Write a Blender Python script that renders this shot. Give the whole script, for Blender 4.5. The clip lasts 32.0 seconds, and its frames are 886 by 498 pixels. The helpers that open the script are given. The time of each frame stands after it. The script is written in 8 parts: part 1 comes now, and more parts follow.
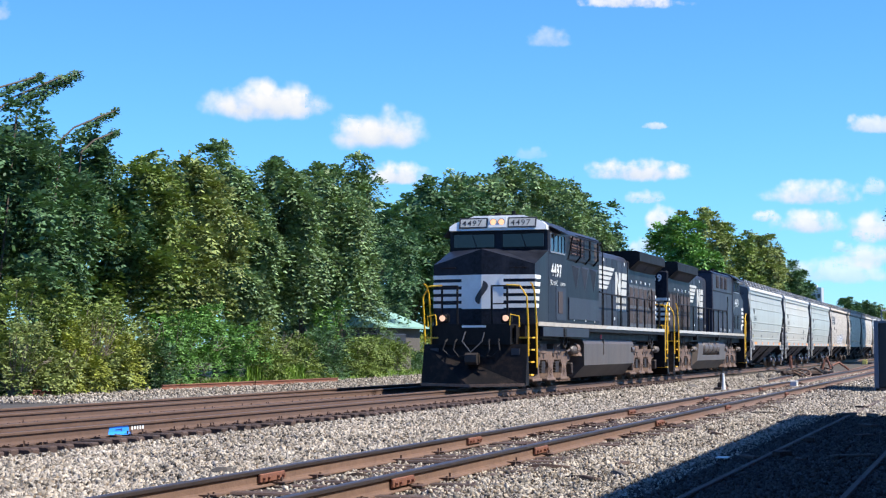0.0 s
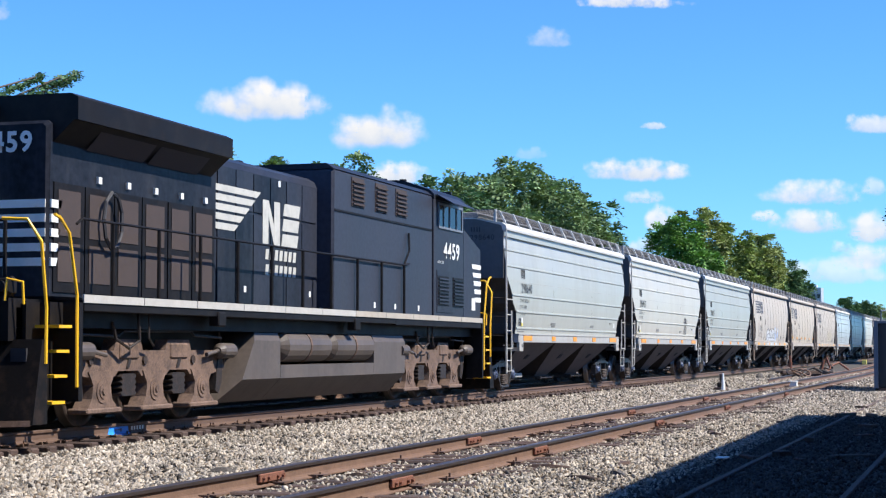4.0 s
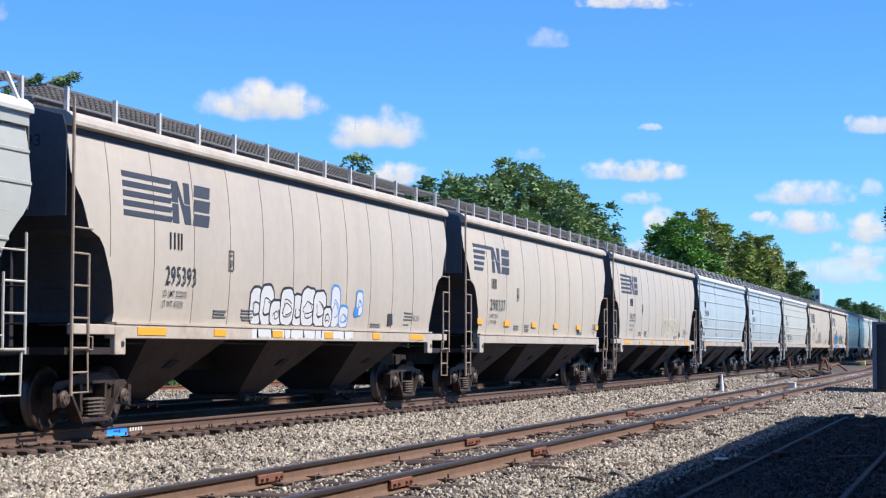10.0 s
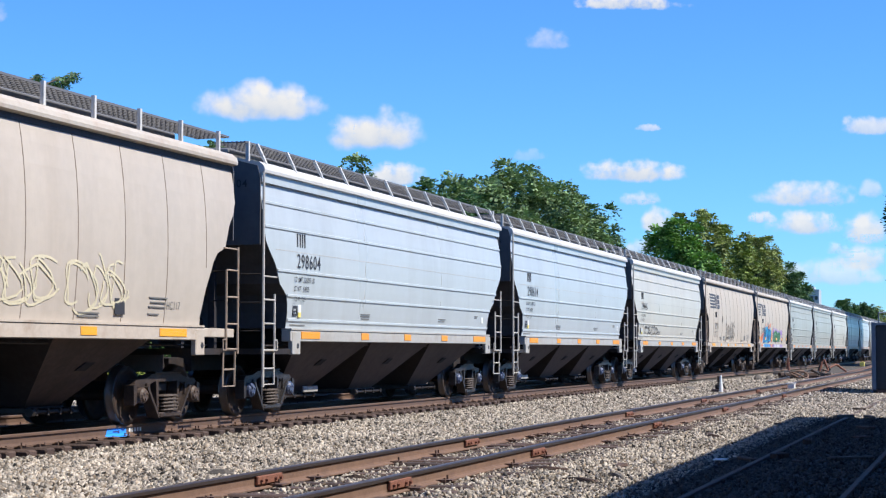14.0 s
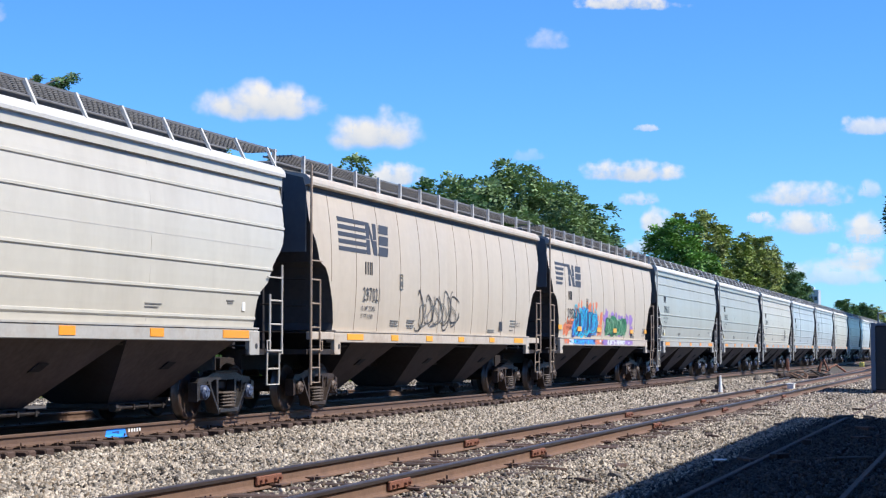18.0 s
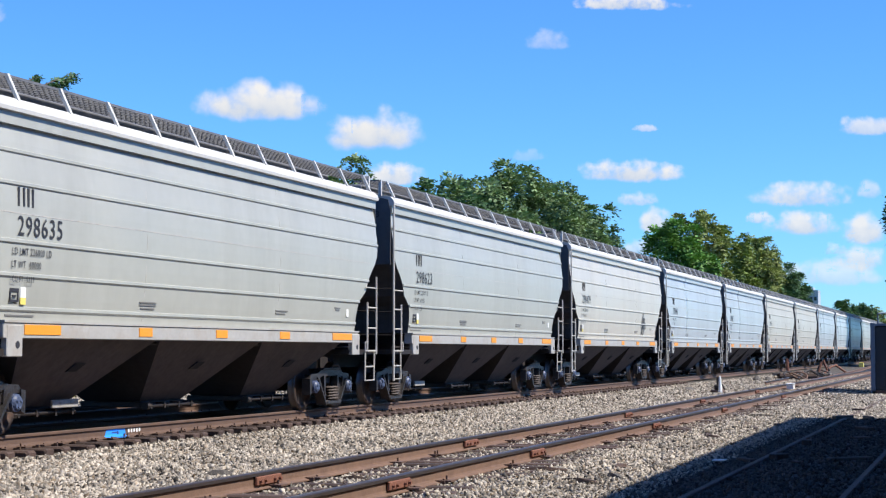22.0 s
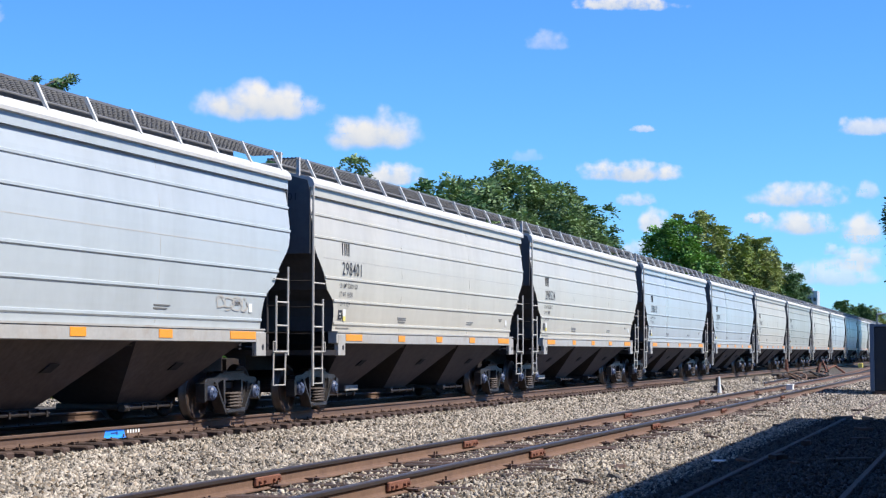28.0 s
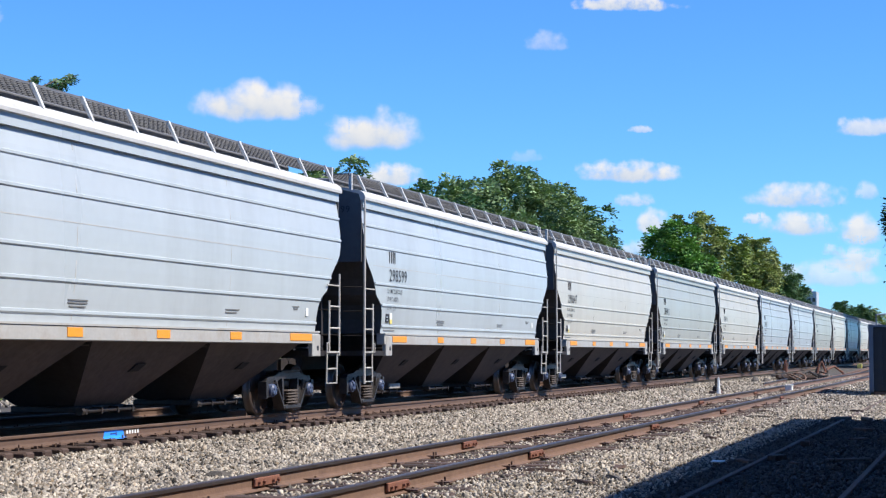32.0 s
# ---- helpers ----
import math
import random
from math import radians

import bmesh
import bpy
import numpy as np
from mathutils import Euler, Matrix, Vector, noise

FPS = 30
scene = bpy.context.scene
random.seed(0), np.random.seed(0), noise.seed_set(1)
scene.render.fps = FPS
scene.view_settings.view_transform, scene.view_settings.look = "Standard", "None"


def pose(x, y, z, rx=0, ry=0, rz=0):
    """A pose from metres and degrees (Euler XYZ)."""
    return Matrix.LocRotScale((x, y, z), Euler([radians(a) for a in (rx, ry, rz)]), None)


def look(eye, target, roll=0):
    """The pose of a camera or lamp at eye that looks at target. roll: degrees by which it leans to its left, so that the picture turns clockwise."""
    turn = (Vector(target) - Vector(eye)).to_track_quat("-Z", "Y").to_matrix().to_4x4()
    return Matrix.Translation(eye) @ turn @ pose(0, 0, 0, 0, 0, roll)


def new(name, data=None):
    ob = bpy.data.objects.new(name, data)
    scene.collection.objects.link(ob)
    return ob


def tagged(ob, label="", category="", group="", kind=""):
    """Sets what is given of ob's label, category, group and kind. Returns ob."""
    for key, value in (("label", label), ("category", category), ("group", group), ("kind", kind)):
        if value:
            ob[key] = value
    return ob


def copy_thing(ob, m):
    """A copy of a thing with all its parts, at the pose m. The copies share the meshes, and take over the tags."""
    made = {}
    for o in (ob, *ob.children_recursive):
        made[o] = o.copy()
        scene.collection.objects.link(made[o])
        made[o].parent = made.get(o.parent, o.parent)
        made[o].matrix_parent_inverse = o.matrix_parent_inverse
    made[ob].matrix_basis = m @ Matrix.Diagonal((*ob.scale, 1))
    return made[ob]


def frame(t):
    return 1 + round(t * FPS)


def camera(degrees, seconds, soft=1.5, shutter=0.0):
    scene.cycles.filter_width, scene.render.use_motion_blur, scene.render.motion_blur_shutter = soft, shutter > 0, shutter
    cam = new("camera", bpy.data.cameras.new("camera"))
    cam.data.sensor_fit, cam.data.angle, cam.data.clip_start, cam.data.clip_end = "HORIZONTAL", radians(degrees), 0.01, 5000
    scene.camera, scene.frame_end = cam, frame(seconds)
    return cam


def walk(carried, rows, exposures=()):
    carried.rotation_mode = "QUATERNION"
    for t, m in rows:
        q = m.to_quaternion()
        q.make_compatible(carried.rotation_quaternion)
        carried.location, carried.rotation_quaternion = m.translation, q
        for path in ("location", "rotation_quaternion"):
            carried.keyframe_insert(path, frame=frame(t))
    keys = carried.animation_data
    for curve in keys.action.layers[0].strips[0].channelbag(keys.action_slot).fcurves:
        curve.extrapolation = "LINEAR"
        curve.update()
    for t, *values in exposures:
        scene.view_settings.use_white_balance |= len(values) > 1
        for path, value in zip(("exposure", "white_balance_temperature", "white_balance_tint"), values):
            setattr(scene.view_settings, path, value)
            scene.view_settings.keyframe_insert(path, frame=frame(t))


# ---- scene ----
# Plan: x runs along the railway away from the viewer, y across it, z up; ground about z = 0.
# Main track centre y = 13.6 (rail head z = 0.30), second main y = 17.6, siding y = 6.4, disused track y = 2.1.
RAIL_Z = 0.30
MAIN_Y = 13.6
YAW, PITCH = 17.63, 3.338
EYE = Vector((0.0, 0.0, 1.456))


def aim(yaw, pitch):
    a, p = radians(yaw), radians(pitch)
    return look(EYE, EYE + 100 * Vector((math.cos(a) * math.cos(p), math.sin(a) * math.cos(p), math.sin(p))))


cam = camera(29.12, 32.0, soft=1.25)
walk(cam, [(t, aim(YAW - dx, PITCH + dy)) for t, dx, dy in (
    (0, 0.0, 0.0), (4, 0.010, 0.004), (9, 0.047, 0.034), (13, 0.076, 0.063),
    (20, 0.104, 0.085), (26, 0.123, 0.104), (32, 0.161, 0.133))],
     exposures=[(0, 0.80), (3.2, 0.77), (5.8, 0.62), (32, 0.60)])

# ---- light ----
SUN_ELEV, SUN_AZ = 50.0, -90.0      # degrees; direction to the sun, from +x towards +y
world = bpy.data.worlds.new("sky")
scene.world = world
world.use_nodes = True
wn = world.node_tree
wn.nodes.clear()
sky = wn.nodes.new("ShaderNodeTexSky")
sky.sky_type, sky.sun_disc = "NISHITA", False
sky.sun_elevation = radians(SUN_ELEV)
sky.sun_rotation = radians(90.0 - SUN_AZ)
sky.air_density, sky.dust_density, sky.ozone_density = 1.0, 0.0, 5.0
bg = wn.nodes.new("ShaderNodeBackground")
bg.inputs["Strength"].default_value = 0.085
wo = wn.nodes.new("ShaderNodeOutputWorld")
blue = wn.nodes.new("ShaderNodeMix")
blue.data_type, blue.blend_type = "RGBA", "MULTIPLY"
blue.inputs[0].default_value = 1.0
blue.inputs[7].default_value = (0.51, 0.965, 1.52, 1)
wn.links.new(sky.outputs[0], blue.inputs[6])
wn.links.new(blue.outputs[2], bg.inputs[0])
wn.links.new(bg.outputs[0], wo.inputs[0])
sun_data = bpy.data.lights.new("sun", "SUN")
sun_data.energy, sun_data.angle, sun_data.color = 4.8, radians(0.55), (1.0, 0.95, 0.87)
sun = new("sun", sun_data)
ea, aa = radians(SUN_ELEV), radians(SUN_AZ)
sun.matrix_basis = look((0, 0, 60), Vector((0, 0, 60)) - Vector((math.cos(ea) * math.cos(aa), math.cos(ea) * math.sin(aa), math.sin(ea))))

# ---- materials ----


def mat(name, color, rough=0.6, metal=0.0, vary=0.12, scale=3.0, bump=0.0, bscale=40.0, dirt=None, dirt_amount=0.3,
        island=0.0, obj_random=0.0, coords="Object", streak=False, spec=0.5, dscale=None):
    """Painted or natural surface: base colour with broad and fine variation, dirt patches, fine relief."""
    m = bpy.data.materials.new(name)
    m.use_nodes = True
    nt = m.node_tree
    b = nt.nodes["Principled BSDF"]
    b.inputs["Metallic"].default_value = metal
    b.inputs["Specular IOR Level"].default_value = spec
    tc = nt.nodes.new("ShaderNodeTexCoord")
    src = tc.outputs[coords]
    if streak:
        mp = nt.nodes.new("ShaderNodeMapping")
        mp.inputs["Scale"].default_value = (1.0, 1.0, 0.12)
        nt.links.new(src, mp.inputs[0])
        ssrc = mp.outputs[0]
    else:
        ssrc = src
    n1 = nt.nodes.new("ShaderNodeTexNoise")
    n1.inputs["Scale"].default_value, n1.inputs["Detail"].default_value = scale, 6
    nt.links.new(ssrc, n1.inputs["Vector"])
    n2 = nt.nodes.new("ShaderNodeTexNoise")
    n2.inputs["Scale"].default_value, n2.inputs["Detail"].default_value = scale * 9, 4
    nt.links.new(src, n2.inputs["Vector"])
    add = nt.nodes.new("ShaderNodeMath")
    add.operation = "ADD"
    nt.links.new(n1.outputs[0], add.inputs[0])
    nt.links.new(n2.outputs[0], add.inputs[1])
    last = add.outputs[0]
    if island or obj_random:
        g = nt.nodes.new("ShaderNodeNewGeometry") if island else nt.nodes.new("ShaderNodeObjectInfo")
        ma = nt.nodes.new("ShaderNodeMath")
        ma.operation = "MULTIPLY_ADD"
        ma.inputs[1].default_value = (island or obj_random)
        nt.links.new(g.outputs["Random Per Island" if island else "Random"], ma.inputs[0])
        nt.links.new(last, ma.inputs[2])
        sub = nt.nodes.new("ShaderNodeMath")
        sub.operation = "SUBTRACT"
        sub.inputs[1].default_value = (island or obj_random) * 0.5
        nt.links.new(ma.outputs[0], sub.inputs[0])
        last = sub.outputs[0]
    mr = nt.nodes.new("ShaderNodeMapRange")
    mr.inputs[1].default_value, mr.inputs[2].default_value = 0.55, 1.45
    mr.inputs[3].default_value, mr.inputs[4].default_value = 1 - vary, 1 + vary
    mr.clamp = False
    nt.links.new(last, mr.inputs[0])
    mul = nt.nodes.new("ShaderNodeVectorMath")
    mul.operation = "SCALE"
    mul.inputs[0].default_value = color
    nt.links.new(mr.outputs[0], mul.inputs["Scale"])
    col = mul.outputs[0]
    if dirt:
        n3 = nt.nodes.new("ShaderNodeTexNoise")
        n3.inputs["Scale"].default_value, n3.inputs["Detail"].default_value = dscale or scale * 1.7, 2 if dscale else 8
        n3.inputs["Roughness"].default_value = 0.65
        nt.links.new(ssrc, n3.inputs["Vector"])
        r3 = nt.nodes.new("ShaderNodeMapRange")
        r3.inputs[1].default_value, r3.inputs[2].default_value = 0.48, 0.72
        r3.inputs[4].default_value = dirt_amount
        nt.links.new(n3.outputs[0], r3.inputs[0])
        mx = nt.nodes.new("ShaderNodeMix")
        mx.data_type = "RGBA"
        nt.links.new(r3.outputs[0], mx.inputs[0])
        nt.links.new(col, mx.inputs[6])
        mx.inputs[7].default_value = (*dirt, 1)
        col = mx.outputs[2]
    nt.links.new(col, b.inputs["Base Color"])
    rr = nt.nodes.new("ShaderNodeMapRange")
    rr.inputs[3].default_value, rr.inputs[4].default_value = max(0.02, rough - 0.12), min(1, rough + 0.12)
    nt.links.new(n1.outputs[0], rr.inputs[0])
    nt.links.new(rr.outputs[0], b.inputs["Roughness"])
    if bump:
        nb = nt.nodes.new("ShaderNodeTexNoise")
        nb.inputs["Scale"].default_value, nb.inputs["Detail"].default_value = bscale, 5
        nt.links.new(src, nb.inputs["Vector"])
        bp = nt.nodes.new("ShaderNodeBump")
        bp.inputs["Strength"].default_value, bp.inputs["Distance"].default_value = bump, 0.02
        nt.links.new(nb.outputs[0], bp.inputs["Height"])
        nt.links.new(bp.outputs[0], b.inputs["Normal"])
    return m


def glow(name, color, strength):
    m = bpy.data.materials.new(name)
    m.use_nodes = True
    b = m.node_tree.nodes["Principled BSDF"]
    b.inputs["Base Color"].default_value = (*color, 1)
    b.inputs["Emission Color"].default_value = (*color, 1)
    b.inputs["Emission Strength"].default_value = strength
    b.inputs["Roughness"].default_value = 0.2
    return m


RUST_DIRT = (0.22, 0.10, 0.05)
M_BEIGE = mat("beige_car_paint", (0.50, 0.472, 0.405), 0.33, vary=0.07, scale=0.5, dirt=(0.32, 0.29, 0.235), dirt_amount=0.36, streak=True, bump=0.05, bscale=2.0)
M_GREY = mat("grey_car_paint", (0.385, 0.388, 0.345), 0.33, vary=0.07, scale=0.5, dirt=(0.245, 0.235, 0.20), dirt_amount=0.36, streak=True, bump=0.05, bscale=2.0)
M_PALE = mat("pale_grey_car_paint", (0.425, 0.462, 0.475), 0.31, vary=0.06, scale=0.5, dirt=(0.27, 0.285, 0.28), dirt_amount=0.36, streak=True, bump=0.05, bscale=2.0)
M_TAN = mat("weathered_tan_car_paint", (0.455, 0.400, 0.335), 0.5, vary=0.09, scale=0.6, dirt=(0.25, 0.18, 0.12), dirt_amount=0.25, streak=True, bump=0.06, bscale=2.0)
M_CREAM = mat("weathered_cream_car_paint", (0.475, 0.408, 0.325), 0.48, vary=0.08, scale=0.6, dirt=(0.28, 0.20, 0.13), dirt_amount=0.28, streak=True, bump=0.06, bscale=2.0)
M_ROOF = mat("roof_paint", (0.52, 0.515, 0.49), 0.55, vary=0.1, scale=1.2, dirt=RUST_DIRT, dirt_amount=0.15)
M_ROOFOLD = mat("rusty_roof_paint", (0.43, 0.385, 0.325), 0.6, vary=0.12, scale=1.2, dirt=(0.30, 0.16, 0.09), dirt_amount=0.45)
# Bay sides keep a lighter tone; slope sheets are darkened as shaded.
M_BAYSIDE = mat("lit_stained_bay_side", (0.100, 0.076, 0.069), 0.7, vary=0.4, scale=1.0, dirt=(0.044, 0.036, 0.034), dirt_amount=0.65, streak=True, bump=0.08, spec=0.3)
M_BAYDARK = mat("dark_hopper_bay_side", (0.080, 0.056, 0.046), 0.75, vary=0.35, scale=1.2, dirt=(0.028, 0.021, 0.017), dirt_amount=0.5, streak=True, bump=0.08, spec=0.3)
M_SLOPE = mat("shade_dark_slope_sheet", (0.034, 0.031, 0.034), 0.75, vary=0.25, scale=1.5, dirt=(0.014, 0.013, 0.014), dirt_amount=0.5, spec=0.2)
M_GATE = mat("pale_gate_paint", (0.34, 0.32, 0.29), 0.6, vary=0.3, scale=10, dirt=(0.10, 0.08, 0.065), dirt_amount=0.6)
M_SILLTAN = mat("weathered_tan_sill_paint", (0.46, 0.395, 0.325), 0.55, vary=0.14, scale=2, dirt=(0.26, 0.16, 0.09), dirt_amount=0.45)
M_CAPB = mat("brown_bearing_cap", (0.085, 0.058, 0.045), 0.6, vary=0.4, scale=14, dirt=(0.03, 0.022, 0.018), dirt_amount=0.5)
# Cinder colour is lowered further to carry the corner's shade.
M_CINDER = mat("shade_dark_cinder", (0.042, 0.036, 0.031), 0.9, vary=0.75, scale=0.6, island=1.0, bump=0.3, bscale=60)
# End sheets and end slopes: their shade is put into the paint colour.
M_END = mat("shaded_end_paint", (0.105, 0.105, 0.108), 0.6, vary=0.15, scale=1.0, dirt=(0.06, 0.056, 0.054), dirt_amount=0.5)
M_ENDLOW = mat("shade_dark_car_paint", (0.055, 0.055, 0.060), 0.7, vary=0.3, scale=1.2, dirt=(0.020, 0.018, 0.017), dirt_amount=0.6, streak=True)
M_LADDER = mat("ladder_paint", (0.47, 0.45, 0.41), 0.5, vary=0.12, scale=5, dirt=RUST_DIRT, dirt_amount=0.3)
M_LADDERT = mat("rust_streaked_tan_ladder_paint", (0.30, 0.235, 0.18), 0.6, vary=0.2, scale=5, dirt=(0.16, 0.085, 0.05), dirt_amount=0.55)
M_STENCIL = mat("faded_grey_stencil", (0.15, 0.145, 0.135), 0.6, vary=0.2, scale=8)
M_SIDESILL = mat("chalky_side_sill_paint", (0.385, 0.372, 0.345), 0.5, vary=0.12, scale=2, dirt=(0.28, 0.20, 0.13), dirt_amount=0.4)
M_GRATE = mat("galvanised_grating", (0.15, 0.15, 0.155), 0.55, metal=0.2, vary=0.25, scale=8)
M_STEEL = mat("grimy_cast_steel", (0.022, 0.017, 0.015), 0.65, metal=0.1, vary=0.35, scale=6, dirt=(0.075, 0.042, 0.028), dirt_amount=0.5, bump=0.3)
M_FRAME = mat("rust_dusted_side_frame", (0.042, 0.028, 0.022), 0.6, vary=0.7, scale=5, dirt=(0.010, 0.008, 0.007), dirt_amount=0.7, bump=0.45, spec=0.4)
M_SPRING = mat("rust_tinted_spring", (0.062, 0.046, 0.038), 0.7, vary=0.35, scale=8)
M_FRAMEG = mat("grey_cast_side_frame", (0.032, 0.028, 0.028), 0.45, vary=0.8, scale=5, dirt=(0.007, 0.006, 0.006), dirt_amount=0.75, bump=0.5, spec=0.5)
M_WHEEL = mat("rusty_wheel_face", (0.030, 0.019, 0.015), 0.7, vary=0.35, scale=5, dirt=(0.14, 0.056, 0.025), dirt_amount=0.5)
M_TREAD = mat("worn_wheel_tread", (0.16, 0.145, 0.135), 0.42, metal=0.8, vary=0.2, scale=8)
M_CAP = mat("blue_grey_bearing_cap", (0.055, 0.078, 0.15), 0.5, vary=0.6, scale=14, dirt=(0.16, 0.165, 0.19), dirt_amount=0.6)
M_ORANGE = mat("orange_reflector", (0.80, 0.30, 0.02), 0.4, vary=0.08, scale=6)
M_YELLOWREF = mat("amber_reflector", (0.82, 0.36, 0.02), 0.4, vary=0.08, scale=6)
M_INK = mat("black_stencil_paint", (0.03, 0.03, 0.035), 0.6, vary=0.2, scale=8)
M_LOGO = mat("faded_navy_paint", (0.045, 0.05, 0.065), 0.6, vary=0.25, scale=5)
M_LABEL = mat("label_white", (0.75, 0.75, 0.72), 0.5, vary=0.05)
M_LABELY = mat("label_yellow", (0.75, 0.62, 0.15), 0.5, vary=0.05)
M_BLACK = mat("black_engine_paint", (0.0245, 0.0275, 0.0385), 0.42, vary=0.5, scale=1.2, dirt=(0.046, 0.047, 0.054), dirt_amount=0.5, streak=True, bump=0.07, bscale=2.5, spec=0.10, obj_random=0.9)
M_BLACK2 = mat("dusty_black_paint", (0.010, 0.009, 0.0095), 0.55, vary=0.3, scale=2, dirt=(0.03, 0.024, 0.020), dirt_amount=0.45, spec=0.15)
M_DOOR = mat("dusty_door_paint", (0.075, 0.075, 0.080), 0.5, vary=0.2, scale=3, dirt=(0.06, 0.054, 0.05), dirt_amount=0.4)
M_WINFRAME = mat("dull_aluminium_window_frame", (0.20, 0.21, 0.23), 0.45, metal=0.3, vary=0.15, scale=5)
M_SCREEN = mat("brown_filter_screen", (0.052, 0.037, 0.033), 0.75, vary=0.3, scale=12)
M_LOUVRE = mat("red_brown_louvre", (0.095, 0.050, 0.040), 0.7, vary=0.3, scale=10)
M_WHITE = mat("white_engine_paint", (0.76, 0.755, 0.72), 0.42, vary=0.07, scale=2, dirt=(0.50, 0.46, 0.40), dirt_amount=0.3)
M_SILL = mat("grimy_reflective_sill_stripe", (0.42, 0.37, 0.30), 0.5, vary=0.14, scale=3, dirt=(0.24, 0.18, 0.13), dirt_amount=0.45)
M_YELLOW = mat("yellow_handrail_paint", (0.82, 0.46, 0.02), 0.42, vary=0.1, scale=6, dirt=(0.30, 0.18, 0.05), dirt_amount=0.25)
M_TRUCK = mat("brown_dusty_truck", (0.150, 0.096, 0.070), 0.8, vary=0.5, scale=3, dirt=(0.034, 0.023, 0.019), dirt_amount=0.75, bump=0.4)
M_TANK = mat("dusty_fuel_tank", (0.100, 0.080, 0.068), 0.5, vary=0.25, scale=1.2, dirt=(0.045, 0.036, 0.031), dirt_amount=0.6, streak=True)
M_GLASS = mat("dark_cab_glass", (0.008, 0.011, 0.016), 0.06, vary=0.1, scale=2, spec=0.45)
M_LAMP = glow("headlight_glow", (1.0, 0.50, 0.24), 0.75)
M_LAMPDIM = glow("ditch_light_glow", (1.0, 0.58, 0.36), 0.5)
M_RED = mat("red_paint", (0.45, 0.03, 0.03), 0.4)
M_RAIL = mat("rusty_rail", (0.118, 0.070, 0.048), 0.7, vary=0.22, scale=4, dirt=(0.065, 0.034, 0.022), dirt_amount=0.4, bump=0.15)
M_RAILTAN = mat("tan_rusted_siding_rail", (0.160, 0.094, 0.063), 0.75, vary=0.25, scale=3, dirt=(0.085, 0.046, 0.030), dirt_amount=0.5, bump=0.2)
M_RAILHEAD = mat("dark_oiled_rail_head", (0.032, 0.024, 0.021), 0.45, vary=0.25, scale=4, dirt=(0.07, 0.042, 0.03), dirt_amount=0.4)
M_RAILTOP = mat("worn_rail_head", (0.07, 0.056, 0.050), 0.40, metal=0.6, vary=0.2, scale=5)
M_RAILRED = mat("red_rust_joint", (0.19, 0.075, 0.045), 0.8, vary=0.25, scale=12, bump=0.3, dirt=(0.09, 0.045, 0.03), dirt_amount=0.5)
M_TIE = mat("creosoted_tie", (0.058, 0.035, 0.027), 0.85, vary=0.4, scale=7, dirt=(0.12, 0.082, 0.062), dirt_amount=0.5, bump=0.5, obj_random=0.8)
M_STONE = mat("ballast_stone", (0.256, 0.226, 0.186), 0.85, vary=0.72, scale=0.6, island=1.2, bump=0.4, bscale=60, dirt=(0.27, 0.175, 0.09), dirt_amount=0.6, dscale=16.0)
M_BLUE = mat("blue_spray_paint", (0.03, 0.27, 0.85), 0.5, vary=0.1, scale=20)
M_BARK = mat("bark", (0.075, 0.058, 0.043), 0.9, vary=0.3, scale=6, bump=0.6, bscale=20)
M_TWIG = mat("dry_twigs", (0.20, 0.16, 0.12), 0.9, vary=0.25, scale=3)


def leafmat(name, color, vary=0.5, tint=(0.24, 0.22, 0.04)):
    m = mat(name, color, 0.55, vary=vary, scale=0.35, island=0.7, dirt=tint, dirt_amount=0.18, spec=0.22)
    nt = m.node_tree
    b = nt.nodes["Principled BSDF"]
    tr = nt.nodes.new("ShaderNodeBsdfTranslucent")
    tr.inputs[0].default_value = (color[0] * 1.7, color[1] * 1.9, color[2] * 0.8, 1)
    mx = nt.nodes.new("ShaderNodeMixShader")
    mx.inputs[0].default_value = 0.08
    out = nt.nodes["Material Output"]
    nt.links.new(b.outputs[0], mx.inputs[1])
    nt.links.new(tr.outputs[0], mx.inputs[2])
    nt.links.new(mx.outputs[0], out.inputs[0])
    return m


M_LEAF = leafmat("mid_green_leaves", (0.150, 0.205, 0.052), vary=0.7, tint=(0.27, 0.25, 0.05))
M_LEAFD = leafmat("dark_green_leaves", (0.072, 0.138, 0.060), vary=0.7, tint=(0.17, 0.22, 0.07))
M_LEAFY = leafmat("yellow_green_leaves", (0.235, 0.265, 0.050), tint=(0.32, 0.28, 0.05))
M_LEAFB = leafmat("olive_leaves", (0.195, 0.235, 0.075), vary=0.7, tint=(0.28, 0.27, 0.08))
M_LEAFA = leafmat("blue_green_fronds", (0.140, 0.212, 0.092), vary=0.7, tint=(0.27, 0.27, 0.11))
M_LEAFG = leafmat("lush_green_leaves", (0.105, 0.225, 0.050), vary=0.7, tint=(0.22, 0.28, 0.06))
M_GRASS = leafmat("bright_grass", (0.13, 0.23, 0.03))

# ---- mesh helpers ----


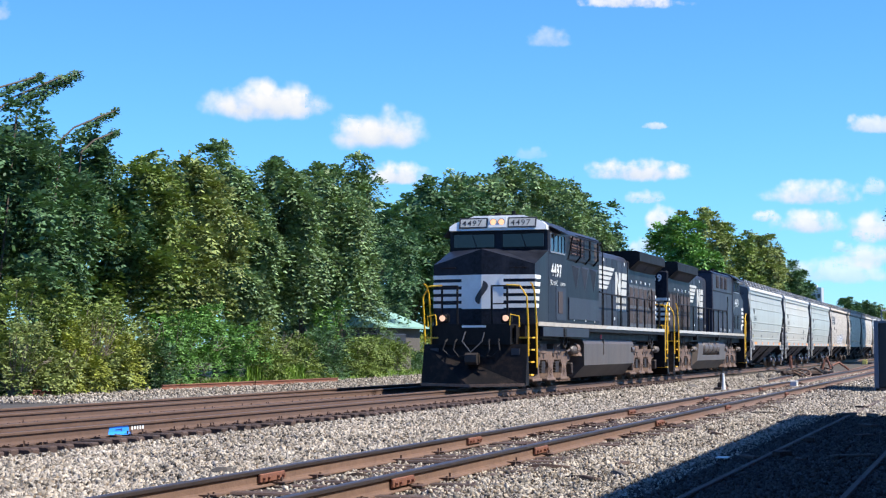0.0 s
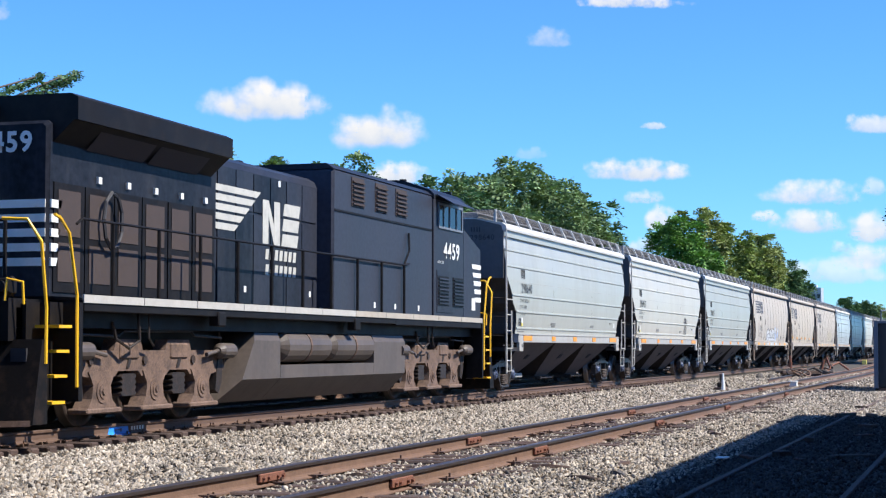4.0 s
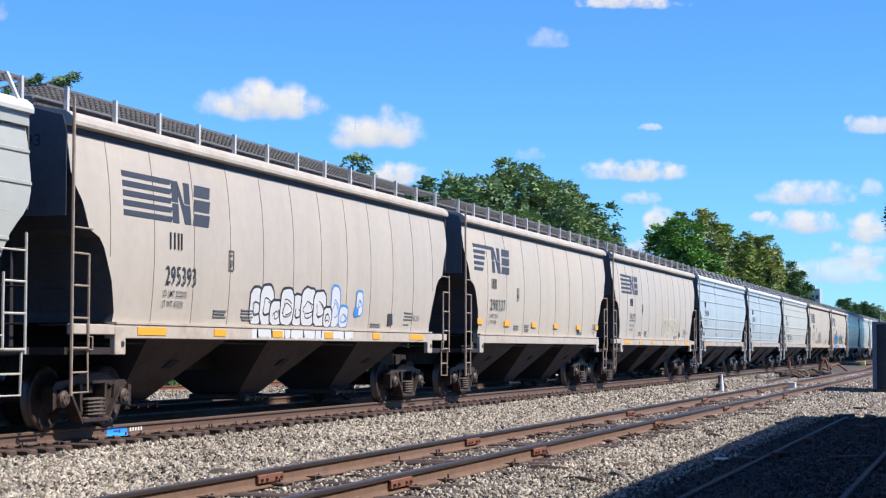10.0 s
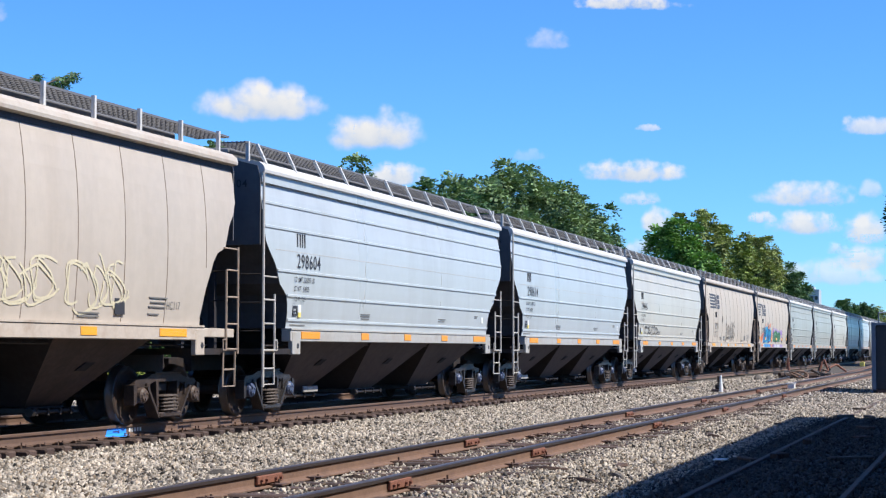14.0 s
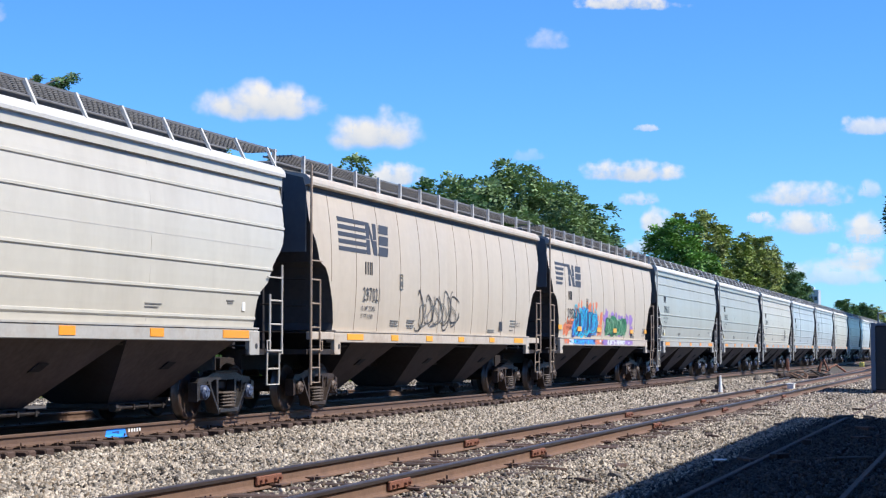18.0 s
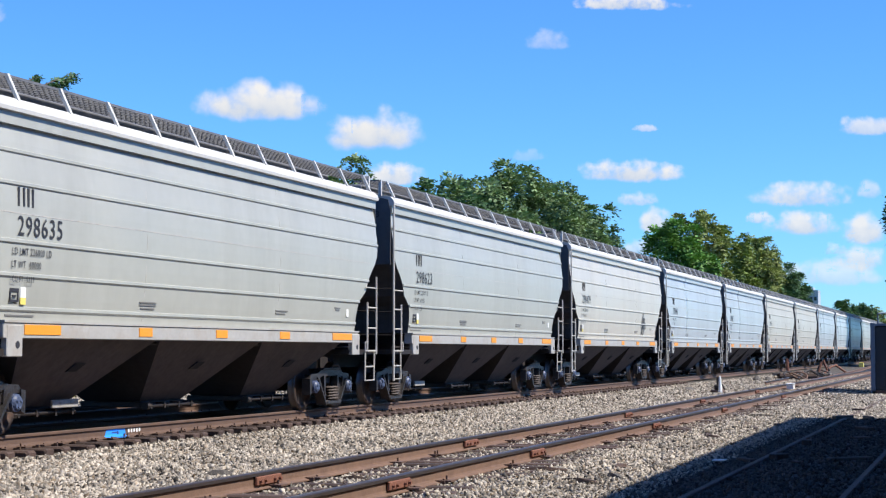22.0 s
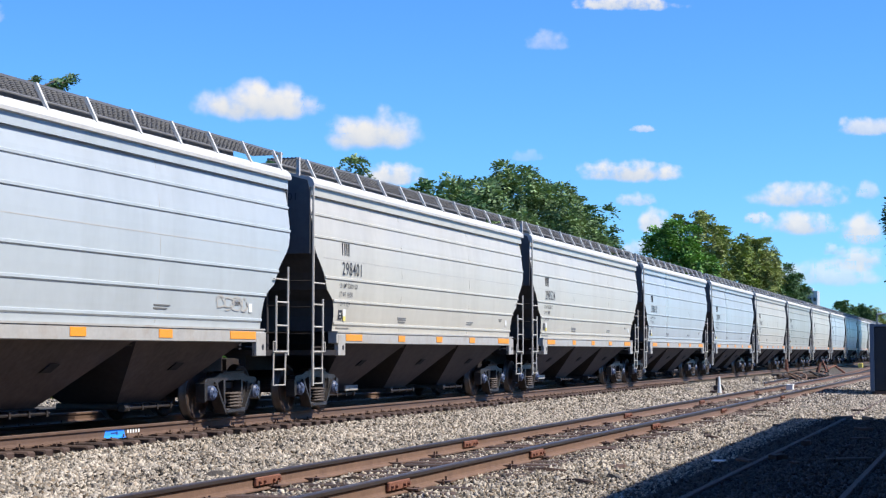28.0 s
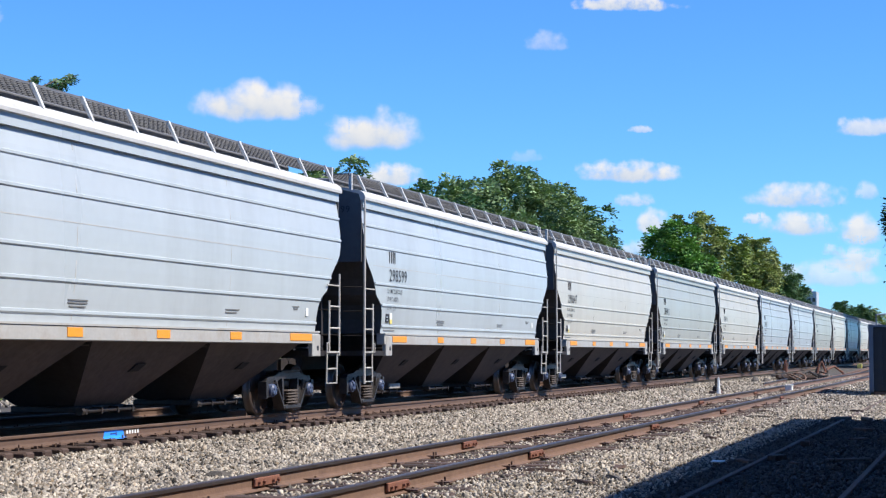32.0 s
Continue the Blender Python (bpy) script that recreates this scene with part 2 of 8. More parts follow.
class Shape:
    """Collects vertices and faces of one mesh."""

    def __init__(self):
        self.v, self.f = [], []

    def poly(self, pts, faces):
        n = len(self.v)
        self.v.extend(tuple(p) for p in pts)
        self.f.extend(tuple(n + i for i in f) for f in faces)
        return self

    def box(self, x0, x1, y0, y1, z0, z1, c=0.0):
        if c <= 0:
            p = [(x, y, z) for z in (z0, z1) for y in (y0, y1) for x in (x0, x1)]
            return self.poly(p, [(0, 2, 3, 1), (4, 5, 7, 6), (0, 1, 5, 4), (2, 6, 7, 3), (0, 4, 6, 2), (1, 3, 7, 5)])
        prof = [(y0 + c, z0), (y1 - c, z0), (y1, z0 + c), (y1, z1 - c), (y1 - c, z1), (y0 + c, z1), (y0, z1 - c), (y0, z0 + c)]
        my, mz = (y0 + y1) / 2, (z0 + z1) / 2
        sy, sz = 1 - 2 * c / max(y1 - y0, 1e-6), 1 - 2 * c / max(z1 - z0, 1e-6)
        rings = []
        for x, k in ((x0, 1), (x0 + c, 0), (x1 - c, 0), (x1, 1)):
            rings.append([(x, my + (y - my) * (sy if k else 1), mz + (z - mz) * (sz if k else 1)) for y, z in prof])
        return self.loft(rings, caps=True)

    def loft(self, rings, caps=True, closed=True):
        n, k = len(self.v), len(rings[0])
        for r in rings:
            self.v.extend(tuple(p) for p in r)
        for i in range(len(rings) - 1):
            for j in range(k if closed else k - 1):
                a, b = n + i * k + j, n + i * k + (j + 1) % k
                self.f.append((a, b, b + k, a + k))
        if caps:
            self.f.append(tuple(n + j for j in reversed(range(k))))
            self.f.append(tuple(n + (len(rings) - 1) * k + j for j in range(k)))
        return self

    def cyl(self, p0, p1, r, seg=8, r1=None):
        p0, p1 = Vector(p0), Vector(p1)
        d = (p1 - p0).normalized()
        u = d.orthogonal().normalized()
        w = d.cross(u)
        rings = []
        for p, rr in ((p0, r), (p1, r if r1 is None else r1)):
            rings.append([p + rr * (math.cos(2 * math.pi * i / seg) * u + math.sin(2 * math.pi * i / seg) * w) for i in range(seg)])
        return self.loft(rings)

    def tube(self, pts, r, seg=6):
        pts = [Vector(p) for p in pts]
        rings, u = [], None
        for i, p in enumerate(pts):
            d = (pts[min(i + 1, len(pts) - 1)] - pts[max(i - 1, 0)]).normalized()
            u = d.orthogonal().normalized() if u is None else (u - d * u.dot(d)).normalized()
            w = d.cross(u)
            rings.append([p + r * (math.cos(2 * math.pi * k / seg) * u + math.sin(2 * math.pi * k / seg) * w) for k in range(seg)])
        return self.loft(rings)

    def prism_y(self, xz, y0, y1):
        """Outline in x and z, run from y0 to y1."""
        return self.loft([[(x, y0, z) for x, z in xz], [(x, y1, z) for x, z in xz]])

    def prism_x(self, yz, x0, x1):
        return self.loft([[(x0, y, z) for y, z in yz], [(x1, y, z) for y, z in yz]])

    def mesh(self, name, smooth=False):
        me = bpy.data.meshes.new(name)
        me.from_pydata(self.v, [], self.f)
        bm = bmesh.new()
        bm.from_mesh(me)
        bmesh.ops.recalc_face_normals(bm, faces=bm.faces)
        bm.to_mesh(me)
        bm.free()
        if smooth:
            me.shade_smooth()
        return me


def part(name, sh, material, parent, label="", smooth=False, at=None):
    """Links a Shape or mesh as one object under a thing or a part."""
    me = sh.mesh(name, smooth) if isinstance(sh, Shape) else sh
    if not me.materials:
        me.materials.append(material)
    ob = new(name, me)
    ob.parent = parent
    if at is not None:
        ob.matrix_basis = at
    if label:
        ob["label"] = label
    return ob


def fast_mesh(name, verts, faces):
    """A mesh from arrays; all faces have the same number of corners."""
    me = bpy.data.meshes.new(name)
    verts, faces = np.asarray(verts, dtype=np.float32), np.asarray(faces, dtype=np.int32)
    k = faces.shape[1]
    me.vertices.add(len(verts))
    me.vertices.foreach_set("co", verts.ravel())
    me.loops.add(faces.size)
    me.loops.foreach_set("vertex_index", faces.ravel())
    me.polygons.add(len(faces))
    me.polygons.foreach_set("loop_start", np.arange(0, faces.size, k, dtype=np.int32))
    me.update(calc_edges=True)
    return me


TEXTS = {}


def text_mesh(words, size, material, bold=0.003):
    """Flat lettering in the x-z plane, read from the -y side, left end at the origin."""
    key = (words, size, material.name)
    if key not in TEXTS:
        cu = bpy.data.curves.new("lettering", "FONT")
        cu.body, cu.size, cu.resolution_u = words, size, 3
        cu.offset, cu.space_character = bold * size, 1.14
        ob = bpy.data.objects.new("lettering", cu)
        me = bpy.data.meshes.new_from_object(ob)
        bpy.data.objects.remove(ob)
        me.transform(Matrix(((1, 0, 0, 0), (0, 0, 1, 0), (0, 1, 0, 0), (0, 0, 0, 1))))
        me.flip_normals()
        me.materials.clear()
        me.materials.append(material)
        TEXTS[key] = me
    return TEXTS[key]


def letters(words, size, x, y, z, material, parent, squeeze=1.0, back=False, name="lettering", bold=0.003):
    m = Matrix.Translation((x, y, z))
    if back:
        m = m @ Matrix.Rotation(math.pi, 4, "Z")
    return part(name, text_mesh(words, size, material, bold), material, parent, at=m @ Matrix.Diagonal((squeeze * 0.94, 1, 1, 1)))

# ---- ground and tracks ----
# Ground colour is lowered to deepen the shade in the yard corner.
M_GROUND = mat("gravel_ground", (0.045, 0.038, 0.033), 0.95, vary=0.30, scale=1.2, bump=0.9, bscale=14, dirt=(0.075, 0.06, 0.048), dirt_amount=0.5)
# Bed under the loose stones is darkened so their gaps read as shade.
M_GRAVEL = mat("ballast_gravel", (0.068, 0.058, 0.047), 0.95, vary=0.45, scale=9.0, bump=1.0, bscale=13, dirt=(0.085, 0.062, 0.042), dirt_amount=0.4)
M_FIELD = mat("weedy_soil", (0.10, 0.12, 0.05), 0.95, vary=0.4, scale=0.3, bump=0.8, bscale=6, dirt=(0.20, 0.16, 0.10), dirt_amount=0.5)


def strip(name, xs, yz, material, label, category):
    """A long sheet: cross profile of (y, z) swept along x."""
    sh = Shape()
    rings = [[(x, y, z) for y, z in yz] for x in xs]
    sh.loft(rings, caps=False, closed=False)
    ob = new(name, sh.mesh(name))
    ob.data.materials.append(material)
    tagged(ob, label, category, kind="structure")
    return ob


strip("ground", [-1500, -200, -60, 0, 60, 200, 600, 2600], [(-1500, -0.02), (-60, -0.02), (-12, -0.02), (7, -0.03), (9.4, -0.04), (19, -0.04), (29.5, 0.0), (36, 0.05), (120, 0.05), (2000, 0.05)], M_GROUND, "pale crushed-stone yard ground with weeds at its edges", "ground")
strip("field", [-1400, -60, 0, 60, 200, 600, 2500], [(30.5, 0.03), (36, 0.10), (120, 0.10), (1900, 0.10)], M_FIELD, "weedy soil under the trees", "ground")
strip("ballast_bed", [-440, -80, 0, 40, 120, 300, 740], [(9.3, -0.05), (10.4, 0.0), (12.1, 0.0), (12.35, 0.02), (12.8, 0.05), (19.0, 0.085), (20.6, 0.02), (24, 0.0), (25, -0.06)], M_GRAVEL, "crushed-stone ballast bed of the main tracks, darkened for shaded gaps", "ballast")
strip("siding_bed", [-80, 0, 40, 120, 260], [(4.2, -0.05), (5.0, 0.008), (7.8, 0.008), (8.6, -0.05)], M_GRAVEL, "crushed stone almost burying the siding ties", "ballast")

# Lighter gravel starts where the warehouse shadow ends.
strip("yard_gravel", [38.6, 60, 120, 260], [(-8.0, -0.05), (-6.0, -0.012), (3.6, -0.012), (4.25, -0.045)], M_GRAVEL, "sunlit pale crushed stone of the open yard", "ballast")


def rail_mesh(x0, x1, worn=True, side=None):
    prof = [(-0.07, 0.0), (0.07, 0.0), (0.07, 0.012), (0.016, 0.028), (0.009, 0.05), (0.009, 0.128), (0.036, 0.140), (0.037, 0.170), (0.028, 0.180),
            (-0.028, 0.180), (-0.037, 0.170), (-0.036, 0.140), (-0.009, 0.128), (-0.009, 0.05), (-0.016, 0.028), (-0.07, 0.012)]
    sh = Shape().prism_x(prof, x0, x1)
    me = sh.mesh("rail")
    me.materials.append(side or M_RAIL)
    me.materials.append(M_RAILTOP if worn else M_TIE)
    for p in me.polygons:
        if p.center.z > 0.176 and len(p.vertices) == 4:
            p.material_index = 1
    if side == M_RAILTAN:
        me.materials.append(M_RAILHEAD)
        for p in me.polygons:
            if 0.132 < p.center.z < 0.176 and len(p.vertices) == 4:
                p.material_index = 2
    return me


def track(name, label, yc, head_z, x0, x1, tie_top, tie_gap, x_near, x_far, bury=0.0, worn=True, side=None):
    tr = new(name)
    tr.matrix_basis = Matrix.Translation((0, yc, 0))
    tagged(tr, label, "railway track", kind="structure")
    me = rail_mesh(x0, x1, worn, side)
    for s in (-1, 1):
        part("rail", me, M_RAIL, tr, at=Matrix.Translation((0, s * 0.754, head_z - 0.18)))
    rnd = random.Random(int(yc * 10))
    ties = []
    for v in range(3):
        sh = Shape().box(-0.115, 0.115, -1.30, 1.30, -0.17, 0.0, 0.015 + 0.006 * v)
        me = sh.mesh("tie")
        me.materials.append(M_TIE)
        ties.append(me)
    plates = Shape()
    x = x_near
    while x < x_far:
        part("tie", ties[rnd.randrange(3)], M_TIE, tr, at=Matrix.Translation((x + rnd.uniform(-0.03, 0.03), rnd.uniform(-0.05, 0.05), tie_top + rnd.uniform(-0.012, 0.006) - bury * rnd.random())) @ Matrix.Rotation(rnd.uniform(-0.02, 0.02), 4, "Z"))
        for s in (-1, 1) if bury == 0 or rnd.random() < 0.35 else ():
            plates.box(x - 0.09, x + 0.09, s * 0.754 - 0.18, s * 0.754 + 0.18, tie_top - 0.002, tie_top + 0.016)
            for o in (-1, 1):
                for q in (-0.06, 0.05) if o > 0 or rnd.random() < 0.6 else (0.05,):
                    plates.box(x + q - 0.009, x + q + 0.009, s * 0.754 + o * 0.085 - 0.010, s * 0.754 + o * 0.085 + 0.010, tie_top, tie_top + rnd.choice((0.028, 0.032, 0.06)))
            if rnd.random() < 0.9:
                a = rnd.choice((-1, 1))
                plates.box(x + a * 0.13 - 0.012, x + a * 0.13 + 0.012, s * 0.754 - 0.12, s * 0.754 + 0.12, tie_top - 0.02, tie_top + 0.018)
        x += tie_gap
    tagged(part("spikes_and_plates", plates, M_RAIL, tr), kind="stuff")
    return tr


track("main_track", "rusty-sided main line rails on dark wooden ties", MAIN_Y, 0.30, -430, 720, 0.118, 0.5, 12.0, 75.0)
track("second_track", "second main line with rusty rails beside the first", 17.35, 0.30, -80, 620, 0.112, 0.5, 26.0, 75.0)
SIDING = track("siding_track", "rust-brown jointed siding rails half sunk in gravel", 6.4, 0.214, -80, 190, 0.052, 0.55, 10.0, 70.0, bury=0.03, side=M_RAILTAN)
old = track("disused_track", "disused track with rails level with the dirt", 2.1, 0.02, -80, 60, -0.16, 0.6, 14.0, 50.0, worn=False, side=M_TIE)

# bolted joint bars on the siding rails
JOINT = Shape().box(-0.32, 0.32, -0.055, -0.020, 0.045, 0.135, 0.008).box(-0.32, 0.32, 0.020, 0.055, 0.045, 0.135, 0.008)
for bxx in (-0.25, -0.12, 0.12, 0.25):
    JOINT.cyl((bxx, -0.085, 0.09), (bxx, 0.085, 0.09), 0.022, 6)
JOINT = JOINT.mesh("joint_bar")
for s, xs in ((1, (16.5, 23.9, 35.5, 45.5, 57.0)), (-1, (16.3, 21.9, 30.5, 39.0, 51.0))):
    for x in xs:
        part("joint_bar", JOINT, M_RAILRED, SIDING, "red-rusted bolted joint bar", at=Matrix.Translation((x, s * 0.754, 0.034)))

# ---- sky ----
CLOUDS = []


def spot(px, d):
    """Distance along the line of a place d metres to the side, from its pixel column in the camera's view."""
    return d * (3323.0 / (1745.0 - px) - 0.318)


def cloud(px, py, w, h, seed, dens, dxy):
    """A far flat backdrop cloud, faded at the edges, that drifts slowly."""
    dist = 3200.0
    f = 3018.0
    c = aim(YAW, PITCH)
    right, up, fwd = c.col[0].to_3d(), c.col[1].to_3d(), -c.col[2].to_3d()
    pos = EYE + dist * (fwd + right * ((px - 784) / f) + up * ((441 - py) / f))
    sx, sz = w * dist / f, h * dist / f
    me = bpy.data.meshes.new("cloud")
    n = 9
    me.from_pydata([((i / (n - 1) - 0.5) * sx, (j / (n - 1) - 0.5) * sz, 0) for j in range(n) for i in range(n)], [],
                   [(j * n + i, j * n + i + 1, (j + 1) * n + i + 1, (j + 1) * n + i) for j in range(n - 1) for i in range(n - 1)])
    m = bpy.data.materials.new("cloud_vapour")
    m.use_nodes = True
    nt = m.node_tree
    nt.nodes.clear()
    tc = nt.nodes.new("ShaderNodeTexCoord")
    mp = nt.nodes.new("ShaderNodeMapping")
    mp.inputs["Scale"].default_value = (1 / sx * 2, 1 / sz * 2, 1)
    nt.links.new(tc.outputs["Object"], mp.inputs[0])
    nz = nt.nodes.new("ShaderNodeTexNoise")
    nz.inputs["Scale"].default_value, nz.inputs["Detail"].default_value, nz.inputs["Roughness"].default_value = 2.2 / sz, 5, 0.5
    mo = nt.nodes.new("ShaderNodeMapping")
    mo.inputs["Location"].default_value = (seed * 131.7, seed * 57.1, seed * 3.3)
    nt.links.new(tc.outputs["Object"], mo.inputs[0])
    nt.links.new(mo.outputs[0], nz.inputs["Vector"])
    sep = nt.nodes.new("ShaderNodeSeparateXYZ")
    nt.links.new(mp.outputs[0], sep.inputs[0])

    def op(kind, a, b):
        k = nt.nodes.new("ShaderNodeMath")
        k.operation = kind
        for i, v in enumerate((a, b)):
            if isinstance(v, (int, float)):
                k.inputs[i].default_value = v
            else:
                nt.links.new(v, k.inputs[i])
        return k.outputs[0]
    # flat base: the lower half fades faster than the top
    zz = op("MULTIPLY", op("ADD", sep.outputs[1], 0.28), 1.0)
    low = op("MULTIPLY", op("MAXIMUM", op("MULTIPLY", zz, -1.0), 0.0), 1.9)
    high = op("MULTIPLY", op("MAXIMUM", zz, 0.0), 0.82)
    yy = op("ADD", low, high)
    r2 = op("ADD", op("MULTIPLY", sep.outputs[0], sep.outputs[0]), op("MULTIPLY", yy, yy))
    v = op("ADD", op("MULTIPLY", op("SUBTRACT", nz.outputs[0], 0.5), 1.35), op("SUBTRACT", 0.60, r2))
    edge = op("MULTIPLY", op("SUBTRACT", 1.0, op("POWER", op("ABSOLUTE", sep.outputs[0], 0), 6.0)), op("SUBTRACT", 1.0, op("POWER", op("ABSOLUTE", sep.outputs[1], 0), 6.0)))
    mr = nt.nodes.new("ShaderNodeMapRange")
    mr.interpolation_type = "SMOOTHSTEP"
    mr.inputs[1].default_value, mr.inputs[2].default_value, mr.inputs[4].default_value = 0.0, 0.55, dens
    nt.links.new(op("MULTIPLY", v, edge), mr.inputs[0])
    em = nt.nodes.new("ShaderNodeEmission")
    shade = nt.nodes.new("ShaderNodeMix")
    shade.data_type = "RGBA"
    shade.inputs[6].default_value, shade.inputs[7].default_value = (0.60, 0.70, 0.86, 1), (1.0, 0.985, 0.97, 1)
    lift = nt.nodes.new("ShaderNodeMapRange")
    lift.inputs[1].default_value, lift.inputs[2].default_value = -0.75, 0.25
    nt.links.new(op("ADD", sep.outputs[1], op("MULTIPLY", op("SUBTRACT", nz.outputs[0], 0.5), 1.6)), lift.inputs[0])
    nt.links.new(lift.outputs[0], shade.inputs[0])
    nt.links.new(shade.outputs[2], em.inputs[0])
    em.inputs[1].default_value = 0.60
    tr = nt.nodes.new("ShaderNodeBsdfTransparent")
    mx = nt.nodes.new("ShaderNodeMixShader")
    out = nt.nodes.new("ShaderNodeOutputMaterial")
    nt.links.new(mr.outputs[0], mx.inputs[0])
    nt.links.new(tr.outputs[0], mx.inputs[1])
    nt.links.new(em.outputs[0], mx.inputs[2])
    nt.links.new(mx.outputs[0], out.inputs[0])
    me.materials.append(m)
    ob = tagged(new("cloud", me), "small white fair-weather cloud in the blue sky", "cloud", "clouds", "structure")
    ob.matrix_basis = Matrix.Translation(pos) @ c.to_3x3().to_4x4()
    CLOUDS.append((ob, pos, (right * dxy[0] - up * dxy[1]) * dist / f))


CLOUDS_WEST = (
    (470, 176, 330, 120, 1.0, -7, -6), (665, 228, 250, 125, 1.0, -2, -5), (702, 306, 160, 66, 0.95, -3, -5), (1125, 300, 270, 66, 0.95, -8, -5), (1118, 0, 260, 46, 0.9, -2, -2),
    (975, 66, 110, 60, 0.4, 4, -1), (1160, 222, 60, 24, 0.6, -17, -1),
)
CLOUDS_EAST = (
    (1440, 340, 240, 74, 0.85, -20, -2), (1550, 217, 170, 60, 0.75, -8, -2), (1548, 328, 60, 60, 0.5, -5, 0), (1170, 386, 90, 70, 0.85, -6, -2), (1140, 348, 110, 40, 0.6, -10, -2),
    (1430, 392, 190, 70, 0.9, -8, -3), (1540, 400, 130, 90, 0.9, -8, -3),
)
CLOUDS_LOW = (
    (1355, 382, 70, 36, 0.7, -8, -3), (1530, 452, 150, 80, 0.75, -8, -2), (1140, 432, 80, 50, 0.6, -6, -2), (1460, 478, 330, 80, 0.55, -8, -2), (0, 16, 60, 60, 0.4, -4, 0),
    (1490, 436, 60, 36, 0.5, -8, -2), (940, 270, 90, 36, 0.22, 0, -2),
)
for k, (px, py, w, h, dens, dx, dy) in enumerate(CLOUDS_WEST + CLOUDS_EAST + CLOUDS_LOW):
    cloud(px, py, w, h, k + 1, dens, (dx, dy))

# ---- loose stones on the ballast ----


def stones(name, label, regions, seed, material):
    """Crushed stones, each a small uneven block; regions: x0, x1, y0, y1, count, size, height function."""
    rng = np.random.default_rng(seed)
    base = np.array([(math.cos(math.pi / 3 * k), math.sin(math.pi / 3 * k), 0.75 - 1.5 * (k % 2)) for k in range(6)]) * 0.86
    tri = np.array([(0, 2, 4), (5, 3, 1), (0, 1, 2), (2, 3, 4), (4, 5, 0), (1, 3, 2), (3, 5, 4), (5, 1, 0)])
    vs, fs, n0 = [], [], 0
    for x0, x1, y0, y1, count, size, height in regions:
        u = rng.random(count)
        xs = x0 * (x1 / x0) ** u if x0 > 0 else x0 + (x1 - x0) * u
        ys = y0 + (y1 - y0) * rng.random(count)
        zs = np.array([height(y) for y in ys])
        q = rng.normal(size=(count, 4))
        q /= np.linalg.norm(q, axis=1)[:, None]
        w, a, b, c = q.T
        R = np.stack([np.stack([1 - 2 * (b * b + c * c), 2 * (a * b - c * w), 2 * (a * c + b * w)], -1),
                      np.stack([2 * (a * b + c * w), 1 - 2 * (a * a + c * c), 2 * (b * c - a * w)], -1),
                      np.stack([2 * (a * c - b * w), 2 * (b * c + a * w), 1 - 2 * (a * a + b * b)], -1)], 1)
        s = size * rng.uniform(0.5, 1.25, (count, 1, 1)) * rng.uniform(0.7, 1.1, (count, 1, 3)) * np.array([1.45, 0.85, 0.55]) * 0.62
        p = base[None] * s * (1 + rng.uniform(-0.25, 0.25, (count, 6, 1)))
        p += rng.uniform(-0.28, 0.28, (count, 6, 3)) * s
        p = np.einsum("nij,nkj->nki", R, p)
        p += np.stack([xs, ys, zs + size * rng.uniform(-0.12, 0.28, count)], -1)[:, None]
        vs.append(p.reshape(-1, 3))
        fs.append((tri[None] + 6 * np.arange(count)[:, None, None] + n0).reshape(-1, 3))
        n0 += count * 6
    me = fast_mesh(name, np.concatenate(vs), np.concatenate(fs))
    me.materials.append(material)
    return tagged(new(name, me), label, "gravel", kind="stuff")


def bed_z(y):
    return float(np.interp(y, [9.3, 10.4, 12.1, 12.35, 12.8, 19.0, 20.6, 24, 25], [-0.04, 0.0, 0.005, 0.02, 0.045, 0.075, 0.02, 0.0, -0.03]))


def siding_z(y):
    return float(np.interp(y, [2.6, 4.2, 5.0, 7.8, 8.6, 9.3], [-0.03, -0.03, 0.008, 0.008, -0.03, -0.04]))


stones("ballast_stones", "pale grey and tan crushed stones of the ballast", [
    (14.0, 46.0, 7.7, 12.27, 56000, 0.066, lambda y: max(bed_z(y), siding_z(y))),
    (46.0, 110.0, 7.7, 12.3, 16000, 0.085, lambda y: max(bed_z(y), siding_z(y))),
    (24.0, 80.0, 12.9, 14.3, 7000, 0.065, bed_z),
    (24.0, 100.0, 14.9, 21.0, 16000, 0.07, bed_z),
    (40.0, 100.0, 21.0, 29.8, 15000, 0.08, lambda y: 0.0),
    (13.0, 50.0, 4.3, 5.1, 10500, 0.055, siding_z),
    (13.0, 50.0, 5.1, 5.6, 3600, 0.05, siding_z),
    (13.0, 50.0, 5.72, 7.08, 6500, 0.05, siding_z),
    (13.0, 50.0, 7.2, 7.75, 3600, 0.05, siding_z),
    (50.0, 110.0, 4.3, 7.7, 8000, 0.08, siding_z),
    (13.0, 38.5, 3.3, 4.3, 10000, 0.05, siding_z),
    (38.0, 66.0, 0.6, 4.3, 15000, 0.07, siding_z),
    (66.0, 120.0, -2.0, 4.3, 7000, 0.10, siding_z)], 5, M_STONE)
# Darkened stones lie only where the warehouse shadow falls.
stones("cinder_stones", "cinders and small stones of the yard floor, coloured dark for shade", [
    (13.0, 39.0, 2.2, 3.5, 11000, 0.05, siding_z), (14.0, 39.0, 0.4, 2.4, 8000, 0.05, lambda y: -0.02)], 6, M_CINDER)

# ---- plants ----


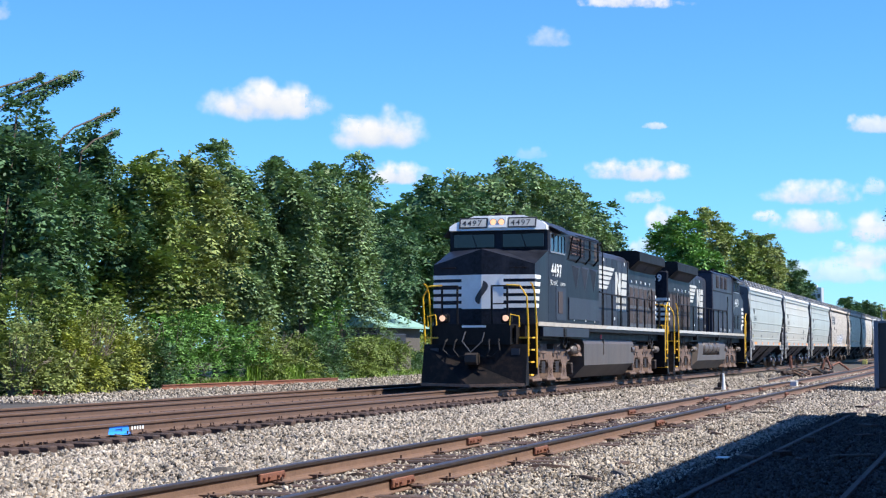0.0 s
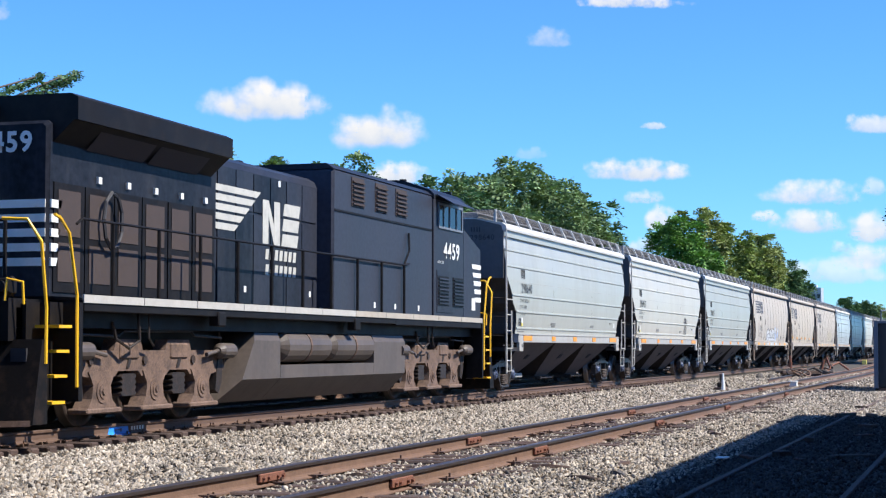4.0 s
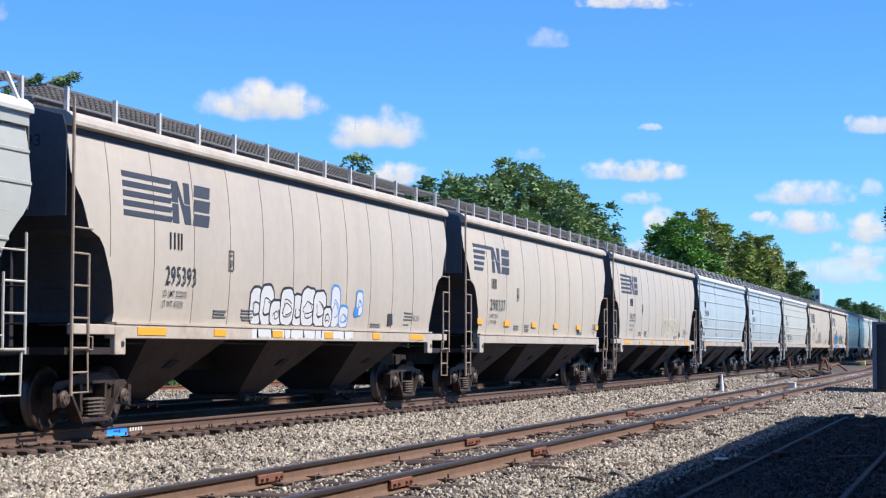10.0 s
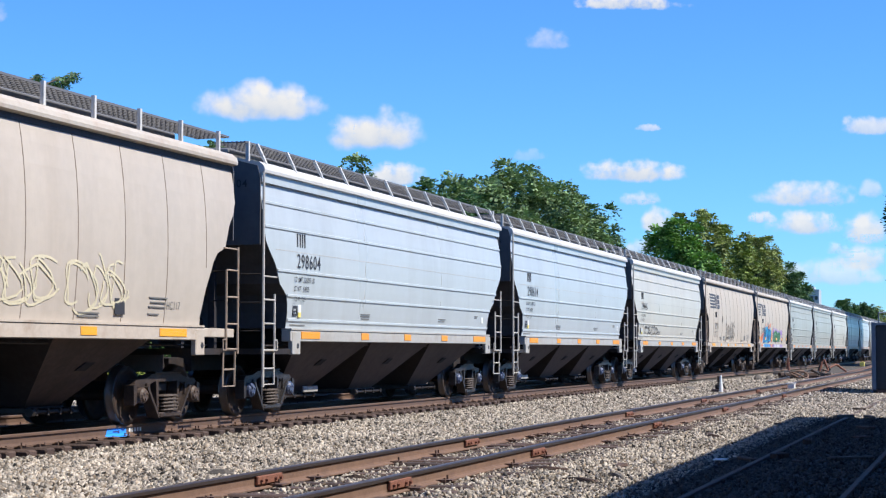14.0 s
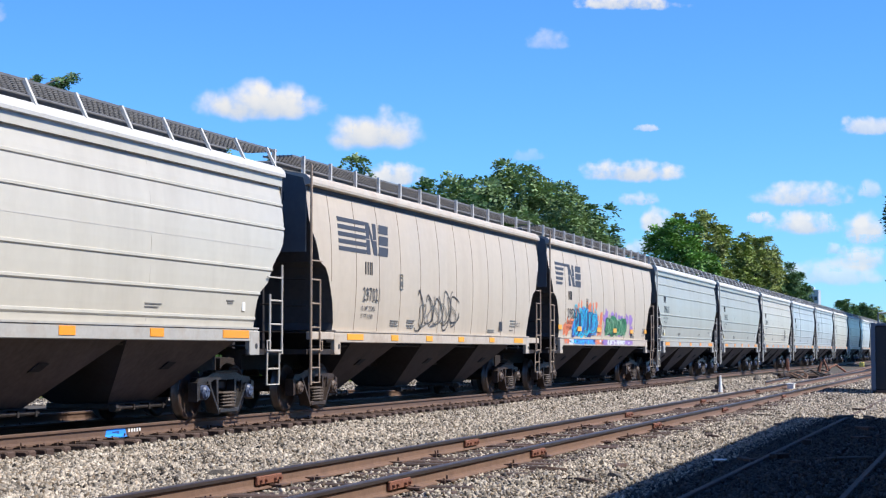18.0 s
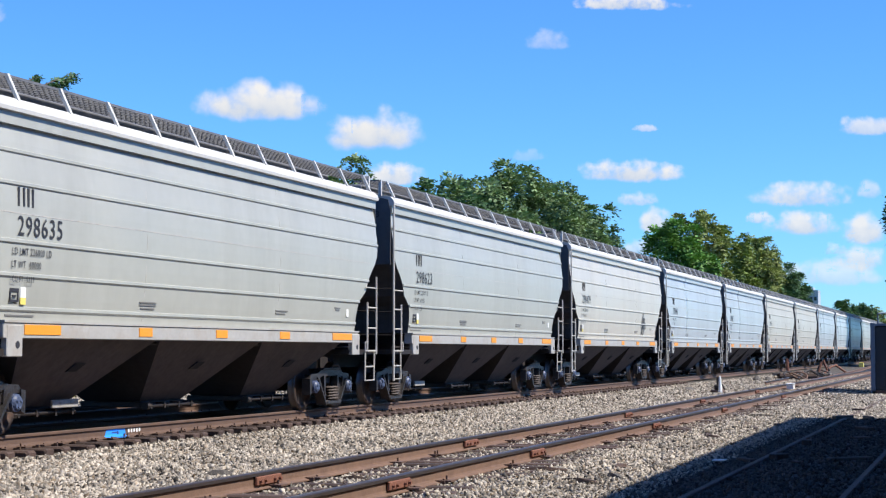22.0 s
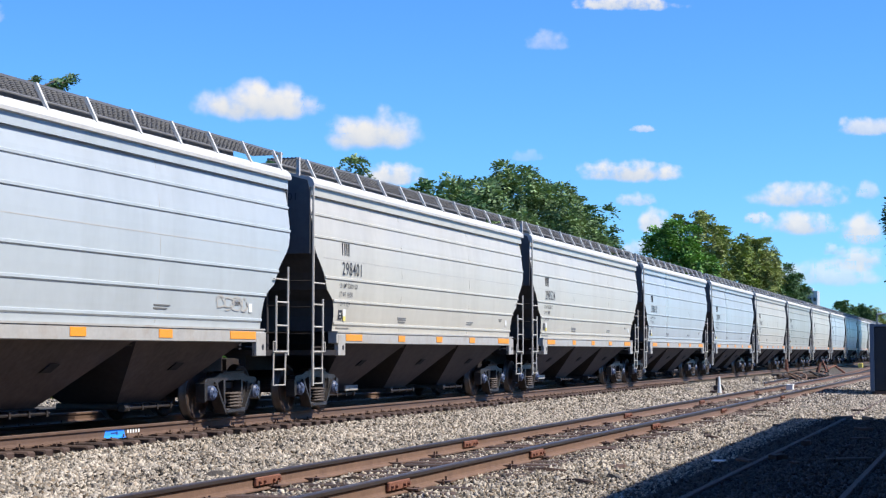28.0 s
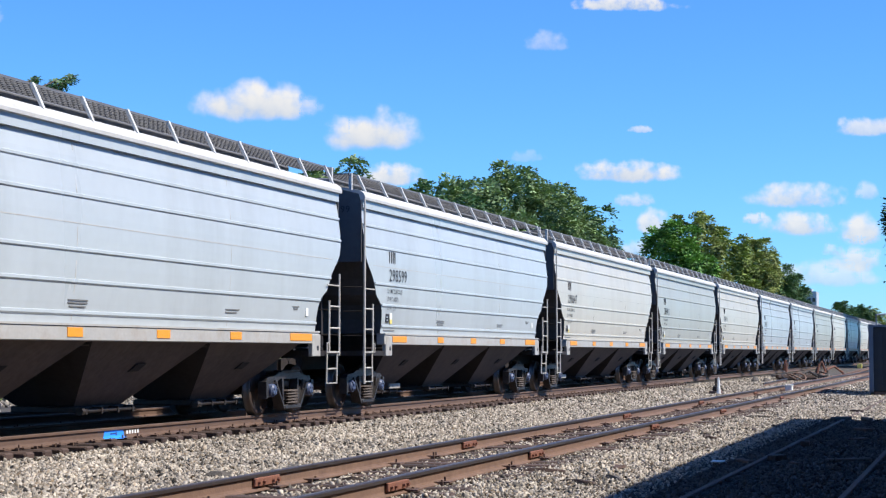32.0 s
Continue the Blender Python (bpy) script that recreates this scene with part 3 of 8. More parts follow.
def leaves(rng, origin, direction, length, pairs, leaf, droop):
    """Feathered sprays: leaflets in pairs along arching stems."""
    n = len(origin)
    up = np.array([0, 0, 1.0])
    side = np.cross(direction, up)
    side /= np.linalg.norm(side, axis=1)[:, None] + 1e-6
    nrm = np.cross(side, direction)
    out = []
    for k in range(pairs):
        t = (k + 0.6) / pairs
        stem = origin + direction * (length * t)[:, None] - up * (droop * length * t * t)[:, None]
        for s in (-1, 1):
            ll = leaf * rng.uniform(0.7, 1.25, n) * (1.1 - 0.45 * abs(t - 0.45))
            d = side * s * rng.uniform(0.7, 1.0, n)[:, None] + direction * rng.uniform(0.2, 0.7, n)[:, None] + up * rng.uniform(-0.55, 0.15, n)[:, None]
            d /= np.linalg.norm(d, axis=1)[:, None]
            w = np.cross(d, nrm + rng.normal(0, 0.32, (n, 3)))
            w /= np.linalg.norm(w, axis=1)[:, None] + 1e-6
            w *= (ll * 0.27)[:, None]
            tip = stem + d * ll[:, None]
            mid = stem + d * (ll * 0.45)[:, None]
            out.append(np.stack([stem, mid + w, tip, mid - w], 1))
    v = np.concatenate(out).reshape(-1, 3)
    return v


def crown_mesh(name, seed, blobs, sprays, length, leaf, pairs, droop=0.5, fronds=0):
    """A crown of many small leaves in uneven clumps; blobs: centre, radii."""
    rng = np.random.default_rng(seed)
    origin, direction = [], []
    vol = np.array([(b[3] * b[4] * b[5]) ** 0.67 * (b[6] if len(b) > 6 else 1.0) for b in blobs])
    share = (sprays * vol / vol.sum()).astype(int) + 1
    for (bx_, by_, bz_, rx, ry, rz, *wt), m in zip(blobs, share):
        clumps = max(5, m // (fronds or 46))
        cc = rng.normal(size=(clumps, 3))
        cc /= np.linalg.norm(cc, axis=1)[:, None]
        cc *= rng.uniform(0.55, 1.0, (clumps, 1)) ** 0.6
        pick = rng.integers(0, clumps, m)
        o = rng.normal(size=(m, 3))
        o /= np.linalg.norm(o, axis=1)[:, None]
        p = cc[pick] + o * (rng.uniform(0.0, 0.05, (m, 1)) if fronds else rng.uniform(0.08, 0.26, (m, 1)))
        d = o * 0.8 + cc[pick] * 0.7 + rng.normal(0, 0.25, (m, 3))
        d[:, 2] += 0.15
        d /= np.linalg.norm(d, axis=1)[:, None] + 1e-6
        origin.append(p * np.array([rx, ry, rz]) + np.array([bx_, by_, bz_]))
        direction.append(d)
    origin, direction = np.concatenate(origin), np.concatenate(direction)
    v = leaves(rng, origin, direction, length * rng.uniform(0.6, 1.3, len(origin)), pairs, leaf, droop)
    me = fast_mesh(name, v, np.arange(len(v)).reshape(-1, 4))
    return me


def trunk_shape(base_r, top, lean, rnd, limbs, spread):
    tr = Shape()
    pts = [(0, 0, -0.1), (lean[0] * 0.3, lean[1] * 0.3, top * 0.35), (lean[0] * 0.7, lean[1] * 0.7, top * 0.7), (lean[0], lean[1], top)]
    rings = []
    for i, p in enumerate(pts):
        r = base_r * (1 - 0.28 * i)
        rings.append([(p[0] + r * math.cos(2 * math.pi * k / 8), p[1] + r * math.sin(2 * math.pi * k / 8), p[2]) for k in range(8)])
    tr.loft(rings)
    lm = []
    for k in range(limbs):
        a = 2 * math.pi * k / limbs + rnd.uniform(-0.5, 0.5)
        z0 = top * rnd.uniform(0.35, 0.75)
        f = z0 / top
        p0 = Vector((lean[0] * f, lean[1] * f, z0))
        p1 = p0 + Vector((math.cos(a) * spread * 0.4, math.sin(a) * spread * 0.4, min(top * 0.18, 0.98 * top - z0)))
        p2 = p0 + Vector((math.cos(a) * spread * 0.6, math.sin(a) * spread * 0.6, min(top * 0.30, 1.04 * top - z0)))
        s = Shape().cyl(p0, p1, base_r * 0.42, 6, base_r * 0.25)
        s.cyl(p1, p2, base_r * 0.25, 5, base_r * 0.08)
        lm.append(s)
    return tr, lm


def tree(x, y, blobs, material, seed, label, sprays=1500, length=0.62, leaf=0.20, pairs=4, base_r=0.18, trunk_top=None, group="trees behind the tracks", droop=0.5, fronds=0):
    t = tagged(new("tree"), label, "tree", group)
    t.matrix_basis = Matrix.Translation((x, y, 0.05))
    rnd = random.Random(seed)
    zt = trunk_top or 0.8 * max(b[2] for b in blobs)
    ts, lm = trunk_shape(base_r, zt, (blobs[0][0] * 0.5, blobs[0][1] * 0.5), rnd, 6, max(b[3] for b in blobs))
    part("trunk", ts, M_BARK, t)
    for s in lm:
        part("limb", s, M_BARK, t)
    me = crown_mesh("crown", seed, blobs, sprays, length, leaf, pairs, droop, fronds)
    part("crown", me, material, t)
    return t


def bush(x, y, w, h, material, seed, label, sprays=420, leaf=0.13, length=0.45, depth=1.6, twigs=0):
    b = tagged(new("bush"), label, "bush", "bushes along the tracks")
    b.matrix_basis = Matrix.Translation((x, y, 0.0))
    rnd = random.Random(seed)
    blobs = [(rnd.uniform(-0.25, 0.25) * w, rnd.uniform(-0.3, 0.3) * depth, h * rnd.uniform(0.35, 0.5), w * 0.42, depth * 0.55, h * 0.46) for _ in range(2)]
    blobs = [b + (0.5,) for b in blobs]
    blobs += [(rnd.uniform(-0.5, 0.5) * w, rnd.uniform(-0.6, 0.1) * depth, h * rnd.uniform(0.25, 0.82), w * rnd.uniform(0.13, 0.22), depth * 0.3, h * rnd.uniform(0.10, 0.17)) for _ in range(9)]
    blobs.append((0, -depth * 0.4, h * 0.2, w * 0.5, depth * 0.4, h * 0.22))
    st = Shape()
    for k in range(10 + twigs):
        a = rnd.uniform(0, 6.28)
        r = rnd.uniform(0.1, 0.5) * w
        st.tube([(0.2 * r * math.cos(a), 0.1 * math.sin(a), 0), (0.6 * r * math.cos(a), 0.5 * depth * math.sin(a), h * 0.4), (r * math.cos(a + 0.3), 0.7 * depth * math.sin(a), h * rnd.uniform(0.45, 0.85))], 0.012, 4)
    tagged(part("twig_mass", st, M_TWIG, b), kind="stuff")
    part("foliage", crown_mesh("foliage", seed, blobs, sprays, length, leaf, 4, 0.45), material, b)
    return b




def puffs(rnd, n, hw, top, size):
    """Separate leafy masses over the camera-facing side of a crown, with dark hollows between them."""
    out = []
    for j in range(n):
        u = (j + rnd.random()) / n
        z = 0.34 + 0.60 * u
        w = math.sqrt(max(0.05, 1 - ((z - 0.58) / 0.44) ** 2))
        a = rnd.uniform(math.pi * 0.95, math.pi * 2.05) if j % 4 else rnd.uniform(0, 6.28)
        r = hw * size * rnd.uniform(0.75, 1.25)
        out.append((hw * w * math.cos(a) * rnd.uniform(0.75, 1.0), hw * w * math.sin(a) * 0.9, top * z, r, r * 0.9, r * rnd.uniform(0.6, 0.85)))
    return out


MIX = (M_LEAF, M_LEAFD, M_LEAFY, M_LEAFB, M_LEAFA, M_LEAFG)
# tree wall on the far side of the tracks: pixel column, side distance, top height, half width, leaf kind
for k, (px, d, top, hw, kind) in enumerate((
        (-70, 32, 9.7, 3.0, 1), (15, 32.5, 9.3, 2.8, 1), (120, 33, 9.4, 2.5, 1), (215, 32.0, 9.4, 2.3, 0), (310, 32.5, 9.8, 2.5, 3),
        (385, 35, 11.0, 2.4, 4), (455, 34.5, 11.2, 2.4, 4), (540, 34.5, 11.6, 2.4, 4), (608, 34.5, 12.8, 1.7, 4), (655, 38, 10.6, 2.6, 1),
        (-20, 38, 10.2, 3.0, 1), (180, 39, 10.4, 3.4, 1), (300, 39, 10.8, 3.2, 1), (500, 40, 10.8, 3.4, 1), (690, 44, 10.2, 3.4, 1), (590, 42, 11.6, 3.4, 1))):
    rnd = random.Random(100 + k)
    frond = kind == 4
    blobs = [(0, 1.2, top * 0.62, hw * 0.8, hw * 0.6, top * 0.26, 0.6), (rnd.uniform(-1, 1), 2.0, top * 0.34, hw * 0.95, hw * 0.4, top * 0.22, 0.45)]
    blobs += puffs(rnd, 19, hw, top, 0.29)
    tree(spot(px, d), d, blobs, MIX[kind], 100 + k, ("tall dense broadleaf tree in full green leaf", "tall dark green broadleaf tree in a dense thicket", "yellowing green broadleaf tree beside the tracks", "olive-brown broadleaf tree with fading leaves", "tall tree with long drooping feathered leaves")[kind],
         sprays=(1900 if frond else 2600) if d < 36 else 1500, length=1.15 if frond else 0.7, leaf=0.26 if frond else 0.23, pairs=7 if frond else 4, droop=0.75 if frond else 0.5, fronds=15 if frond else 0)
# long bare-tipped shoots that reach above the near tree
for k, (px, d, h, dx_, dz_) in enumerate(((20, 30.5, 9.2, 3.2, 1.7), (52, 30.5, 9.3, 3.2, 1.9), (130, 30.5, 8.7, 3.0, 1.5), (-5, 30.5, 9.4, 2.6, 1.3), (165, 30.5, 8.4, 1.6, 1.0))):
    t = tagged(new("tree"), "leafy tree shoot leaning out above the thicket", "tree", "trees behind the tracks")
    t.matrix_basis = Matrix.Translation((spot(px, d), d, 0.05))
    part("trunk", Shape().tube([(-1.6, 0.4, 0), (-1.2, 0.3, 4.0), (-0.7, 0.1, h), (0, 0, h + 0.5), (dx_, 0, h + dz_)], 0.035, 5), M_BARK, t)
    rng = np.random.default_rng(40 + k)
    u = rng.random(190) ** 0.8
    org = np.stack([-0.7 + (dx_ + 0.7) * u, rng.normal(0, 0.08, 190), h + dz_ * u], -1)
    dr = np.stack([rng.uniform(0.1, 1, 190), rng.normal(0, 0.5, 190), rng.normal(0.2, 0.4, 190)], -1)
    dr /= np.linalg.norm(dr, axis=1)[:, None]
    v = leaves(rng, org, dr, 0.20 * rng.uniform(0.5, 1.3, 190), 3, 0.13, 0.3)
    me = fast_mesh("crown", v, np.arange(len(v)).reshape(-1, 4))
    part("crown", me, M_LEAFD, t)

# bushes at the edge of the gravel
BUSHES_NEAR = (
    (-40, 29.6, 3.0, 3.9, 0, 1), (30, 29.4, 2.6, 3.9, 0, 1), (100, 29.6, 2.4, 3.7, 0, 1), (170, 29.6, 2.2, 3.5, 0, 1), (30, 28.3, 2.6, 2.3, 3, 0),
    (85, 28.4, 1.4, 1.7, 3, 0), (118, 28.6, 1.3, 2.4, 2, 2), (150, 28.6, 1.5, 3.0, 3, 0), (185, 28.6, 1.5, 2.2, 2, 2), (232, 29.8, 2.0, 3.0, 3, 0),
    (255, 29.2, 1.4, 1.8, 1, 1), (300, 29.2, 2.2, 3.2, 5, 1), (350, 29.3, 2.6, 3.4, 5, 1),
)
BUSHES_FAR = (
    (405, 29.6, 2.6, 3.0, 5, 1), (455, 29.4, 2.4, 2.6, 0, 1), (475, 30.2, 2.2, 3.0, 3, 0), (520, 29.8, 2.8, 2.7, 0, 1), (570, 29.6, 2.8, 2.7, 1, 1),
    (620, 29.8, 2.8, 2.4, 0, 1), (652, 30.4, 2.6, 2.1, 0, 1), (572, 33, 2.6, 4.4, 5, 2), (640, 34, 2.6, 4.2, 4, 1), (690, 32.5, 2.4, 2.0, 0, 1),
    (722, 34.5, 2.6, 2.0, 1, 1), (745, 38, 4.0, 2.4, 2, 2),
)
for k, (px, d, w, h, kind, lab) in enumerate(BUSHES_NEAR + BUSHES_FAR):
    bush(spot(px, d), d, w, h, MIX[kind], 300 + k, ("brownish thorny bush with dry twigs", "dense green bush at the edge of the gravel", "bush with bright yellow-green leaves")[lab], twigs=30 if lab == 0 else 0, sprays=760 if lab != 0 else 420)

# grass tufts
rng = np.random.default_rng(77)
gv = []
for k in range(4200):
    if k < 2600:
        px, d = (rng.normal(490, 40) if k % 3 else rng.uniform(300, 640)), rng.uniform(28.3, 30.0)
    else:
        px, d = rng.uniform(600, 760), rng.uniform(29, 40)
    x0_ = spot(px, d)
    hgt = rng.uniform(0.2, 0.75) * (1.2 if 440 < px < 540 else 0.5)
    a = rng.uniform(0, 6.28)
    bend = np.array([math.cos(a), math.sin(a), 0]) * rng.uniform(0.05, 0.3)
    wv = np.array([-math.sin(a), math.cos(a), 0]) * 0.018
    b0 = np.array([x0_, d, 0.0])
    gv += [b0 - wv, b0 + wv, b0 + bend * 0.5 + np.array([0, 0, hgt * 0.7]) + wv * 0.7, b0 + bend + np.array([0, 0, hgt])]
gm = fast_mesh("grass", np.array(gv), np.arange(len(gv)).reshape(-1, 4))
gm.materials.append(M_GRASS)
tagged(new("grass", gm), "bright green grass at the foot of the bushes", "grass", kind="stuff")

# tall trees further along, beyond the train
DOME_TREES = (
    (735, 42, 13.0, 4.0, 1), (790, 41, 15.0, 4.2, 1), (850, 40, 16.4, 4.4, 4), (925, 40, 18.6, 5.0, 4), (985, 40, 18.0, 4.8, 4),
    (1035, 40, 16.8, 4.4, 1), (880, 44, 14.0, 5.0, 1), (1200, 36, 18.0, 3.4, 5), (1235, 35, 20.4, 4.0, 3), (1290, 35, 20.2, 4.4, 0),
)
LINE_TREES = (
    (1332, 35, 20.8, 4.0, 3), (1356, 34, 18.4, 3.2, 3), (1225, 34, 13.5, 4.0, 5), (1376, 33, 16.0, 4.4, 1), (1397, 33, 14.6, 4.0, 1),
    (1414, 33, 13.2, 3.2, 1), (1492, 34, 14.0, 4.6, 1), (1525, 33, 14.8, 4.6, 1), (1552, 33, 15.5, 4.8, 3), (1590, 33, 16.0, 5.0, 1),
)
for k, (px, d, top, hw, kind) in enumerate(DOME_TREES + LINE_TREES):
    rnd = random.Random(200 + k)
    airy = px > 1190
    blobs = [(0, 0.5, top * 0.62, hw * 0.92, hw * 0.85, top * 0.33, 0.35 if airy else 1.1), (0, 0.5, top * 0.35, hw * 0.8, hw * 0.7, top * 0.20, 0.4)]
    blobs += puffs(rnd, 22 if airy else 18, hw, top, 0.27 if airy else 0.34)
    far = px > 1440
    tree(spot(px, d), d, blobs, MIX[kind], 200 + k, ("large round-crowned tree with green leaves", "large dark green round-crowned tree", "large tree with yellow-green autumn-tinged leaves", "large tree with thinning olive leaves", "large round-crowned tree with grey-green leaves", "fresh green broadleaf tree")[kind],
         sprays=2700 if airy else 3400, length=1.0, leaf=0.42 if px < 1100 else 0.48, pairs=3, base_r=0.35, group="tall trees beyond the train")

# unseen trees, added out of view so their shade falls on the distant cars
for xx, sd in ((169.5, 400), (178.5, 401)):
    tree(xx, 3.0, [(0, 0, 14.0, 5.2, 5.2, 5.2), (1, 0, 16.5, 4, 3, 3.0), (-1, 0, 11, 4.4, 4, 3.6)], M_LEAFD, sd, "tall unseen tree added to shade the distant cars", sprays=8000, length=1.2, leaf=0.6, pairs=3, base_r=0.4, group="yard trees")

# ---- buildings ----
M_BRICK = mat("brown_brick_wall", (0.20, 0.12, 0.09), 0.9, vary=0.25, scale=4, bump=0.4)
M_GREENROOF = mat("pale_green_metal_roof", (0.25, 0.42, 0.34), 0.5, vary=0.1, scale=1)
M_DARKBOX = mat("dark_steel_sheet", (0.018, 0.022, 0.028), 0.6, vary=0.3, scale=2, dirt=(0.05, 0.04, 0.03), dirt_amount=0.4)
M_BLUEPOST = mat("weathered_blue_post", (0.10, 0.13, 0.17), 0.6, vary=0.2, scale=5)
M_GREYWALL = mat("grey_far_wall", (0.38, 0.42, 0.46), 0.8, vary=0.1, scale=0.3)
M_WOOD = mat("grey_weathered_wood", (0.09, 0.078, 0.066), 0.9, vary=0.3, scale=6, bump=0.4)

ware = tagged(new("warehouse"), "long brick trackside building that shades the yard", "building")
ware.matrix_basis = pose(0, -0.37, 0, 0, 0, 0.85)
part("wall", Shape().box(-30, 38.0, -13, -2.5, 0, 7.03), M_BRICK, ware)
part("roof", Shape().box(-30.2, 38.15, -13.2, -2.35, 7.03, 7.38, 0.05), M_GREYWALL, ware)

shed = tagged(new("shed"), "low shed with a pale green metal roof among trees", "shed")
sx = spot(706, 36.0)
part("wall", Shape().box(sx - 4.2, sx + 4.5, 36, 42, 0.0, 2.9), M_WOOD, shed)
part("roof", Shape().prism_x([(35.5, 2.85), (39, 4.25), (42.5, 2.85), (42.5, 2.75), (35.5, 2.75)], sx - 4.8, sx + 5.0), M_GREENROOF, shed)
tank = tagged(new("storage_box"), "grey panel enclosure standing in weeds", "enclosure")
tx_ = spot(707, 33.0)
for k in range(5):
    part("panel", Shape().box(tx_ - 2.4 + k * 0.95, tx_ - 1.5 + k * 0.95, 33.0, 33.06, 0, 1.7, 0.01), M_WOOD, tank)
part("post", Shape().box(tx_ - 2.5, tx_ - 2.41, 32.98, 33.08, 0, 1.85), M_WOOD, tank)

office = tagged(new("office_tower"), "grey concrete tower far beyond the trees", "building")
ox = 900.0
oy = ox / (3323.0 / (1745.0 - 1440) - 0.318)
part("wall", Shape().box(ox, ox + 14, oy - 4.5, oy + 3.0, 0, 33.0), M_GREYWALL, office)
part("roof", Shape().box(ox + 2, ox + 10, oy - 2.0, oy + 2.0, 33.0, 34.5), M_GREYWALL, office)
for fz in range(7):
    for fy in range(3):
        part("window", Shape().box(ox - 0.25, ox - 0.05, oy - 3.9 + fy * 2.3, oy - 2.4 + fy * 2.3, 6 + fz * 3.6, 8.0 + fz * 3.6), M_GLASS, office)

hut = tagged(new("small_hut"), "small white equipment hut with a dark doorway behind bushes", "hut")
hx0 = spot(646, 38.0)
part("wall", Shape().box(hx0 - 0.7, hx0 + 0.7, 38.0, 39.2, 0, 2.75, 0.01), M_LABEL, hut)
part("doorway", Shape().box(hx0 - 0.05, hx0 + 0.45, 37.98, 38.0, 1.2, 2.5), M_DARKBOX, hut)
part("roof", Shape().box(hx0 - 0.8, hx0 + 0.8, 37.9, 39.3, 2.752, 2.85, 0.01), M_GREYWALL, hut)
low = tagged(new("low_building"), "low tan building with a pale roof glimpsed between trees", "building")
bx0 = spot(606, 46.0)
part("wall", Shape().box(bx0 - 2.0, bx0 + 1.8, 46, 50, 0, 3.3), mat("ochre_wall", (0.42, 0.27, 0.09), 0.8, vary=0.2, scale=1.0), low)
part("roof", Shape().prism_x([(45.7, 3.25), (48, 4.0), (50.3, 3.25), (50.3, 3.15), (45.7, 3.15)], bx0 - 2.3, bx0 + 2.1), M_GREYWALL, low)
bin_ = tagged(new("dark_trailer"), "dark covered trailer parked beside the shed", "trailer")
dx0 = spot(690, 34.2)
part("body", Shape().box(dx0 - 1.8, dx0 + 3.2, 34.2, 36.0, 1.55, 2.35, 0.04), M_DARKBOX, bin_)
for dxw in (-0.8, 2.0):
    part("wheel", Shape().cyl((dx0 + dxw, 34.3, 0.45), (dx0 + dxw, 34.6, 0.45), 0.45, 14), M_DARKBOX, bin_)
    part("axle_post", Shape().box(dx0 + dxw - 0.1, dx0 + dxw + 0.1, 34.6, 34.8, 0.4, 1.56), M_DARKBOX, bin_)

# ---- covered hopper cars ----
M_SEAM = mat('grimy_seam', (0.165, 0.125, 0.095), 0.8, vary=0.3, scale=4)
# Local space of a car: x along it (front end at -L), y across, z from the rail head.


def wheelset(r, gauge_y=0.76, seg=20):
    sh = Shape()
    for s in (-1, 1):
        y = s * gauge_y
        prof = [(0.09, 0.09), (0.10, 0.06), (r * 0.55, 0.035), (r * 0.80, 0.045), (r * 0.86, 0.075), (r * 0.99, 0.072), (r, 0.05),
                (r + 0.004, -0.03), (r + 0.028, -0.045), (r + 0.026, -0.07), (r * 0.86, -0.07), (r * 0.80, -0.03), (r * 0.4, -0.02), (0.09, -0.07)]
        rings = [[(rr * math.cos(2 * math.pi * k / seg), y + s * o, rr * math.sin(2 * math.pi * k / seg)) for k in range(seg)] for rr, o in prof]
        sh.loft(rings, caps=False)
    sh.cyl((0, -1.0, 0), (0, 1.0, 0), 0.085, 10)
    for k in range(3):
        a = 2 * math.pi * k / 3
        for s in (-1, 1):
            sh.box(-0.02 + 0.05 * math.cos(a), 0.02 + 0.05 * math.cos(a), s * 1.0 - 0.01, s * 1.0 + 0.012, -0.02 + 0.05 * math.sin(a), 0.02 + 0.05 * math.sin(a))
    me = sh.mesh("wheelset", True)
    me.materials.append(M_WHEEL)
    me.materials.append(M_TREAD)
    for p in me.polygons:
        p.material_index = int(math.hypot(p.center.x, p.center.z) > r * 0.965)
    return me


WHEEL_R, ENGINE_R = 0.457, 0.533
WHEEL_ME = wheelset(WHEEL_R)
ENGINE_WHEEL_ME = wheelset(ENGINE_R)
SPIN_CAR, SPIN_ENGINE = [], []


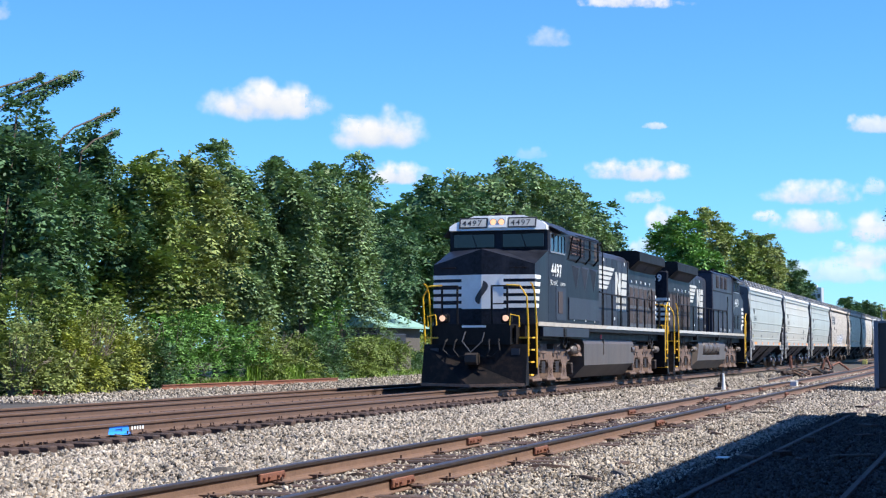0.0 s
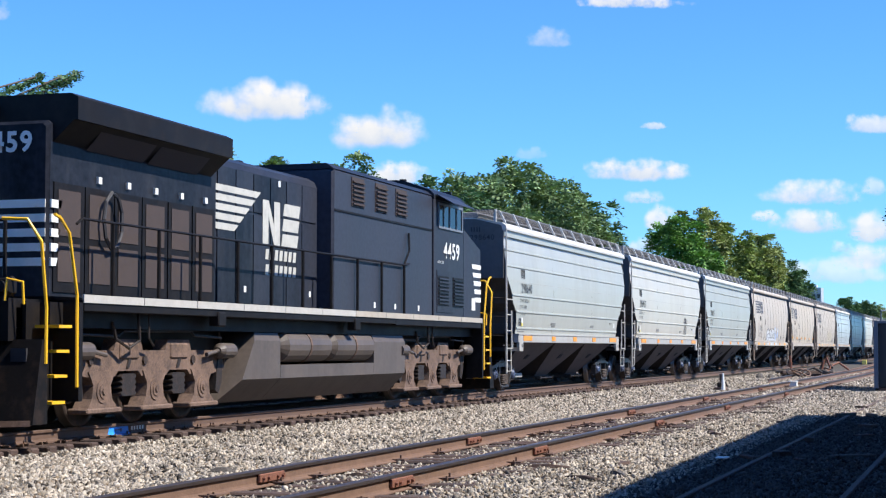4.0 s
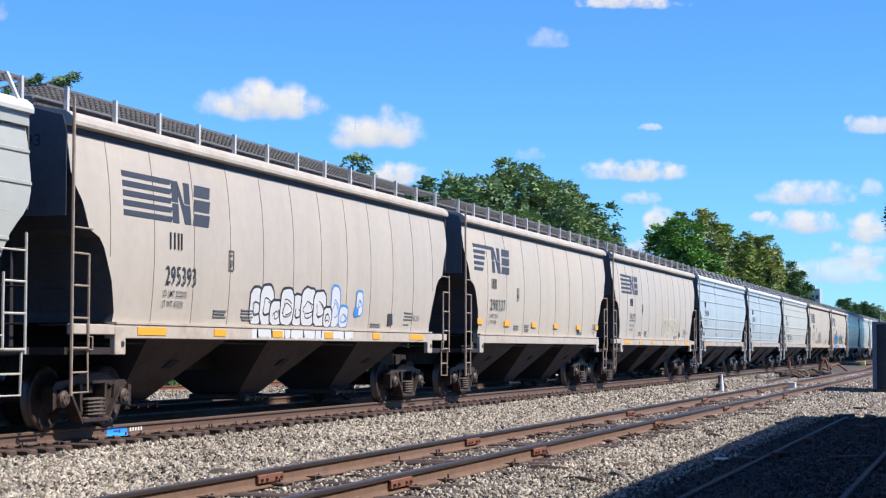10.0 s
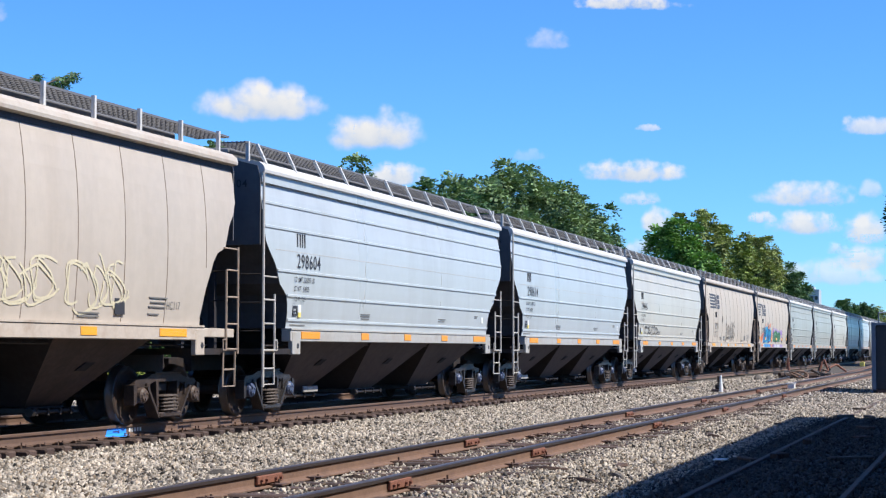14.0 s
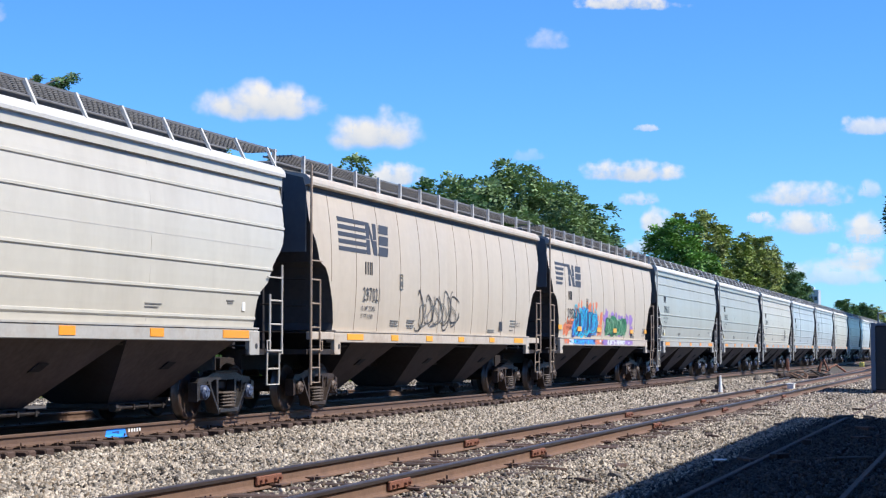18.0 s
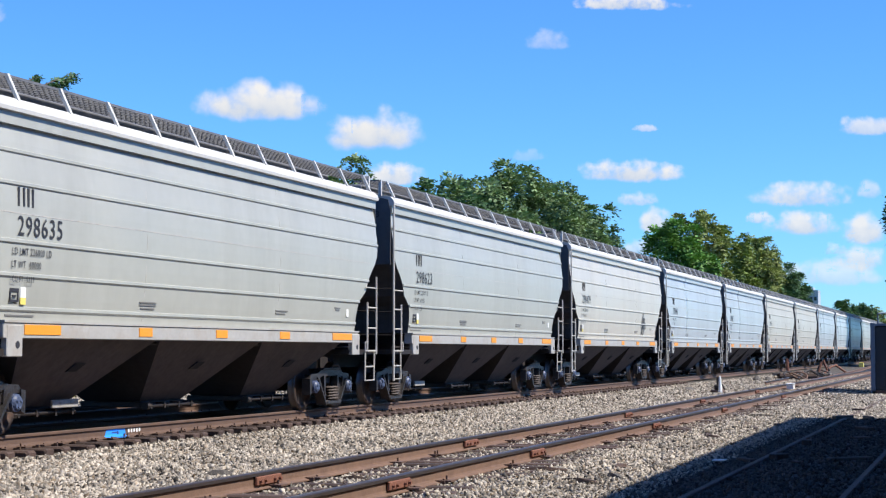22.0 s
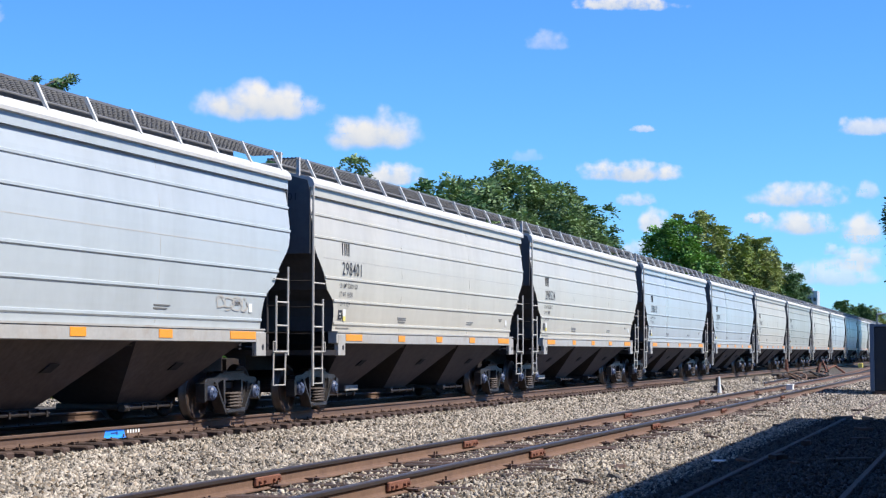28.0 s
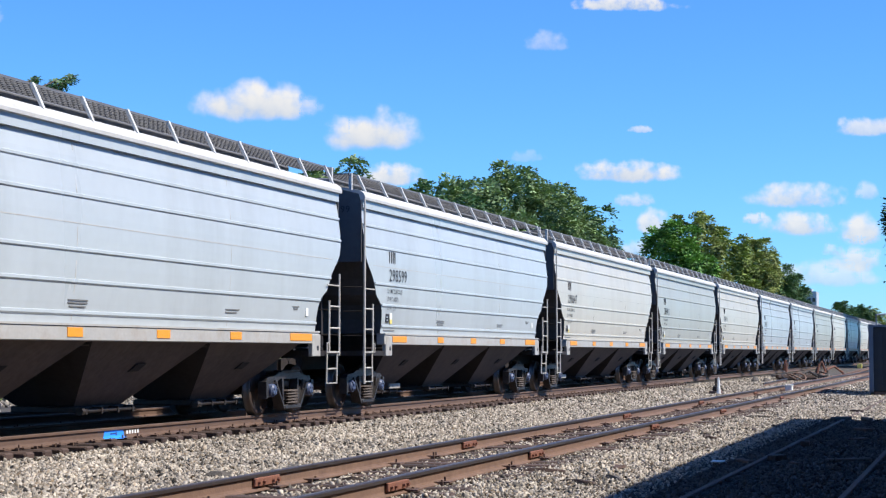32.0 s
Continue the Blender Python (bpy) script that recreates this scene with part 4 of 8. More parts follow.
def side_frame_mesh():
    """Cast frame: arched top chord, jaws over the bearings, slanting lower members and a spring seat, with raised flanges."""
    sh = Shape()
    sh.prism_y([(-1.13, 0.60), (-1.02, 0.70), (-0.70, 0.72), (-0.42, 0.80), (0.42, 0.80), (0.70, 0.72), (1.02, 0.70), (1.13, 0.60), (0.74, 0.57), (0.44, 0.66), (-0.44, 0.66), (-0.74, 0.57)], -0.06, 0.09)
    for s in (-1, 1):
        # jaw round the bearing
        sh.prism_y([(s * 1.15, 0.30), (s * 1.16, 0.62), (s * 1.05, 0.64), (s * 1.05, 0.34)], -0.09, 0.08)
        sh.prism_y([(s * 0.74, 0.36), (s * 0.73, 0.64), (s * 0.62, 0.64), (s * 0.60, 0.46)], -0.09, 0.08)
        # slanting member with a proud lower flange
        sh.prism_y([(s * 0.76, 0.60), (s * 0.63, 0.62), (s * 0.27, 0.17), (s * 0.36, 0.10)], -0.05, 0.08)
        sh.prism_y([(s * 0.78, 0.58), (s * 0.73, 0.60), (s * 0.335, 0.10), (s * 0.38, 0.08)], -0.13, -0.03)
        sh.prism_y([(s * 0.41, 0.67), (s * 0.33, 0.67), (s * 0.32, 0.20), (s * 0.385, 0.25)], -0.09, 0.06)
        sh.cyl((s * 0.36, -0.10, 0.30), (s * 0.36, -0.085, 0.30), 0.04, 8)
    sh.box(-0.38, 0.38, -0.15, 0.12, 0.09, 0.18, 0.02)
    sh.box(-0.46, 0.46, -0.10, 0.08, 0.785, 0.825, 0.012)
    return sh.mesh("side_frame")


def spring_mesh():
    sh = Shape()
    rings = []
    for k in range(11):
        w = 0.27 if k % 2 else 0.205
        rings.append([(a * w, -0.06 + b * w * 0.42, 0.182 + 0.0275 * k) for a, b in ((-1, -0.6), (-0.6, -1), (-0.35, -0.7), (0, -1), (0.35, -0.7), (0.6, -1), (1, -0.6), (1, 0.6), (-1, 0.6))])
    return sh.loft(rings).mesh("spring")


SIDE_FRAME_ME, SIDE_FRAME_ME2, SPRING_ME = side_frame_mesh(), side_frame_mesh(), spring_mesh()
def cap_mesh():
    sh = Shape().cyl((0, -0.05, 0), (0, 0.10, 0), 0.125, 16).cyl((0, -0.085, 0), (0, -0.05, 0), 0.09, 14, 0.115)
    for k in range(3):
        a = 2.1 * k + 0.5
        sh.cyl((0.055 * math.cos(a), -0.10, 0.055 * math.sin(a)), (0.055 * math.cos(a), -0.08, 0.055 * math.sin(a)), 0.022, 6)
    return sh.mesh("bearing_cap")


CAP_ME, CAP_ME2 = cap_mesh(), cap_mesh()
BOLSTER_ME = Shape().box(-0.2, 0.2, -0.98, 0.98, 0.48, 0.66, 0.04).box(-0.75, -0.62, -0.7, 0.7, 0.4, 0.52).box(0.62, 0.75, -0.7, 0.7, 0.4, 0.52).mesh("bolster")


def freight_truck(parent, x, cast):
    tr = part("truck", BOLSTER_ME, M_STEEL, parent, at=Matrix.Translation((x, 0, 0)))
    for s in (-1, 1):
        turn = Matrix.Identity(4) if s < 0 else Matrix.Rotation(math.pi, 4, "Z")
        part("side_frame", SIDE_FRAME_ME if cast == M_FRAME else SIDE_FRAME_ME2, cast, tr, at=Matrix.Translation((0, s * 1.0, 0)) @ turn)
        part("spring", SPRING_ME, M_SPRING, tr, at=Matrix.Translation((0, s * 1.02, 0)) @ turn)
        for ax in (-0.89, 0.89):
            part("bearing_cap", CAP_ME2 if cast == M_FRAME else CAP_ME, M_CAPB if cast == M_FRAME else M_CAP, tr, at=Matrix.Translation((ax, s * 1.07, WHEEL_R)) @ turn)
    for ax in (-0.89, 0.89):
        w = part("wheelset", WHEEL_ME, M_WHEEL, tr)
        w.matrix_parent_inverse = Matrix.Translation((ax, 0, WHEEL_R))
        SPIN_CAR.append(w)
    return tr


COUPLER_ME = Shape().box(-0.55, 0.05, -0.09, 0.09, 0.78, 0.95, 0.03).prism_y([(0.0, 0.72), (0.28, 0.70), (0.36, 0.78), (0.36, 0.98), (0.24, 1.04), (0.0, 1.02)], -0.17, 0.17).mesh("coupler")


def arc_profile(kind, z):
    """Half width of the body side at height z."""
    if kind == "ribbed":
        return 1.575 - (0.13 if z > 2.9 else 0.085) * ((z - 2.9) / 1.3) ** 2
    u = (z - 2.75) / 1.6
    return 1.585 - 0.13 * u * u - 0.03 * max(0, u) ** 4


def hopper_car(kind, L, pale=M_BEIGE):
    car = new("hopper_car")
    ribbed = kind == "ribbed"
    paint = pale
    # body: a closed shell whose ends slope in below the end sheets
    if ribbed:
        cut = [(1.56, 1.17), (1.85, 1.17), (2.02, 1.13), (2.16, 1.06), (2.26, 0.90), (2.36, 0.72), (2.54, 0.61), (2.68, 0.51), (2.80, 0.38), (2.93, 0.22), (3.08, 0.08), (3.25, 0.02), (3.45, 0.0), (3.9, 0.0), (4.30, 0.0)]
    else:
        cut = [(1.56, 1.30), (1.70, 1.32), (1.90, 1.26), (2.15, 1.18), (2.40, 1.04), (2.62, 0.92), (2.76, 0.78), (2.86, 0.48), (3.05, 0.40), (3.25, 0.30), (3.45, 0.12), (3.65, 0.02), (3.95, 0.0), (4.15, 0.0), (4.30, 0.0)]
    sh = Shape()
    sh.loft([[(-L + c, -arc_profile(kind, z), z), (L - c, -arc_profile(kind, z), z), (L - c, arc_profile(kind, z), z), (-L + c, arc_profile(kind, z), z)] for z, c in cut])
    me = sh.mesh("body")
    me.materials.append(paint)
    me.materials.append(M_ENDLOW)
    # Faces turned to the ends or down get paint darkened for shade.
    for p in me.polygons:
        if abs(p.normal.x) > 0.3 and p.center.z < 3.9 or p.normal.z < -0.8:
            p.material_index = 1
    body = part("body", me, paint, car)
    body["paint"] = 1
    # end sheets, a few mm proud, in paint darkened for shade
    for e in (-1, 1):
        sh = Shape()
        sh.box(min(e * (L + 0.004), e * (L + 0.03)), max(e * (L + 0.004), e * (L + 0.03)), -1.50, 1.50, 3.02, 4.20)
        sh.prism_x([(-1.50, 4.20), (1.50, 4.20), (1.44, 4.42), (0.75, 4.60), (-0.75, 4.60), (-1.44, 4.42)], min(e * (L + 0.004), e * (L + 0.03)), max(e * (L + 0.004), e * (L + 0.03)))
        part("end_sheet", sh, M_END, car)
        # end frame: slanted struts under the sheet and a deck over the truck
        sh = Shape()
        sh.box(min(e * (L - 1.55), e * (L + 0.10)), max(e * (L - 1.55), e * (L + 0.02)), -1.55, 1.55, 1.09, 1.19)
        part("end_deck", sh, M_STEEL, car)
        for y in (-0.55, 0.55):
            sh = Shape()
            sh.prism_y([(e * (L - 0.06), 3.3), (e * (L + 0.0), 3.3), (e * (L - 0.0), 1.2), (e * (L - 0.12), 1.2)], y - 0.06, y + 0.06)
            # Post coloured as dark as the shade between cars.
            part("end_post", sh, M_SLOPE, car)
        sh = Shape()
        sh.box(min(e * (L - 0.35), e * (L - 0.0)), max(e * (L - 0.35), e * (L - 0.0)), -0.25, 0.25, 1.35, 1.75, 0.04)
        sh.cyl((e * (L - 0.5), 0.45, 1.45), (e * (L - 0.5), 1.1, 1.45), 0.14, 10)
        part("brake_gear", sh, M_STEEL, car)
        part("coupler", COUPLER_ME, M_STEEL, car, at=Matrix.Translation((e * (L + 0.30), 0, 0)) @ (Matrix.Identity(4) if e > 0 else Matrix.Rotation(math.pi, 4, "Z")))
    # roof with rolled eaves
    top = 4.30
    prof = [(-1.46, top - 0.02), (-1.575, top + 0.0), (-1.58, top + 0.05), (-1.555, top + 0.12), (-1.47, top + 0.19), (-0.62, top + 0.34), (0.62, top + 0.34), (1.47, top + 0.19),
            (1.555, top + 0.12), (1.58, top + 0.05), (1.575, top + 0.0), (1.46, top - 0.02)]
    part("roof", Shape().prism_x(prof, -L - 0.02, L + 0.02), M_ROOF if ribbed else M_ROOFOLD, car, smooth=False)
    part("hatch_trough", Shape().box(-L + 0.5, L - 0.5, -0.66, 0.66, top + 0.28, top + 0.53, 0.03), M_GRATE, car)
    for s in (-1, 1):
        grate = Shape()
        for k in range(8):
            yb = s * (0.72 + 0.082 * k)
            grate.box(-L - 0.25, L + 0.25, yb - 0.012, yb + 0.012, top + 0.50, top + 0.535)
        for k in range(int((2 * L + 0.5) / 0.16) + 1):
            grate.box(-L - 0.25 + 0.16 * k, -L - 0.225 + 0.16 * k, min(s * 0.72, s * 1.30), max(s * 0.72, s * 1.30), top + 0.505, top + 0.525)
        part("running_board", grate, M_GRATE, car)
        n = 12 if ribbed else 13
        for k in range(n):
            x = -L + 0.25 + k * (2 * L - 0.5) / (n - 1)
            sh = Shape()
            if ribbed:
                sh.prism_x([(s * 1.54, top + 0.11), (s * 1.48, top + 0.15), (s * 1.27, top + 0.54), (s * 1.33, top + 0.54)], x - 0.03, x + 0.03)
                if k in (0, n - 1):
                    part("bracket", Shape().box(x + (0.35 if k else -0.41), x + (0.41 if k else -0.35), min(s * 1.27, s * 1.33), max(s * 1.27, s * 1.33), top + 0.19, top + 0.54), M_ROOF if s < 0 else M_GRATE, car)
            else:
                sh.box(x - 0.03, x + 0.03, min(s * 1.30, s * 1.36), max(s * 1.30, s * 1.36), top + 0.19, top + 0.56)
            part("bracket", sh, M_ROOF if s < 0 else M_GRATE, car)
        # On seamed cars this strip is coloured dark as the eave's shadow.
        eave = part("eave_channel", Shape().box(-L + 0.01, L - 0.01, min(s * 1.40, s * (1.520 if ribbed else 1.470)), max(s * 1.40, s * (1.520 if ribbed else 1.470)), top - (0.17 if ribbed else 0.11), top - 0.004), paint if ribbed else M_ENDLOW, car, "" if ribbed else "dark strip under the roof eave, coloured as its shadow")
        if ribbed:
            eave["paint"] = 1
        # side sill with flanges
        a = 1.19 if ribbed else 1.28
        if L > 8.4:
            # the sill runs on along the end platforms as a ledge
            for e in (-1, 1):
                part("end_ledge", Shape().box(min(e * (L - a), e * (L - 0.10)), max(e * (L - a), e * (L - 0.10)), min(s * 1.46, s * 1.58), max(s * 1.46, s * 1.58), 1.37, 1.52, 0.012), M_SILLTAN, car)
        y = s * 1.585
        sh = Shape()
        sh.box(-L + a, L - a, min(s * 1.40, y), max(s * 1.40, y), 1.32, 1.53, 0.012)
        sh.box(-L + a, L - a, min(s * 1.40, s * 1.60), max(s * 1.40, s * 1.60), 1.53, 1.56)
        part("side_sill", sh, M_SIDESILL if ribbed else M_SILLTAN, car)
        for e in (-1, 1):
            x0, x1 = (-L + a + 0.07, -L + a + 0.45) if e < 0 else (L - a - 0.36, L - a + 0.05)
            if not ribbed:
                x0, x1 = (-L + a - 0.02, -L + a + 0.30) if e < 0 else (L - a - 0.30, L - a + 0.02)
            sh = Shape().box(x0, x1, min(s * 1.50, s * 1.594), max(s * 1.50, s * 1.594), 1.08, 1.50, 0.012)
            part("corner_plate", sh, M_SIDESILL if ribbed else M_SILLTAN, car)
            part("jacking_hole", Shape().cyl(((x0 + x1) / 2 + 0.06, s * 1.594, 1.24), ((x0 + x1) / 2 + 0.06, s * 1.600, 1.24), 0.05, 10), M_INK, car)
        if ribbed:
            for z in (4.18, 3.79, 3.36, 2.60, 2.16, 1.72):
                xa = np.interp(z, [c[0] for c in cut], [c[1] for c in cut]) + 0.01
                yy = arc_profile(kind, z)
                r = part("rib", Shape().loft([[(x, s * (yy - 0.01), z - 0.05), (x, s * (yy + 0.022), z - 0.022), (x, s * (yy + 0.022), z + 0.016), (x, s * (yy - 0.01), z + 0.03)] for x in (-L + xa, L - xa)]), paint, car)
                r["paint"] = 1
        else:
            n, first, gap = (12, 1.10, 1.376) if L > 8.4 else (8, 2.02, 1.80)
            for k in range(n):
                x = -L + first + k * gap
                zs = [1.58, 1.9, 2.2, 2.5, 2.8, 3.1, 3.4, 3.7, 4.0, 4.24]
                if n == 12 and k in (0, 11):
                    zs = zs[3:]
                sh = Shape()
                sh.loft([[(x - 0.017, s * (arc_profile(kind, z) - 0.004), z), (x, s * (arc_profile(kind, z) + 0.008), z), (x + 0.017, s * (arc_profile(kind, z) - 0.004), z)] for z in zs])
                part("seam", sh, M_SEAM, car)
        # ladders and long end stiles
        if s > 0:
            lad = Shape()
            for e in (-1, 1):
                for z in (0.54, 0.82, 1.12, 1.55, 1.98, 2.36):
                    lad.cyl((e * L, 1.6, z), (e * (L - 0.46), 1.6, z), 0.018, 5)
                lad.cyl((e * L, 1.6, 0.8), (e * L, 1.6, 4.3 if e < 0 else 2.78), 0.028, 6).cyl((e * (L - 0.46), 1.6, 0.52), (e * (L - 0.46), 1.6, 2.4), 0.02, 6)
            tagged(part("far_ladders", lad, M_LADDER, car), kind="stuff")
        for e in ((-1, 1) if s < 0 else ()):
            xs = (-L - 0.10 if e < 0 else L - 0.17) if ribbed else e * L
            def rod(p, q, nm, r=0.015):
                return part(nm, Shape().cyl(p, q, r, 6), M_LADDER if ribbed else M_LADDERT, car)
            yl = s * 1.60
            xi = (-L + 0.40 if e < 0 else L - 0.71) if ribbed else e * (L - 0.46)
            front = (e < 0)
            if front:
                rod((xs, yl, 0.52), (xs, yl, 4.30 if ribbed else 4.66), "stile", 0.024)
            else:
                rod((xs, yl, 1.10), (xs, yl, 2.70 if ribbed else 2.9), "stile", 0.020)
            rod((xi, yl, 1.16), (xi, yl, 2.16 if ribbed else 2.5), "stile", 0.020)
            rungs = [1.16, 1.63, 2.05] if ribbed else [1.18, 1.6, 2.05, 2.5]
            for z in rungs:
                rod((xs, yl, z), (xi, yl, z), "rung", 0.016)
            rod((xs, yl, 2.46 if ribbed else 2.86), (xi - e * 0.10, yl, 2.46 if ribbed else 2.86), "rung", 0.014)
            # hanging sill step
            part("sill_step", Shape().tube([(xs - e * 0.04, yl + 0.03, 1.14), (xs - e * 0.06, yl + 0.03, 0.56), (xi - e * 0.06, yl + 0.03, 0.56), (xi - e * 0.04, yl + 0.03, 1.14)], 0.019, 5).cyl((xs - e * 0.05, yl + 0.03, 0.84), (xi - e * 0.05, yl + 0.03, 0.84), 0.016, 5), M_LADDER if ribbed else M_LADDERT, car)
            for z in (1.5, 2.0, 2.5):
                part("end_rung", Shape().cyl((e * L, s * 1.50, z), (e * L, s * 1.10, z), 0.014, 6), M_STEEL, car)
            part("grab_iron", Shape().tube([(xi, yl, 1.34), (xi - e * 0.12, yl, 1.34), (xi - e * 0.12, yl, 1.16), (xi, yl, 1.16)], 0.014, 5), M_LADDER if ribbed else M_LADDERT, car)
    # hopper bays and outlet gates
    if ribbed:
        bays, half, foot_x, foot_y, bz = (3.75, 7.75, 11.70), 1.93, 0.74, 0.50, 0.34
    elif L > 8.4:
        bays, half, foot_x, foot_y, bz = (3.92, 8.52, 13.10), 1.42, 0.48, 0.45, 0.34
    else:
        bays, half, foot_x, foot_y, bz = (3.62, 8.00, 12.40), 1.58, 0.50, 0.45, 0.28
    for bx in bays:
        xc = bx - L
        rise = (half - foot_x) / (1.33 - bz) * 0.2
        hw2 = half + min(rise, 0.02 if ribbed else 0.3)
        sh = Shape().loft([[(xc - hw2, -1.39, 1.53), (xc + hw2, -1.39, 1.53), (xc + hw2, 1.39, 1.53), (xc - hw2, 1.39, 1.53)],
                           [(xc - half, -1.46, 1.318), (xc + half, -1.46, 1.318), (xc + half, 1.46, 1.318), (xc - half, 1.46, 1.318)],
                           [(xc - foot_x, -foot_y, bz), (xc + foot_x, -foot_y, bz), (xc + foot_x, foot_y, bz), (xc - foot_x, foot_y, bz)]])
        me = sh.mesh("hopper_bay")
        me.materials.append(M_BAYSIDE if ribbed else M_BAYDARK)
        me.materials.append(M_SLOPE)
        # Faces turned along the car get the copy darkened for shade.
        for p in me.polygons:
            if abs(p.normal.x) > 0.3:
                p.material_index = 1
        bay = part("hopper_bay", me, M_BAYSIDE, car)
        w = foot_y + 0.06
        g = Shape().box(xc - foot_x - 0.06, xc + foot_x + 0.06, -w, w, bz - 0.10, bz - 0.002, 0.015)
        for gx in (-foot_x, -foot_x * 0.35, foot_x * 0.35, foot_x):
            g.box(xc + gx - 0.025, xc + gx + 0.025, -w - 0.16, -w + 0.02, bz - 0.12, bz - 0.02)
        g.cyl((xc - foot_x - 0.1, -w - 0.12, bz - 0.07), (xc + foot_x + 0.1, -w - 0.12, bz - 0.07), 0.03, 8)
        part("outlet_gate", g, M_STEEL, bay)
        part("gate_capstan", Shape().cyl((xc - foot_x - 0.16, -w - 0.12, bz - 0.07), (xc - foot_x - 0.06, -w - 0.12, bz - 0.07), 0.065, 8), M_STEEL, bay)
        # mounting pad for a shaker, half way up the sheet
        zt, zl = 0.98, 0.86
        yt, yl2 = (-1.46 + (1.318 - z) / (1.318 - bz) * (1.46 - foot_y) for z in (zt, zl))
        part("shaker_pad", Shape().poly([(xc + 0.06, yt, zt), (xc + 0.34, yt, zt), (xc + 0.26, yl2, zl), (xc - 0.02, yl2, zl),
                                         (xc + 0.06, yt - 0.03, zt), (xc + 0.34, yt - 0.03, zt), (xc + 0.26, yl2 - 0.03, zl), (xc - 0.02, yl2 - 0.03, zl)],
                                        [(4, 5, 6, 7), (0, 1, 5, 4), (1, 2, 6, 5), (2, 3, 7, 6), (3, 0, 4, 7)]), M_SLOPE, bay)
    if ribbed:
        part("gate_tag", Shape().box(-L + 3.80, -L + 4.55, -0.78, -0.74, 0.33, 0.45, 0.01), M_GATE, car, "pale stencilled plate on the first gate")
    part("centre_sill", Shape().box(-L - 0.05, L + 0.05, -0.2, 0.2, 0.80, 1.12), M_STEEL, car)
    part("brake_pipe", Shape().tube([(-L + 0.6, -1.3, 1.24), (-L + 3, -1.36, 1.27), (0, -1.36, 1.27), (L - 0.6, -1.3, 1.24)], 0.02, 5), M_STEEL, car)
    tx = L - 1.40 if ribbed else L - 1.55
    freight_truck(car, -tx, M_FRAMEG if ribbed else M_FRAME)
    freight_truck(car, tx, M_FRAMEG if ribbed else M_FRAME)
    return car


def plate(name, x0, x1, z0, z1, y, material, parent, label=""):
    return part(name, Shape().box(x0, x1, y, y + 0.006, z0, z1), material, parent, label)


def bars(parent, rows, y_of, material, name="stencil_bar"):
    """Unreadable lettering as plain bars: rows of (x, z, length, height)."""
    for x, z, w, h in rows:
        y = y_of(z)
        part(name, Shape().box(x, x + w, -y - 0.012, -y + 0.004, z, z + h), material, parent)


